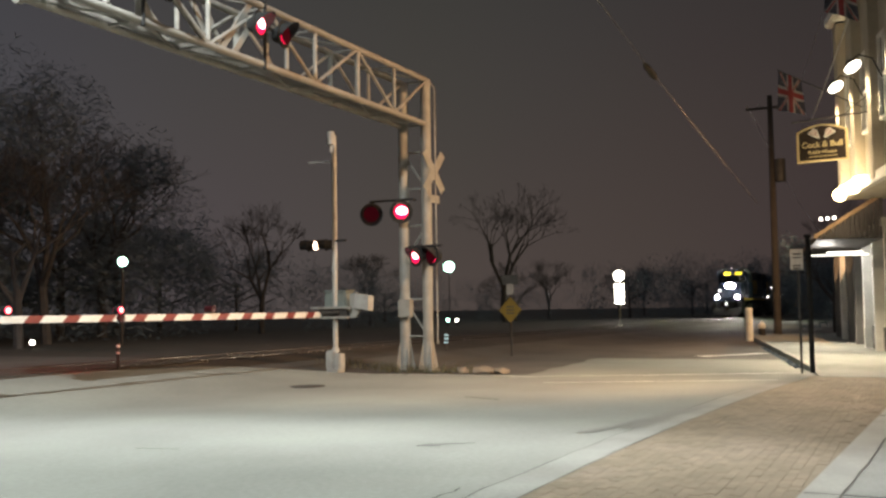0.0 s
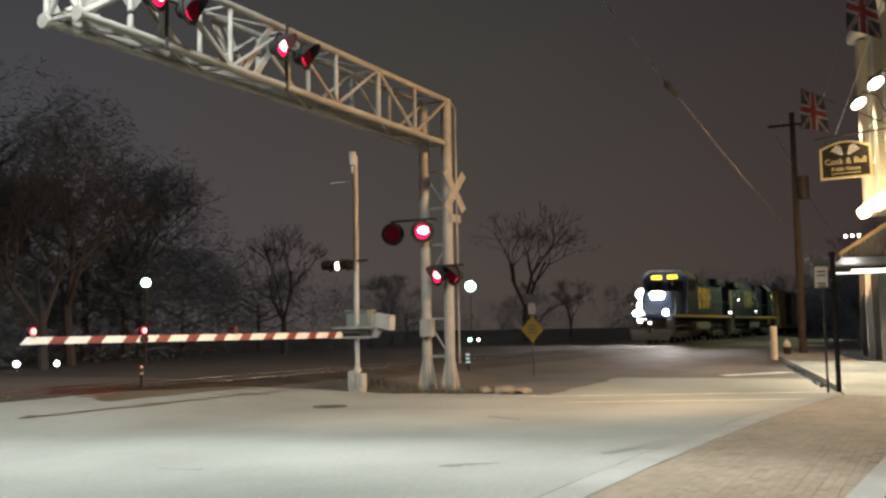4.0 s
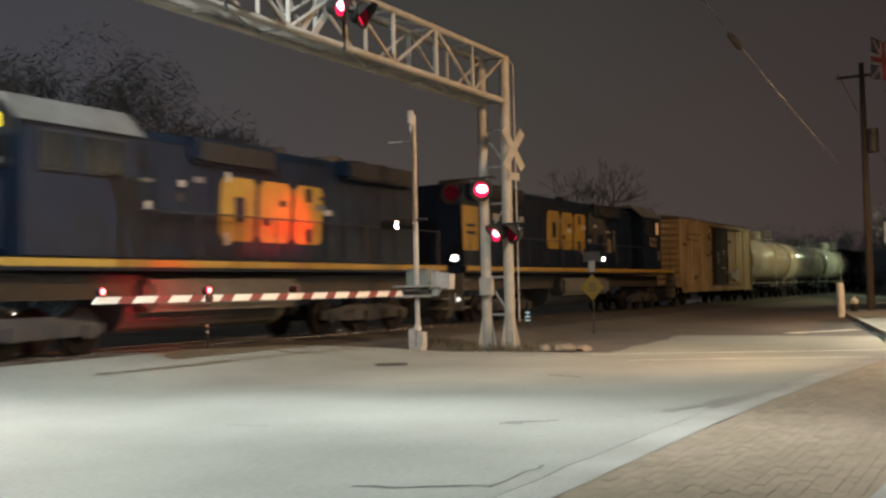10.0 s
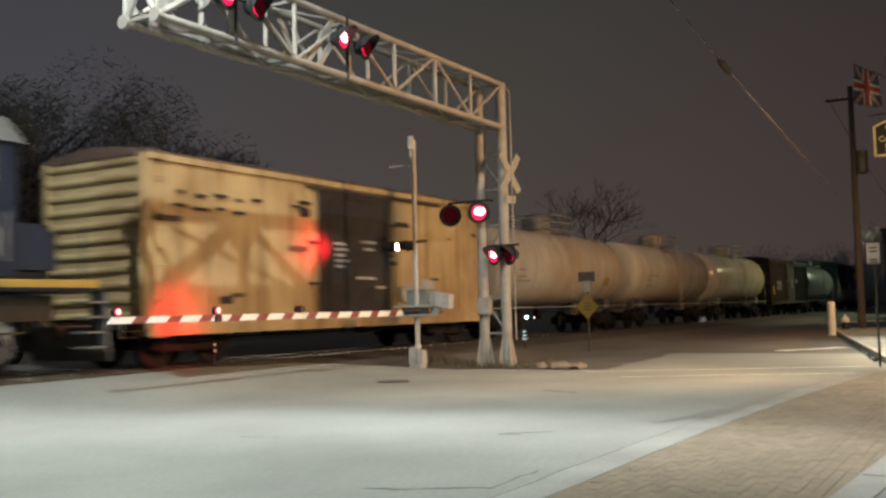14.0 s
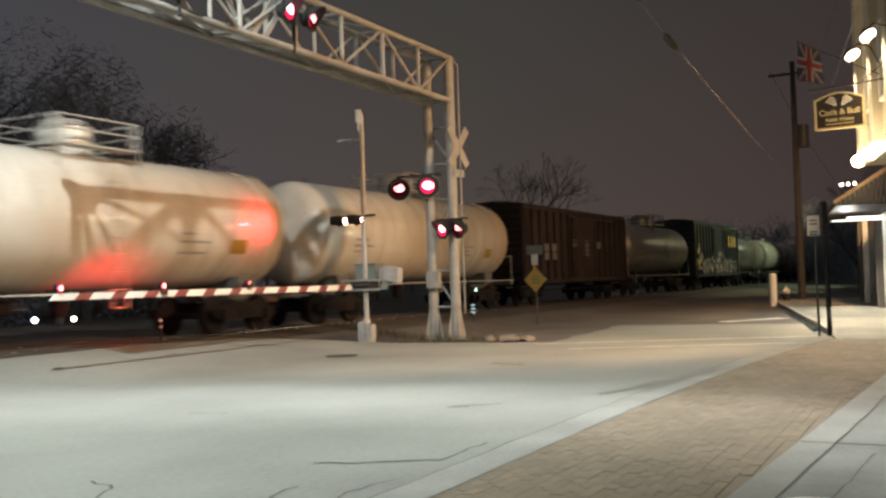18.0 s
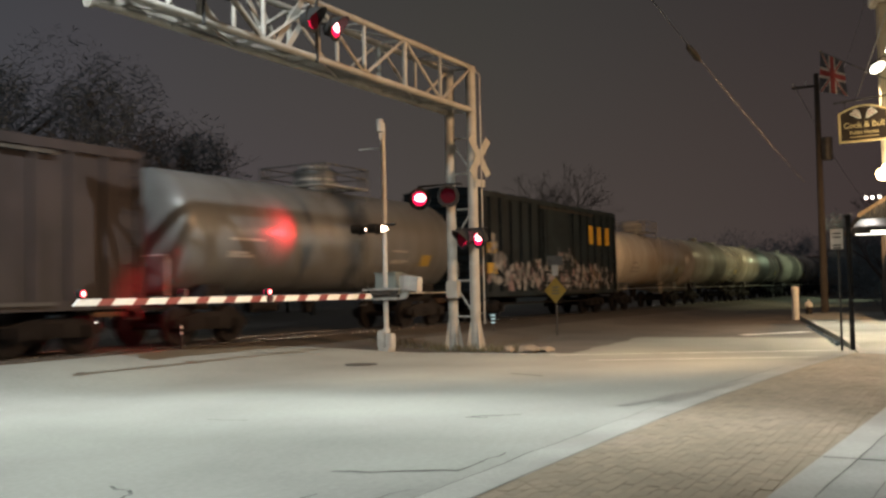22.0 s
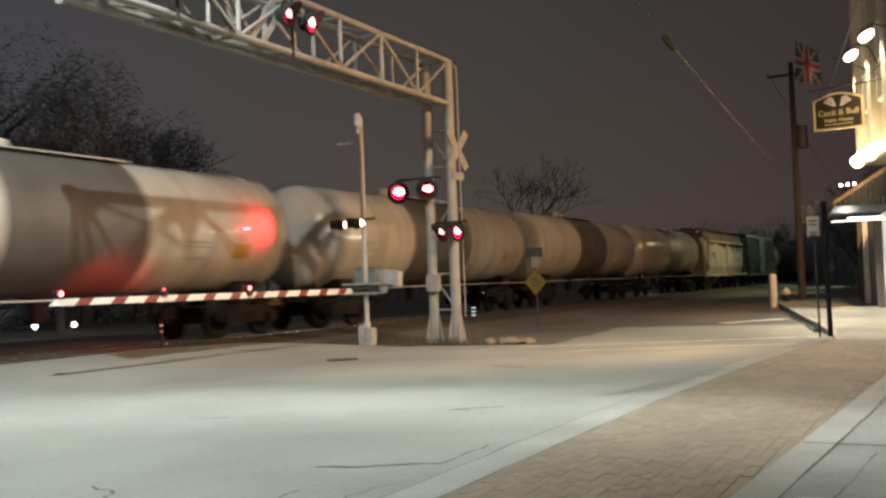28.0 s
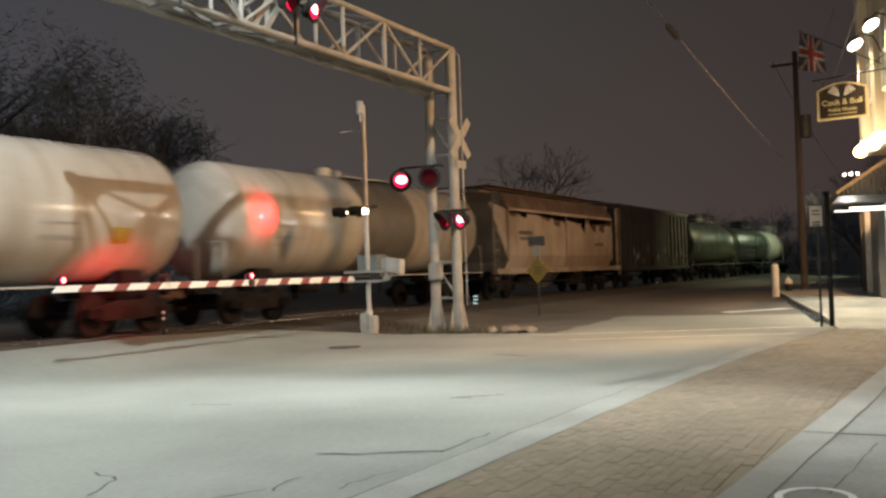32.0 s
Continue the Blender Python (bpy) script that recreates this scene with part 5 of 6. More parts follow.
def boxcar(name, s0, s1, paint, door_paint, label, roof=4.62, ribs=False, shapes=None, graffiti=False, seed=1, door=(5.8, 9.2), patches=0, tags=(), W=1.53, skirt=0.0, roof_paint=None):
    c, half = car(name, s0, s1, label, "boxcar")
    rng = random.Random(seed)
    underframe(c, half)
    bm = B()
    box(bm, (0, 0, (0.98 + roof - 0.2) / 2), (2 * half - 0.10, 2 * W - 0.06, roof - 0.2 - 0.98))
    part("body", bm, paint, c)
    bm = B()
    pr = [(-W - 0.02, roof - 0.28), (-W - 0.02, roof - 0.18), (-W * 0.5, roof - 0.06), (0, roof), (W * 0.5, roof - 0.06), (W + 0.02, roof - 0.18), (W + 0.02, roof - 0.28)]
    sweep(bm, pr, -half, half)
    for i in range(11):
        x = -half + 0.4 + i * (2 * half - 0.8) / 10
        sweep(bm, [(y * 1.004, z + 0.035) for y, z in pr], x - 0.04, x + 0.04)
    part("roof", bm, roof_paint or paint, c)
    for s in (-1, 1):
        # corrugated end
        n = 11
        rib = mesh_of("end_corrugation", rod(B(), (0, -W + 0.12, 0), (0, W - 0.12, 0), 0.085, seg=10), paint)
        repeat("end_corrugation", rib, c, [pose(s * (half - 0.05), 0, 1.15 + i * (roof - 1.55) / (n - 1)) for i in range(n)])
        for y in (-W + 0.06, W - 0.06):
            part("corner_post", box(B(), (s * (half - 0.03), y, (1.0 + roof - 0.25) / 2), (0.12, 0.12, roof - 1.25)), paint, c)
        for lx, ly, lz, ax in ((half - 0.35, -W - 0.07, roof - 0.35, "x"), (half - 0.35, W + 0.07, roof - 0.35, "x"), (half + 0.06, -W + 0.4, 2.2, "y")):
            bm = B()
            ladder(bm, s * lx, ly, 0.7, lz, axis=ax)
            part("ladder", bm, paint, c)
    # sills, rails and side posts
    for y in (-W - 0.01, W + 0.01):
        bm = B()
        box(bm, (0, y, 1.02 - skirt / 2), (2 * half - 0.1, 0.07, 0.20 + skirt))
        part("side_sill", bm, paint, c)
        bm = B()
        box(bm, (0, y, roof - 0.31), (2 * half - 0.1, 0.07, 0.14))
        part("top_rail", bm, paint, c)
    k = 16 if ribs else 8
    bm = B()
    if ribs:
        box(bm, (0, 0, (1.0 + roof - 0.25) / 2), (0.13, 0.10, roof - 1.4))
    else:
        box(bm, (0, 0, (1.0 + roof - 0.25) / 2), (0.03, 0.05, roof - 1.4))
    repeat("side_post", mesh_of("side_post", bm, paint), c, [pose(-half + 0.12 + i * (2 * half - 0.24) / k, s * (W + (0.01 if ribs else -0.008)), 0) for s in (-1, 1) for i in range(k + 1)])
    d0, d1 = door[0] - half, door[1] - half
    for y in (-W - 0.045, W + 0.045):
        bm = B()
        box(bm, ((d0 + d1) / 2, y, (1.08 + roof - 0.5) / 2), (d1 - d0, 0.06, roof - 0.5 - 1.08), bevel=0.01)
        dr = part("door", bm, door_paint, c)
        s = -1 if y < 0 else 1
        for i in range(7):
            part("door_rib", box(B(), ((d0 + d1) / 2, y + s * 0.035, 1.4 + i * 0.47), (d1 - d0 - 0.1, 0.03, 0.08)), door_paint, dr)
        for x in (d0 + 0.3, d1 - 0.3):
            part("lock_rod", rod(B(), (x, y + s * 0.06, 1.15), (x, y + s * 0.06, roof - 0.55), 0.025, seg=6), door_paint, dr)
        for z in (roof - 0.46, 1.06):
            part("door_track", box(B(), ((d0 + d1) / 2 + 1.2, y, z), ((d1 - d0) * 2.0, 0.09, 0.07)), IRON, c)
    y = -W - 0.062 if ribs else -W - 0.022
    for x, z, w, h, mt in (shapes or ()):
        bm = B()
        box(bm, (x, y - 0.01, z), (w, 0.012, h))
        part("lettering", bm, mt, c)
    if graffiti:
        for i in range(graffiti):
            x = rng.uniform(-half + 0.7, half - 0.7)
            tall = math.sin(x * 1.7) + math.sin(x * 0.83 + 1.1)
            z = rng.uniform(1.25, 2.25 + 0.42 * max(-0.4, tall))
            bm = B()
            k = 11
            w, h = rng.uniform(0.05, 0.17), rng.uniform(0.12, 0.40)
            lean = rng.uniform(-0.7, 0.7)
            pts = []
            for j in range(k):
                a = 2 * math.pi * j / k
                q = rng.uniform(0.5, 1.0)
                pts.append((x + w * q * math.cos(a) + lean * h * q * math.sin(a), y - 0.012 - 0.001 * (i % 9), max(1.10, z + h * q * math.sin(a))))
            plate(bm, pts, (0, -1, 0), 0.003)
            part("graffiti", bm, rng.choice([GRAF_WHITE, GRAF_WHITE, GRAF_WHITE, GRAF_PINK, BLACK] if x < 1.5 else [GRAF_WHITE, GRAF_WHITE, GRAF_PINK, GRAF_TAN, BLACK, BOX_NAVY]), c, "sprayed graffiti stroke")
    for x, z, w, h in tags:
        for k in range(9):
            bm = B()
            cx, cz = x + rng.uniform(-w, w) * 0.36, z + rng.uniform(-h, h) * 0.22
            pts = [(cx + rng.uniform(0.5, 1) * w * 0.26 * math.cos(a), y - 0.068 - 0.001 * k, cz + rng.uniform(0.6, 1) * h * 0.36 * math.sin(a)) for a in [2 * math.pi * j / 12 for j in range(12)]]
            plate(bm, pts, (0, -1, 0), 0.003)
            part("graffiti", bm, GRAF_WHITE if x > 0 else PANEL, c, "grey sprayed patch")
    for i in range(patches):
        bm = B()
        x, z = rng.uniform(-half + 0.6, half - 0.6), rng.uniform(1.4, roof - 0.9)
        box(bm, (x, y - 0.006, z), (rng.uniform(0.15, 0.9), 0.01, rng.uniform(0.05, 0.18)))
        part("stencil_patch", bm, rng.choice([BOX_BROWN, RUST, DOOR_BROWN]), c, "dark stencilled patch")
    return c


def tankcar(name, s0, s1, shell, label, radius=1.54, band=None, dome=None, panel=None, seed=1, placard=True, low=False):
    c, half = car(name, s0, s1, label, "tank car")
    rng = random.Random(seed)
    zc = 1.18 + radius
    hl = half - 0.25
    def prof(x0, x1, r, round0, round1):
        p = []
        if round0:
            p += [(x0 + 0.62 * (1 - math.cos(a)) , r * math.sin(a)) for a in [math.pi / 2 * i / 8 for i in range(9)]]
            p[0] = (x0, 0.02)
        else:
            p.append((x0, r))
        if round1:
            q = [(x1 - 0.62 * (1 - math.cos(a)), r * math.sin(a)) for a in [math.pi / 2 * i / 8 for i in range(8, -1, -1)]]
            q[-1] = (x1, 0.02)
            p += q
        else:
            p.append((x1, r))
        return p
    up = pose(0, 0, zc)
    if band:
        b0, b1 = band[0] - (s0 + s1) / 2, band[1] - (s0 + s1) / 2
        part("shell", lathe(B(), prof(-hl, b0, radius, True, False), 40), shell, c, smooth=True, at=up)
        part("shell", lathe(B(), prof(b1, hl, radius, False, True), 40), shell, c, smooth=True, at=up)
        part("tarred_band", lathe(B(), [(b0, radius + 0.004), (b1, radius + 0.004)], 40), TANK_BAND, c, "dark tarred band round the middle", smooth=True, at=up)
    else:
        part("shell", lathe(B(), prof(-hl, hl, radius, True, True), 40), shell, c, smooth=True, at=up)
    seam = mesh_of("weld_seam", lathe(B(), [(-0.03, radius + 0.002), (-0.01, radius + 0.008), (0.01, radius + 0.008), (0.03, radius + 0.002)], 40), shell, True)
    repeat("weld_seam", seam, c, [pose(x, 0, zc) for x in (-hl + 1.2, -hl + 3.4, hl - 3.4, hl - 1.2)])
    # stub sills, saddles, walkway line
    for s in (-1, 1):
        bm = B()
        box(bm, (s * (half - 1.3), 0, 0.98), (2.7, 0.62, 0.30))
        box(bm, (s * (half - 1.9), 0, 1.22), (0.7, 2.3, 0.42), bevel=0.04)
        box(bm, (s * (half - 0.1), 0, 1.03), (0.22, 2.7, 0.20))
        part("stub_sill", bm, GRIME if shell is not TANK_WHITE else GREY_SILL, c)
        bm = B()
        tube(bm, [(s * (half - 0.12), -1.35, 1.05), (s * (half - 0.12), -1.35, 2.08), (s * (half - 0.12), -1.33, 2.1), (s * (half - 0.12), 1.33, 2.1), (s * (half - 0.12), 1.35, 2.08), (s * (half - 0.12), 1.35, 1.05)], 0.02)
        part("end_rail", bm, ALU, c)
    bm = B()
    for y in (-1.42, 1.42):
        rod(bm, (-half + 0.1, y, 1.12), (half - 0.1, y, 1.12), 0.022, seg=6)
    part("side_rail", bm, ALU, c, "thin pale running rail")
    part("bottom_valve", rod(B(), (0, 0, 0.62), (0, 0, 1.25), 0.16, 0.22, seg=12), GRIME, c)
    part("brake_reservoir", rod(B(), (-2.2, 0.4, 0.85), (-1.0, 0.4, 0.85), 0.17, seg=12), GRIME, c)
    # dome, platform and railing
    x = dome - (s0 + s1) / 2 if dome else 0.0
    zt = zc + radius
    rail_mt = ALU if shell is TANK_WHITE else BACK
    if low:
        # two low fittings and a short grab rail on the crown
        for fx, r, h in ((-1.5, 0.27, 0.22), (-0.7, 0.13, 0.18)):
            bm = B()
            rod(bm, (x + fx, 0, zt - 0.1), (x + fx, 0, zt + h), r, seg=20)
            rod(bm, (x + fx, 0, zt + h), (x + fx, 0, zt + h + 0.05), r, r * 0.7, seg=20)
            part("valve_housing", bm, shell, c, "pale valve housing", smooth=True)
        bm = B()
        box(bm, (x + 0.4, -0.55, zt - 0.05), (3.4, 0.34, 0.03))
        part("crown_walkway", bm, ALU, c, "narrow steel walkway on the crown")
    else:
        bm = B()
        rod(bm, (x, 0, zt - 0.12), (x, 0, zt + 0.54), 0.62, seg=24)
        rod(bm, (x, 0, zt + 0.54), (x, 0, zt + 0.63), 0.66, 0.48, seg=24)
        part("manway", bm, shell, c, "manway dome", smooth=True)
        bm = B()
        rod(bm, (x, 0, zt + 0.63), (x, 0, zt + 0.69), 0.50, 0.46, seg=24)
        rod(bm, (x, 0, zt + 0.24), (x, 0, zt + 0.31), 0.645, seg=24)
        part("manway_lid", bm, ALU, c, "pale lid and band of the manway")
        for y in (-0.95, 0.95):
            part("platform_board", box(B(), (x, y, zt + 0.02), (2.3, 0.42, 0.04)), ALU, c, "steel platform board")
        for dx in (-0.95, 0.95):
            part("platform_board", box(B(), (x + dx, 0, zt + 0.03), (0.42, 1.46, 0.04)), ALU, c, "steel platform board")
            # sheet guards at both ends of the platform
            for y in (-1.0, 1.0):
                bm = B()
                for k in (-0.16, 0.0, 0.16):
                    box(bm, (x + dx * 1.16, y + k, zt + 0.32), (0.025, 0.05, 0.62))
                part("end_guard", bm, rail_mt, c, "barred guard")
        bm = B()
        for z in (0.62, 0.34):
            tube(bm, [(x - 1.12, -1.12, zt + z), (x + 1.12, -1.12, zt + z), (x + 1.13, -1.11, zt + z), (x + 1.12, 1.12, zt + z), (x + 1.11, 1.13, zt + z), (x - 1.12, 1.12, zt + z), (x - 1.13, 1.11, zt + z), (x - 1.12, -1.10, zt + z)], 0.022)
        part("platform_rail", bm, rail_mt, c, "rail round the dome platform")
        post_ = mesh_of("rail_post", rod(B(), (0, 0, -0.55), (0, 0, 0.62), 0.022, seg=6), rail_mt)
        repeat("rail_post", post_, c, [pose(x + dx, y, zt) for dx in (-1.12, 1.12) for y in (-1.12, 1.12)])
        for s in (-1, 1):
            bm = B()
            ladder(bm, x + s * 0.0, s * (radius + 0.08), 0.8, zt - 0.4)
            part("ladder", bm, shell, c)
    # markings wrapped on the shell
    def wrap(nm, xa, xb, za, zb, mt, lab="", rr=0.006):
        bm = B()
        k = 6
        a0, a1 = math.asin(max(-1, min(1, (za - zc) / radius))), math.asin(max(-1, min(1, (zb - zc) / radius)))
        rows_ = []
        for i in range(k + 1):
            a = a0 + (a1 - a0) * i / k
            yy, zz = -(radius + rr) * math.cos(a), zc + (radius + rr) * math.sin(a)
            rows_.append((bm.verts.new((xa, yy, zz)), bm.verts.new((xb, yy, zz))))
        for p, q in zip(rows_, rows_[1:]):
            bm.faces.new((p[0], p[1], q[1], q[0]))
        part(nm, bm, mt, c, lab)
    if placard:
        wrap("placard", hl - 2.6, hl - 2.0, 2.0, 2.35, YELLOW, "yellow placard")
    for i in range(3):
        w, dz = rng.uniform(0.5, 1.5), rng.uniform(-0.08, 0.08)
        wrap("lettering", -hl + 1.8, -hl + 1.8 + w, 2.45 + dz - i * 0.2, 2.52 + dz - i * 0.2, STENCIL)
        w = rng.uniform(0.4, 1.3)
        wrap("lettering", hl - 4.4, hl - 4.4 + w, 2.35 + dz - i * 0.17, 2.41 + dz - i * 0.17, STENCIL)
    if panel:
        for xa, xb in panel:
            wrap("reflective_panel", xa, xb, 1.5, 3.9, TANK_WHITE, "pale painted panel")
    return c


def hopper(name, s0, s1, paint, label):
    c, half = car(name, s0, s1, label, "hopper car")
    roof = 4.55
    W = 1.55
    underframe(c, half)
    bm = B()
    side = [(-1.30, 1.05), (-W, 1.75), (-W, 3.6), (-1.25, roof - 0.25), (0, roof), (1.25, roof - 0.25), (W, 3.6), (W, 1.75), (1.30, 1.05)]
    sweep(bm, side, -half + 1.4, half - 1.4)
    part("body", bm, paint, c)
    for s in (-1, 1):
        bm = B()
        # sloped end sheet and end ladder frame
        x0, x1 = s * (half - 1.4), s * (half - 0.35)
        v = [bm.verts.new(p) for p in ((x0, -W, 3.6), (x0, W, 3.6), (x0 * 1.0, W, 1.5), (x0, -W, 1.5), (x1, -1.2, 3.9), (x1, 1.2, 3.9))]
        bm.faces.new((v[3], v[2], v[5], v[4]))
        bm.faces.new((v[0], v[4], v[5], v[1]))
        bm.faces.new((v[0], v[3], v[4]))
        bm.faces.new((v[1], v[5], v[2]))
        part("slope_sheet", bm, paint, c)
        bm = B()
        for y in (-W + 0.1, W - 0.1):
            rod(bm, (s * (half - 0.2), y, 1.0), (s * (half - 0.2), y, roof - 0.3), 0.05, seg=8)
        ladder(bm, s * (half - 0.2), -W - 0.03, 0.8, roof - 0.3)
        box(bm, (s * (half - 0.7), 0, roof - 0.22), (1.2, 1.9, 0.05))
        part("end_frame", bm, paint, c)
    bm = B()
    for y in (-W - 0.01, W + 0.01):
        for i in range(3):
            x = -half + 1.4 + i * (half - 1.4)
            box(bm, (x, y, 2.6), (0.10, 0.06, 2.0))
        box(bm, (0, y, 1.12), (2 * half - 0.4, 0.10, 0.22))
        box(bm, (0, y, 3.62), (2 * half - 2.8, 0.08, 0.12))
    part("side_posts", bm, paint, c)
    bm = B()
    box(bm, (0, 0, roof + 0.06), (2 * half - 3.2, 0.9, 0.12), bevel=0.02)
    part("roof_hatch", bm, DEEP_RUST, c)
    for s in (-1, 1):
        bm = B()
        plate(bm, [(-half + 1.38, s * (W + 0.004), 3.64), (half - 1.38, s * (W + 0.004), 3.64), (half - 1.38, s * 1.254, roof - 0.236), (-half + 1.38, s * 1.254, roof - 0.236)], (0, s, 0.42), 0.012)
        part("roof_sheet", bm, DEEP_RUST, c, "rusted roof edge sheet")
    bm = B()
    for y in (-0.95, 0.95):
        box(bm, (0, y, roof + 0.02), (2 * half - 1.2, 0.45, 0.04))
    part("running_board", bm, RUST, c)
    for i in range(3):
        x = (i - 1) * (half - 2.9)
        bm = B()
        pts0 = [(x - 1.3, -0.9, 1.2), (x + 1.3, -0.9, 1.2), (x + 1.3, 0.9, 1.2), (x - 1.3, 0.9, 1.2)]
        a = [bm.verts.new(p) for p in pts0]
        b = [bm.verts.new((x + (p[0] - x) * 0.25, p[1] * 0.4, 0.35)) for p in pts0]
        for k in range(4):
            bm.faces.new((a[k], a[(k + 1) % 4], b[(k + 1) % 4], b[k]))
        bm.faces.new(b)
        part("outlet", bm, paint, c)
    bm = B()
    for x, z, w, h in ((-half + 3.2, 2.7, 1.4, 0.16), (-half + 3.2, 2.45, 1.2, 0.12), (half - 3.4, 2.3, 1.3, 0.14)):
        box(bm, (x, -W - 0.012, z), (w, 0.01, h))
    part("lettering", bm, BACK, c)
    bm = B()
    rng = random.Random(4)
    for i in range(120):
        x = rng.uniform(-half + 1.6, half - 1.6)
        w, h = rng.uniform(0.25, 1.1), rng.uniform(0.10, 0.62) * (0.45 if i % 3 else 1.0) * (1.25 if x > -1.5 else 0.5)
        plate(bm, [(x - w / 2, -W - 0.006, 3.58), (x + w / 2, -W - 0.006, 3.58), (x + w * 0.3, -W - 0.006, 3.58 - h), (x - w * 0.35, -W - 0.006, 3.58 - h * rng.uniform(.5, 1))], (0, -1, 0), 0.002)
    part("rust_runs", bm, DEEP_RUST, c, "rust runs under the roof edge")
    return c


def locomotive(s0, s1, forward, label, lights):
    """forward: +1 if the cab stands at the -x end."""
    c, half = car("locomotive", s0, s1, label, "locomotive", axles=3, inset=3.9)
    f = -1 if forward else 1           # x sign of the cab end
    W = 1.52
    deck = 1.93
    bm = B()
    box(bm, (0, 0, deck - 0.16), (2 * half - 0.3, 2 * W, 0.22), bevel=0.02)
    part("deck", bm, BLUE, c)
    bm = B()
    for y in (-W - 0.012, W + 0.012):
        box(bm, (0, y, deck - 0.12), (2 * half - 0.5, 0.02, 0.15))
    part("sill_stripe", bm, DULL_GOLD, c, "faded golden stripe along the sill")
    bm = B()
    rod(bm, (-2.6, 0, 0.98), (2.6, 0, 0.98), 0.62, seg=20)
    box(bm, (0, 0, 1.15), (5.0, 2.5, 0.7), bevel=0.12)
    part("fuel_tank", bm, GREY_SILL, c, "grimy grey fuel tank")
    bm = B()
    box(bm, (0, 0, 1.35), (2 * half - 1.5, 1.6, 0.5))
    part("frame", bm, IRON, c)
    # hood
    co = 5.15 if forward else 3.45     # the cab's distance from its end
    hx0, hx1 = -f * (half - 1.0), f * (half - co - 1.3)
    xm, xl = (hx0 + hx1) / 2, abs(hx1 - hx0)
    bm = B()
    box(bm, (xm, 0, (deck + 4.55) / 2), (xl, 1.9, 4.55 - deck), bevel=0.06)
    part("long_hood", bm, BLUE, c, "dark blue engine hood")
    bm = B()
    sweep(bm, [(-0.95, 4.5), (-0.8, 4.72), (0.8, 4.72), (0.95, 4.5)], min(hx0, hx1) + 0.1, max(hx0, hx1) - 0.1)
    part("hood_roof", bm, BLUE, c)
    # doors along the hood
    k = int(xl / 0.85)
    for i in range(k):
        x = min(hx0, hx1) + 0.5 + i * 0.85
        for y in (-0.955, 0.955):
            bm = B()
            box(bm, (x, y, 2.98), (0.78, 0.03, 1.85), bevel=0.008)
            part("hood_door", bm, BLUE, c)
    # radiator wings, fans, dynamic brake blister, exhaust
    rx = -f * (half - 3.3)
    bm = B()
    box(bm, (rx, 0, 4.46), (3.6, 2.75, 0.5), bevel=0.08)
    part("radiator", bm, BLUE, c)
    slat = mesh_of("radiator_slat", box(B(), (0, 0, 0), (3.2, 0.02, 0.02)), IRON)
    repeat("radiator_slat", slat, c, [pose(rx, y, 4.27 + i * 0.045) for y in (-1.385, 1.385) for i in range(9)])
    for dx in (-1.1, 0.0, 1.1):
        bm = B()
        rod(bm, (rx + dx, 0, 4.68), (rx + dx, 0, 4.92), 0.55, seg=20)
        part("roof_fan", bm, IRON, c)
    bx = f * (half - co - 4.75)
    bm = B()
    box(bm, (bx, 0, 4.42), (3.0, 2.3, 0.6), bevel=0.1)
    part("brake_blister", bm, BLUE, c)
    slat = mesh_of("brake_slat", box(B(), (0, 0, 0), (2.4, 0.02, 0.025)), IRON)
    repeat("brake_slat", slat, c, [pose(bx, y, 4.2 + i * 0.055) for y in (-1.16, 1.16) for i in range(8)])
    bm = B()
    rod(bm, (bx - f * 2.6, 0, 4.6), (bx - f * 2.6, 0, 5.0), 0.28, seg=14)
    part("exhaust_stack", bm, IRON, c)
    # cab and nose
    cx = f * (half - co)
    bm = B()
    sweep(bm, [(-W + 0.02, deck), (-W + 0.02, 4.42), (-1.0, 4.88), (1.0, 4.88), (W - 0.02, 4.42), (W - 0.02, deck)], cx - 1.35, cx + 1.35)
    part("cab", bm, BLUE, c, "dark blue cab")
    bm = B()
    sweep(bm, [(-W - 0.05, 4.40), (-1.02, 4.96), (1.02, 4.96), (W + 0.05, 4.40), (1.0, 4.84), (-1.0, 4.84)], cx - 1.5, cx + 1.5)
    part("cab_roof", bm, GREY_SILL, c, "pale cab roof")
    nx, nl, nh = (f * (half - 2.80), 2.1, 3.46) if forward else (f * (half - 1.45), 1.3, 2.98)
    bm = B()
    box(bm, (nx, 0, (deck + nh) / 2), (nl, 2.2, nh - deck), bevel=0.15)
    part("nose", bm, BLUE, c, "dark blue short nose")
    for y in (-W, W):
        s = -1 if y < 0 else 1
        for dx, w in ((-0.62, 0.75), (0.45, 0.95)):
            bm = B()
            box(bm, (cx + dx, y + s * 0.005, 3.9), (w, 0.03, 0.68), bevel=0.01)
            wd = part("cab_window", bm, GLASS_DARK, c)
            if not forward and dx > 0:
                bm = B()
                box(bm, (cx + dx + 0.24, y + s * 0.022, 3.9), (0.34, 0.01, 0.56))
                part("lit_pane", bm, CAB_LIGHT, wd, "dimly lit sliding pane")
            bm = B()
            for z in (3.54, 4.26):
                box(bm, (cx + dx, y + s * 0.02, z), (w + 0.06, 0.03, 0.05))
            for e in (-w / 2, w / 2, 0.0):
                box(bm, (cx + dx + e, y + s * 0.02, 3.9), (0.05, 0.03, 0.74))
            part("window_frame", bm, BLACK, wd)
    for y in (-0.72, 0.72):
        bm = B()
        box(bm, (cx + f * 1.36, y, 3.85), (0.03, 1.0, 0.6), bevel=0.01)
        part("windscreen", bm, GLASS_DARK, c)
    # the railway's mark on the hood side, drawn as plain golden blocks
    lx, lz = (1.8, 3.15) if forward else (-1.5, 3.42)
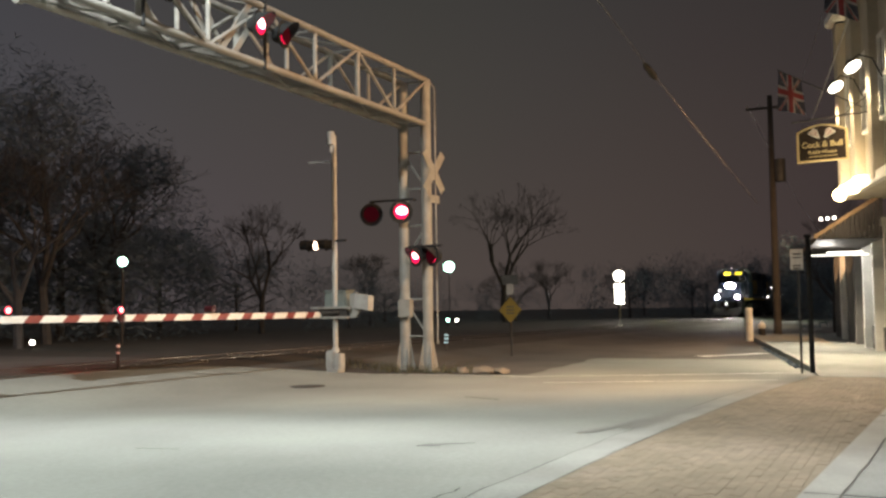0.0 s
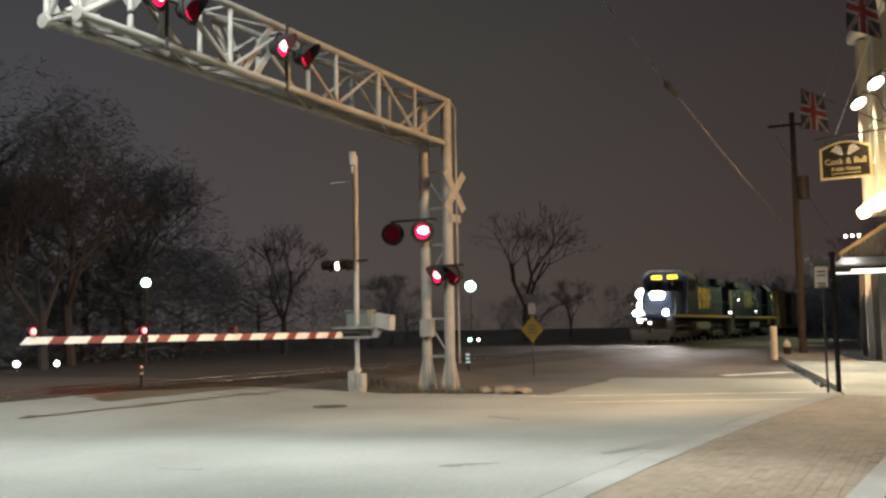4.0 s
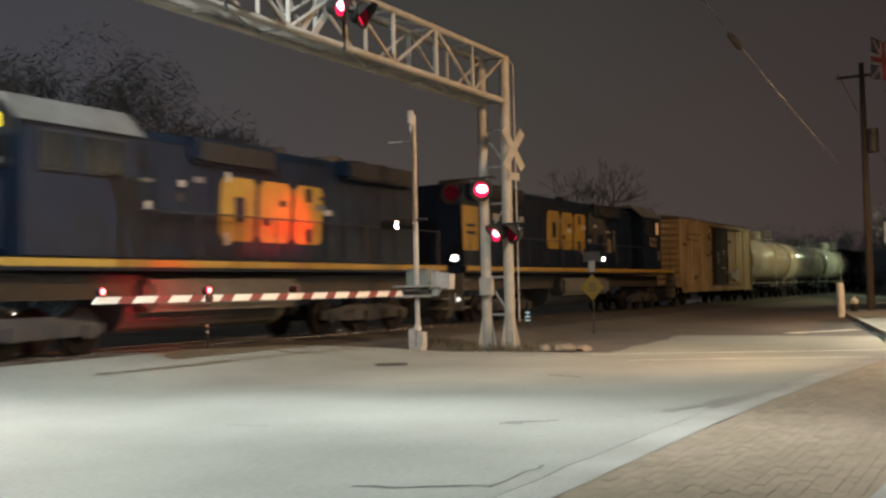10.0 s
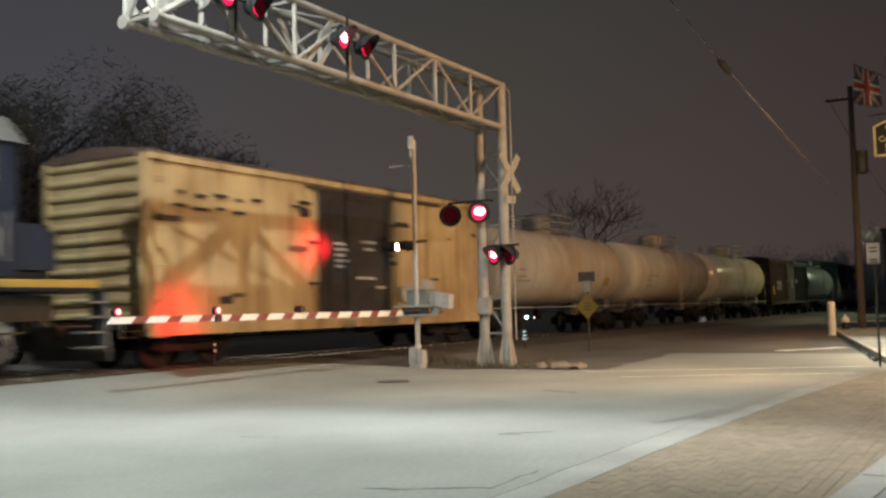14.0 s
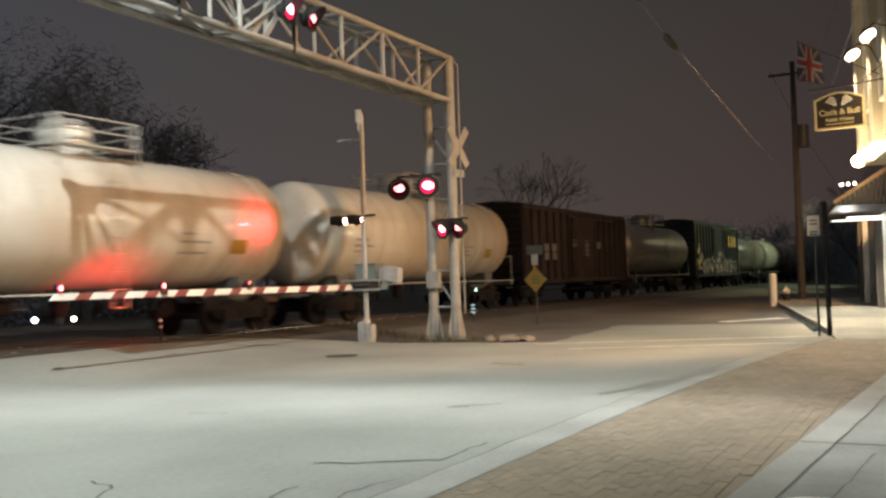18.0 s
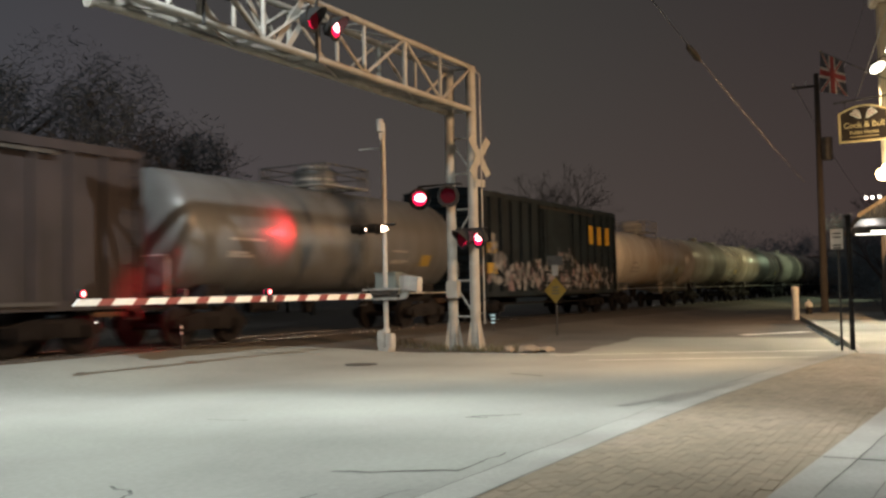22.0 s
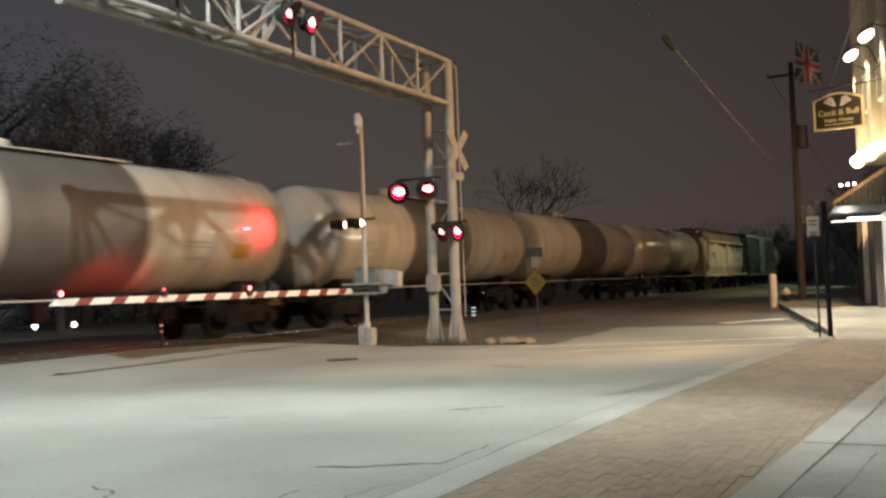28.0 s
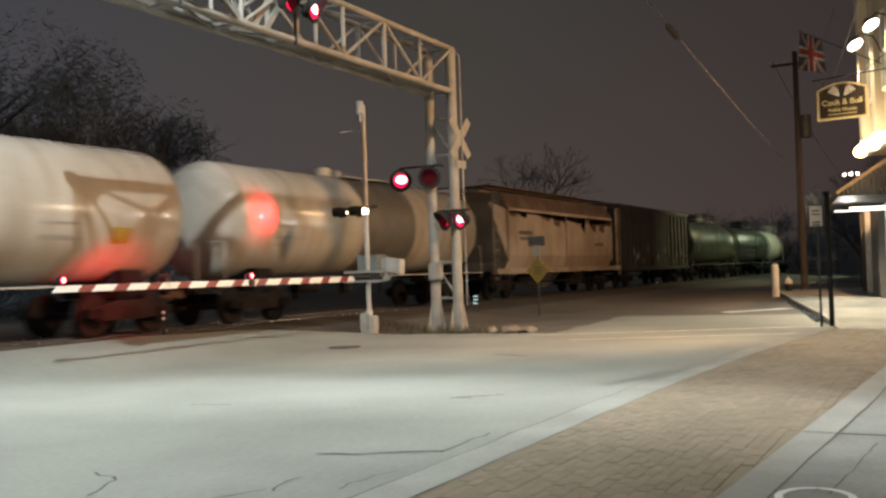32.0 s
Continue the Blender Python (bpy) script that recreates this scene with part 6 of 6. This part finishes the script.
    for i in range(3):
        x, y = lx + (i - 1) * 1.33, -0.985
        pts = [(-0.62, -0.58), (-0.48, -0.76), (0.44, -0.76), (0.56, -0.62), (0.66, 0.60), (0.54, 0.76), (-0.36, 0.76), (-0.52, 0.60)]
        bm = B()
        plate(bm, [(x + px, y, lz + pz) for px, pz in pts], (0, -1, 0), 0.006)
        em = part("emblem_shape", bm, DULL_GOLD, c, "large faded golden block")
        for px, pz, w, h in (((0.08, 0.0, 0.34, 0.60),), ((-0.30, -0.26, 0.26, 0.16), (0.32, 0.24, 0.26, 0.16)), ((0.02, 0.52, 0.24, 0.36), (0.0, -0.54, 0.24, 0.34)))[i]:
            bm = B()
            plate(bm, [(x + px - w / 2, y - 0.008, lz + pz - h / 2), (x + px + w / 2, y - 0.008, lz + pz - h / 2), (x + px + w / 2, y - 0.008, lz + pz + h / 2), (x + px - w / 2, y - 0.008, lz + pz + h / 2)], (0, -1, 0), 0.003)
            part("emblem_opening", bm, BLUE, em, "dark blue opening in the block")
    if not forward:
        # the cab's number panel, drawn as plain bars, and the grimy fittings behind the cab
        for y in (-W, W):
            s = -1 if y < 0 else 1
            bm = B()
            box(bm, (cx + 0.1, y + s * 0.012, 3.22), (0.95, 0.02, 0.42), bevel=0.01)
            pn = part("number_panel", bm, GRAF_TAN, c, "faded tan panel under the cab windows")
            for k in range(4):
                part("lettering", box(B(), (cx - 0.22 + k * 0.22, y + s * 0.026, 3.22), (0.13, 0.008, 0.24)), BLUE, pn)
            part("grab_rail", rod(B(), (cx + 1.1, y + s * 0.06, 2.2), (cx + 1.1, y + s * 0.06, 3.1), 0.03, seg=8), PANEL, c, "pale grab rail")
            part("cab_step_plate", box(B(), (cx + 0.85, y + s * 0.012, 2.55), (0.24, 0.02, 0.50), bevel=0.005), PANEL, c, "pale plate low on the cab")
        for x, z, w, h, mt in ((1.7, 3.85, 1.9, 0.85, HOOD_DUST), (1.55, 3.2, 0.5, 0.5, HOOD_DUST), (2.75, 3.35, 0.5, 0.9, HOOD_DUST), (3.25, 2.95, 0.42, 0.62, GRAF_TAN), (3.85, 3.05, 0.20, 0.72, PANEL), (0.9, 3.1, 0.32, 0.14, ALU), (1.55, 3.75, 0.34, 0.14, ALU), (3.1, 3.55, 0.6, 0.05, ALU)):
            part("hood_cover", box(B(), (x, -0.99 - (0.02 if mt == ALU else 0), z), (w, 0.04, h), bevel=0.012), mt, c, "dusty pale cover on the hood" if mt != ALU else "")
        part("air_intake", box(B(), (1.75, -0.97, 4.45), (0.85, 0.30, 0.55), bevel=0.03), IRON, c, "dark air intake box")
        bm = B()
        box(bm, (-f * (half - 1.55), -0.98, 3.2), (1.1, 0.02, 1.5))
        part("end_panel", bm, DULL_GOLD, c, "faded golden panel at the hood's end")
        bm = B()
        for z in (3.3, 3.05):
            box(bm, (-f * (half - 1.55), -0.995, z), (0.6, 0.01, 0.10))
        part("lettering", bm, BLUE, c)
        for y, z, r in ((-1.2, 2.15, 0.10), (-1.25, 0.85, 0.11)):
            bm = B()
            rod(bm, (-f * (half + 0.02), y, z), (-f * (half - 0.06), y, z), r, seg=14)
            part("end_light", bm, STEP_LIGHT, c, "white end light")
    # scuffed pale fittings along the hood: latches, vents, stencils
    rng = random.Random(12 if forward else 13)
    for k in range(16):
        bm = B()
        box(bm, (rng.uniform(-half + 1.5, half - 5.5), -0.985, rng.uniform(2.3, 4.3)), (rng.uniform(0.12, 0.45), 0.02, rng.uniform(0.06, 0.25)), bevel=0.004)
        part("hood_fitting", bm, rng.choice([GREY_SILL, ALU, PANEL, IRON]), c)
    # handrails
    rail_post = mesh_of("handrail_post", rod(B(), (0, 0, deck - 0.05), (0, 0, deck + 1.0), 0.018, seg=5), RAIL_BLUE)
    for y in (-W + 0.05, W - 0.05):
        n = 14
        for i in range(n + 1):
            x = -half + 0.6 + i * (2 * half - 1.2) / n
            if abs(x - cx) > 1.4:
                repeat("handrail_post", rail_post, c, [pose(x, y, 0)])
        a, b = sorted((-f * (half - 0.6), cx - f * 1.4))
        part("handrail", rod(B(), (a, y, deck + 1.0), (b, y, deck + 1.0), 0.02, seg=5), RAIL_BLUE, c, "dark handrail")
    for s in (-1, 1):
        for y in (-1.25, 1.25):
            for z in (0.55, 0.85, 1.15, 1.45):
                part("step", box(B(), (s * (half - 0.25), y, z), (0.5, 0.5, 0.04)), GREY_SILL, c)
            part("step_back", box(B(), (s * (half - 0.02), y, 1.05), (0.05, 0.5, 1.2)), GREY_SILL, c)
        bm = B()
        plate(bm, [(s * (half + 0.05), -1.4, 0.95), (s * (half + 0.05), 1.4, 0.95), (s * (half + 0.28), 1.2, 0.25), (s * (half + 0.28), -1.2, 0.25)], (s, 0, 0), 0.04)
        part("pilot_plough", bm, GREY_SILL, c, "end plough plate")
    # lights
    for x, z in (((-7.0, 1.80), (-6.5, 1.80)) if forward else ((2.5, 2.34), (-6.0, 3.3))):
        bm = B()
        box(bm, (x, -1.46 if z < 2.2 else -1.0, z), (0.30, 0.06, 0.14), bevel=0.01)
        part("step_light", bm, STEP_LIGHT, c, "small white step light")
    if lights:
        bm = B()
        for y in (-0.2, 0.2):
            rod(bm, (f * (half - 1.78), y, 3.18), (f * (half - 1.70), y, 3.18), 0.23, seg=18)
        part("headlight", bm, HEAD, c, "twin glowing headlight")
        for y in (-0.95, 0.95):
            bm = B()
            rod(bm, (f * (half + 0.02), y, 2.02), (f * (half + 0.06), y, 2.02), 0.18, seg=16)
            part("ditch_light", bm, DITCH, c, "glowing ditch light")
        for y, z in ((0.7, 2.66), (0.1, 1.36)):
            bm = B()
            rod(bm, (f * (half + 0.02), y, z), (f * (half + 0.06), y, z), 0.09, seg=14)
            part("marker_light", bm, STEP_LIGHT, c, "small marker light")
        for y in (-0.55, 0.55):
            bm = B()
            box(bm, (cx + f * 1.42, y, 4.46), (0.10, 0.66, 0.26), bevel=0.02)
            part("number_board", bm, NUMBER, c, "lit yellow number board")
    return c


locomotive(-19.4, -0.4, True, "dark blue leading diesel locomotive with lit headlights", True)
locomotive(0.4, 22.6, False, "dark blue trailing diesel locomotive running long hood first, cab lit", False)
yellow = boxcar("yellow_boxcar", 23.45, 38.7, REEFER, DOOR_BROWN, "faded yellow boxcar with a dark brown door and rust", roof=4.86, roof_paint=DEEP_RUST, W=1.60, skirt=0.2, seed=3, door=(5.9, 9.2), patches=15, tags=((2.9, 1.62, 2.2, 0.95),),
       shapes=[(-6.6 + k * 0.62, 3.86 - 0.30 * j - 0.05 * (k % 2), 0.22 + 0.12 * ((k + j) % 3), 0.075, DOOR_BROWN) for j in range(2) for k in range(5 - j)] + [(-2.3, 3.95, 0.5, 0.10, BOX_BROWN), (-2.3, 3.7, 0.4, 0.22, BOX_BROWN)])
for x, z, w in ((-1.0, 2.95, 0.5), (-0.95, 2.8, 0.62), (-1.0, 2.65, 0.45), (-0.9, 2.5, 0.6), (-1.0, 2.35, 0.4), (0.35, 3.05, 0.7), (0.35, 2.85, 0.5), (0.2, 2.05, 0.9), (0.9, 1.8, 0.5)):
    part("lettering", box(B(), (x, -1.755, z), (w, 0.008, 0.075)), GRAF_WHITE, yellow, "white stencilled line on the door")
tankcar("white_tank_car", 39.3, 52.9, TANK_WHITE, "grimy white tank car with a railed dome platform", dome=46.2, seed=1)
tankcar("white_tank_car", 53.8, 67.6, TANK_WHITE, "grimy white tank car with a yellow placard", dome=60.9, seed=2)
tankcar("white_tank_car", 68.3, 82.4, TANK_WHITE, "grimy white tank car coupled before a dark boxcar", dome=75.4, seed=3)
boxcar("brown_boxcar", 83.2, 97.6, BOX_BROWN, BOX_BROWN, "dark oxide brown boxcar with small pale panels", roof=4.48, ribs=True, seed=5,
       shapes=[(x, z, 0.52, 0.34, PANEL) for x, z in ((-4.73, 2.5), (-4.73, 2.12), (-3.79, 2.5), (-3.79, 2.12), (-1.09, 2.75), (0.64, 2.75), (0.64, 2.35), (2.39, 2.72))] + [(-6.2, 1.95, 0.22, 0.7, GOLD)])
tankcar("black_tank_car", 98.4, 112.6, TANK_BLACK, "black tank car with pale lettering bars", dome=106.0, seed=6)
boxcar("slate_boxcar", 113.7, 129.0, BOX_NAVY, BOX_NAVY, "dark slate boxcar covered in pale graffiti", roof=5.02, ribs=True, graffiti=290, seed=8, door=(6.0, 9.2),
       shapes=[(3.99, 3.63, 0.5, 0.86, GOLD), (5.11, 3.63, 0.5, 0.86, GOLD), (6.24, 3.63, 0.5, 0.86, GOLD), (-6.6, 2.75, 0.75, 0.4, GOLD), (-6.6, 1.98, 0.75, 0.4, GOLD), (-7.4, 1.88, 0.4, 0.4, RUST)])
tankcar("white_tank_car", 129.7, 143.0, TANK_WHITE, "grimy white tank car with a wide dome platform", dome=136.3, seed=9)
tankcar("banded_tank_car", 143.9, 159.2, TANK_CREAM, "white tank car with a dark tarred band round its middle", band=(149.7, 153.4), dome=151.5, seed=10, radius=1.55, low=True)
tankcar("banded_tank_car", 160.0, 175.6, TANK_CREAM, "white tank car with a dark tarred band round its middle", band=(165.5, 169.8), dome=167.6, seed=11, radius=1.55, low=True)
tankcar("banded_tank_car", 176.4, 191.7, TANK_CREAM, "white tank car with a dark tarred band round its middle", band=(181.9, 185.9), dome=183.9, seed=12, radius=1.55, low=True)
tankcar("banded_tank_car", 192.5, 207.4, TANK_CREAM, "white tank car with a dark tarred band round its middle", band=(198.9, 202.0), dome=200.4, seed=13, radius=1.55, low=True)
hopper("covered_hopper", 208.1, 224.1, HOPPER_TAN, "tan covered hopper car with rust under its roof")
boxcar("black_boxcar", 224.7, 239.5, BOX_BLACK, BOX_BLACK, "black boxcar with faint graffiti", roof=4.7, ribs=True, graffiti=24, seed=15)
tankcar("green_tank_car", 240.3, 255.4, TANK_GREEN, "dark green tank car", dome=248.0, seed=16)
tankcar("green_tank_car", 256.2, 271.6, TANK_GREEN, "dark green tank car with a pale panel", dome=264.0, panel=((-5.0, 1.5),), seed=17)
tankcar("white_tank_car", 272.4, 287.0, TANK_WHITE, "white tank car at the visible end of the train", dome=279.5, seed=18)


# ---- distance: trees, houses, lamps ----
def bare_tree(at, height, seed, label):
    rng = random.Random(seed)
    t = thing("bare_tree", pose(*at), label, "tree", "bare trees")
    bm = B()
    vs, fs = [], []
    def twig(p, q, r):
        """A thin three-sided twig, cheap enough for thousands."""
        d = (q - p).normalized()
        a = d.orthogonal().normalized()
        b = d.cross(a)
        k = len(vs)
        for i in range(3):
            w = a * math.cos(2.094 * i) + b * math.sin(2.094 * i)
            vs.extend((p + w * r, q + w * r * 0.5))
        for i in range(3):
            j = (i + 1) % 3
            fs.append((k + 2 * i, k + 2 * j, k + 2 * j + 1, k + 2 * i + 1))
    def grow(p, d, length, r, level):
        q = p + d * length
        if level < 3:
            rod(bm, p, q, r, r * 0.72, seg=7 if level < 2 else 5)
        else:
            twig(p, q, r)
        if level >= 7:
            return
        for i in range(3 if level in (0, 1, 3, 4, 5) else 2):
            a = Vector((rng.gauss(0, 1), rng.gauss(0, 1), rng.gauss(0, 0.6))).normalized()
            nd = (d * 0.9 + a * rng.uniform(0.4, 0.8) + Vector((0, 0, 0.08))).normalized()
            grow(q - d * length * rng.uniform(0, 0.25), nd, length * rng.uniform(0.62, 0.84), max(0.010, r * 0.56), level + 1)
    grow(Vector((0, 0, -0.2)), Vector((rng.gauss(0, 0.04), rng.gauss(0, 0.04), 1)).normalized(), height * 0.25, height * 0.018, 0)
    part("trunk", bm, BARK, t)
    me = bpy.data.meshes.new("branchwork")
    me.from_pydata([tuple(v) for v in vs], [], fs)
    me.materials.append(BARK)
    ob = new("branchwork", me)
    ob.parent = t
    tagged(ob, "fine bare twigs", kind="stuff")
    return t


def leafy(at, w, h, seed, label, n=1500):
    rng = random.Random(seed)
    t = thing("evergreen_tree", pose(*at), label, "tree", "dark trees")
    bm = B()
    rod(bm, (0, 0, -0.2), (0, 0, h * 0.6), h * 0.025, h * 0.012, seg=8)
    for i in range(6):
        a = rng.uniform(0, 6.28)
        rod(bm, (0, 0, h * (0.25 + 0.06 * i)), (w * 0.35 * math.cos(a), w * 0.35 * math.sin(a), h * (0.45 + 0.07 * i)), h * 0.01, h * 0.004, seg=5)
    part("trunk", bm, BARK, t)
    vs, fs = [], []
    lumps = [(rng.gauss(0, w * 0.30), rng.gauss(0, w * 0.30), h * rng.uniform(0.10, 0.90), rng.uniform(0.35, 1) * w * 0.24) for _ in range(36)]
    for i in range(n):
        cx, cy, cz, r = rng.choice(lumps)
        v = Vector((rng.gauss(0, 1), rng.gauss(0, 1), rng.gauss(0, 0.8))).normalized() * r * rng.uniform(0.35, 1.0) ** 0.5
        p = Vector((cx, cy, max(0.1, cz + v.z))) + Vector((v.x, v.y, 0))
        s = rng.uniform(0.07, 0.15) * min(h, 9) / 11
        a = Vector((rng.gauss(0, 1), rng.gauss(0, 1), rng.gauss(0, 1))).normalized() * s * 2.6
        b = a.orthogonal().normalized() * s * 0.4
        k = len(vs)
        vs += [p - a, p + b, p + a, p - b * 0.7]
        fs.append((k, k + 1, k + 2, k + 3))
    me = bpy.data.meshes.new("crown")
    me.from_pydata([tuple(v) for v in vs], [], fs)
    me.materials.append(LEAF)
    ob = new("crown", me)
    ob.parent = t
    return t


# behind the track, from the crossing to the far right
bare_tree((85, 35, 0), 18.5, 21, "large bare tree behind the railway line")
for i, (x, y, h) in enumerate(((30, 33, 13), (38, 38, 15), (24, 38, 14), (46, 34, 11), (20, 44, 16), (90, 36, 9), (105, 38, 10), (120, 34, 9), (34, 46, 16), (72, 42, 10), (140, 36, 10), (26, 30, 11), (60, 4.6, 9.5))):
    bare_tree((x, y, 0), h, 40 + i, "tall bare winter tree beyond the track" if x < 50 else "bare winter tree far along the line")
for i, (x, y, w, h) in enumerate(((22, 36, 9, 11), (29, 41, 12, 14), (38, 41, 14, 10.5), (45, 44, 13, 9.5), (51, 46, 12, 8), (72, 5.0, 7, 6.5), (17, 42, 11, 14), (33, 48, 13, 15), (54, 42, 9, 6), (62, 38, 8, 5), (110, 30, 10, 6.5), (125, 26, 12, 7.5), (135, 18, 10, 8), (112, 8, 9, 6.5), (122, 12, 10, 7), (96, 40, 9, 5), (78, 44, 10, 5), (145, 28, 14, 8), (130, 5, 12, 9), (100, 2, 9, 8), (88, 0, 8, 7))):
    leafy((x, y, 0), w, h, 70 + i, "dark evergreen clump beyond the track" if y > 20 else "dark evergreen at the end of the street", 36000 if h > 10 else 9000)


def far_lamp(at, r, mt, label, height=None):
    t = thing("far_lamp", pose(at[0], at[1], 0), label, "lamp", "far lamps")
    bm = B()
    rod(bm, (0, 0, 0), (0, 0, at[2]), 0.06, 0.05, seg=8)
    part("post", bm, IRON, t)
    bm = B()
    ball(bm, (0, 0, at[2]), r, 14)
    part("globe", bm, mt, t, "glowing globe")
    return t


far_lamp((29.5, 28.4, 3.64), 0.19, LAMP_GREEN, "green-white yard lamp far beyond the track")
far_lamp((125.0, 60.0, 7.7), 0.75, LAMP_GREEN, "green-white street lamp far behind the trees")
far_lamp((25.3, 30.6, 0.6), 0.12, LAMP_BLUE, "low blue-white lamp beyond the track")
far_lamp((25.9, 29.2, 0.6), 0.10, LAMP_PALE, "low pale lamp beyond the track")
far_lamp((67.4, 32.5, 0.8), 0.13, LAMP_GREEN, "low green-white lamp behind the gantry")
far_lamp((66.2, 31.2, 0.8), 0.12, LAMP_PALE, "low pale lamp behind the gantry")
rb = thing("reflector_post", pose(29.5, 14.3, 0.2), "short dark post with three blue-white reflector bars", "reflector")
part("post", rod(B(), (0, 0, -0.3), (0, 0, 0.62), 0.03, seg=8), IRON, rb)
for z in (0.30, 0.42, 0.54):
    part("reflector_bar", box(B(), (-0.035, 0, z), (0.012, 0.16, 0.035), bevel=0.004), REFLECT_GLOW, rb, "blue-white reflector bar given its own glow")
bm = B()
rod(bm, (0, 0, -0.1), (0, 0, 0.56), 0.032, seg=10)
dl = thing("delineator", pose(16.5, 15.85, ground_z(16.5, 15.85)), "short dark post with pale reflector bands by the crossing", "delineator")
part("post", bm, IRON, dl)
for z in (0.36, 0.5):
    bm = B()
    rod(bm, (0, 0, z - 0.025), (0, 0, z + 0.025), 0.038, seg=10)
    part("reflector", bm, WHITE_PAINT, dl, "pale reflector band")
# emission stands in for the headlight thrown back by these plates
mk = thing("track_marker", pose(72.6, 20.6, 0), "post with white reflecting plates, given a glow, beside the track", "signal")
bm = B()
rod(bm, (0, 0, 0), (0, 0, 4.1), 0.06, seg=8)
part("post", bm, STEEL, mk)
bm = B()
rod(bm, (-0.08, 0, 3.96), (-0.06, 0, 3.96), 0.42, seg=20)
part("disc", bm, LAMP_PALE, mk, "white reflecting disc given a glow")
bm = B()
box(bm, (-0.07, 0, 2.6), (0.02, 0.72, 1.5), bevel=0.005)
part("plate", bm, LAMP_PALE, mk, "white reflecting panel given a glow")


def parked_car(at):
    c = thing("waiting_car", at, "beige car waiting beyond the track", "car")
    bm = B()
    prof = [(-2.1, 0.35), (-2.15, 0.75), (-2.0, 0.92), (-1.0, 1.0), (-0.45, 1.42), (1.1, 1.45), (1.75, 1.0), (2.1, 0.92), (2.15, 0.4)]
    a = [bm.verts.new((x, -0.86, z)) for x, z in prof]
    b = [bm.verts.new((x, 0.86, z)) for x, z in prof]
    bm.faces.new(a)
    bm.faces.new(b[::-1])
    for i in range(len(prof)):
        j = (i + 1) % len(prof)
        bm.faces.new((a[i], b[i], b[j], a[j]))
    bmesh.ops.bevel(bm, geom=list(bm.edges), offset=0.06, segments=2, affect="EDGES")
    part("body", bm, CAR_PAINT, c, smooth=True)
    for y in (-0.88, 0.88):
        bm = B()
        plate(bm, [(-0.75, y, 1.02), (-0.38, y, 1.36), (1.0, y, 1.38), (1.5, y, 1.02)], (0, 1 if y > 0 else -1, 0), 0.006)
        part("side_window", bm, GLASS_DARK, c)
    bm = B()
    plate(bm, [(-1.0, -0.7, 1.03), (-1.0, 0.7, 1.03), (-0.47, 0.64, 1.44), (-0.47, -0.64, 1.44)], (-0.6, 0, 0.8), 0.006)
    part("windscreen", bm, GLASS_DARK, c)
    for x in (-1.35, 1.35):
        for y in (-0.82, 0.82):
            bm = B()
            rod(bm, (x, y - 0.1, 0.32), (x, y + 0.1, 0.32), 0.32, seg=20)
            w = part("wheel", bm, BLACK, c)
            bm = B()
            rod(bm, (x, y - 0.11, 0.32), (x, y + 0.11, 0.32), 0.19, seg=16)
            part("rim", bm, ALU, w)
    for y in (-0.62, 0.62):
        bm = B()
        rod(bm, (-2.17, y, 0.72), (-2.10, y, 0.72), 0.10, seg=14)
        part("headlight", bm, LAMP_PALE, c, "glowing headlight")
    return c


parked_car(pose(15.75, 24.6, ground_z(16, 24) - 0.0, 0, 0, 92))



# ---- paving bricks, last ----
def bricks():
    bed = bpy.data.objects["brick_bed"]
    bl, bw = 0.20, 0.10
    bm = B()
    box(bm, (0, 0, 0.0), (bl - 0.004, bw - 0.004, 0.03))
    me = mesh_of("brick", bm, BRICK)
    rng = random.Random(2)
    near, vs, fs = 0, [], []
    # courses run along the band in running bond
    cells = []
    for i in range(int((23.8 - 5.8) / bl)):
        for j in range(40):
            x = 5.8 + (i + 0.5) * bl + (j % 2) * bl / 2
            y = 0.6 + (j + 0.5) * bw
            if y - bw / 2 > B_EDGE(x) + 0.01 and y + bw / 2 < A_EDGE(x) - 0.01:
                cells.append((x, y))
    for x, y in cells:
        if x > 0:
            z = 0.004 + rng.uniform(-0.002, 0.002)
            m = pose(x, y, z, rng.uniform(-.25, .25), rng.uniform(-.25, .25), rng.uniform(-0.8, 0.8))
            if near < 300:
                ob = new("brick", me)
                ob.parent = bed
                ob.matrix_basis = m
                near += 1
            else:
                k = len(vs)
                a, b, h = bl / 2 - 0.002, bw / 2 - 0.002, 0.014
                for dx, dy, dz in ((-a, -b, h), (a, -b, h), (a, b, h), (-a, b, h), (-a, -b, -h), (a, -b, -h), (a, b, -h), (-a, b, -h)):
                    vs.append(tuple(m @ Vector((dx, dy, dz))))
                fs += [(k, k + 1, k + 2, k + 3), (k, k + 4, k + 5, k + 1), (k + 1, k + 5, k + 6, k + 2), (k + 2, k + 6, k + 7, k + 3), (k + 3, k + 7, k + 4, k)]
    me2 = bpy.data.meshes.new("brick_field")
    me2.from_pydata(vs, [], fs)
    me2.materials.append(BRICK)
    ob = new("brick_field", me2)
    ob.parent = bed
    tagged(ob, kind="stuff")


bricks()


def motions():
    for ob, rows_ in MOVING:
        walk(ob, rows_)


motions()
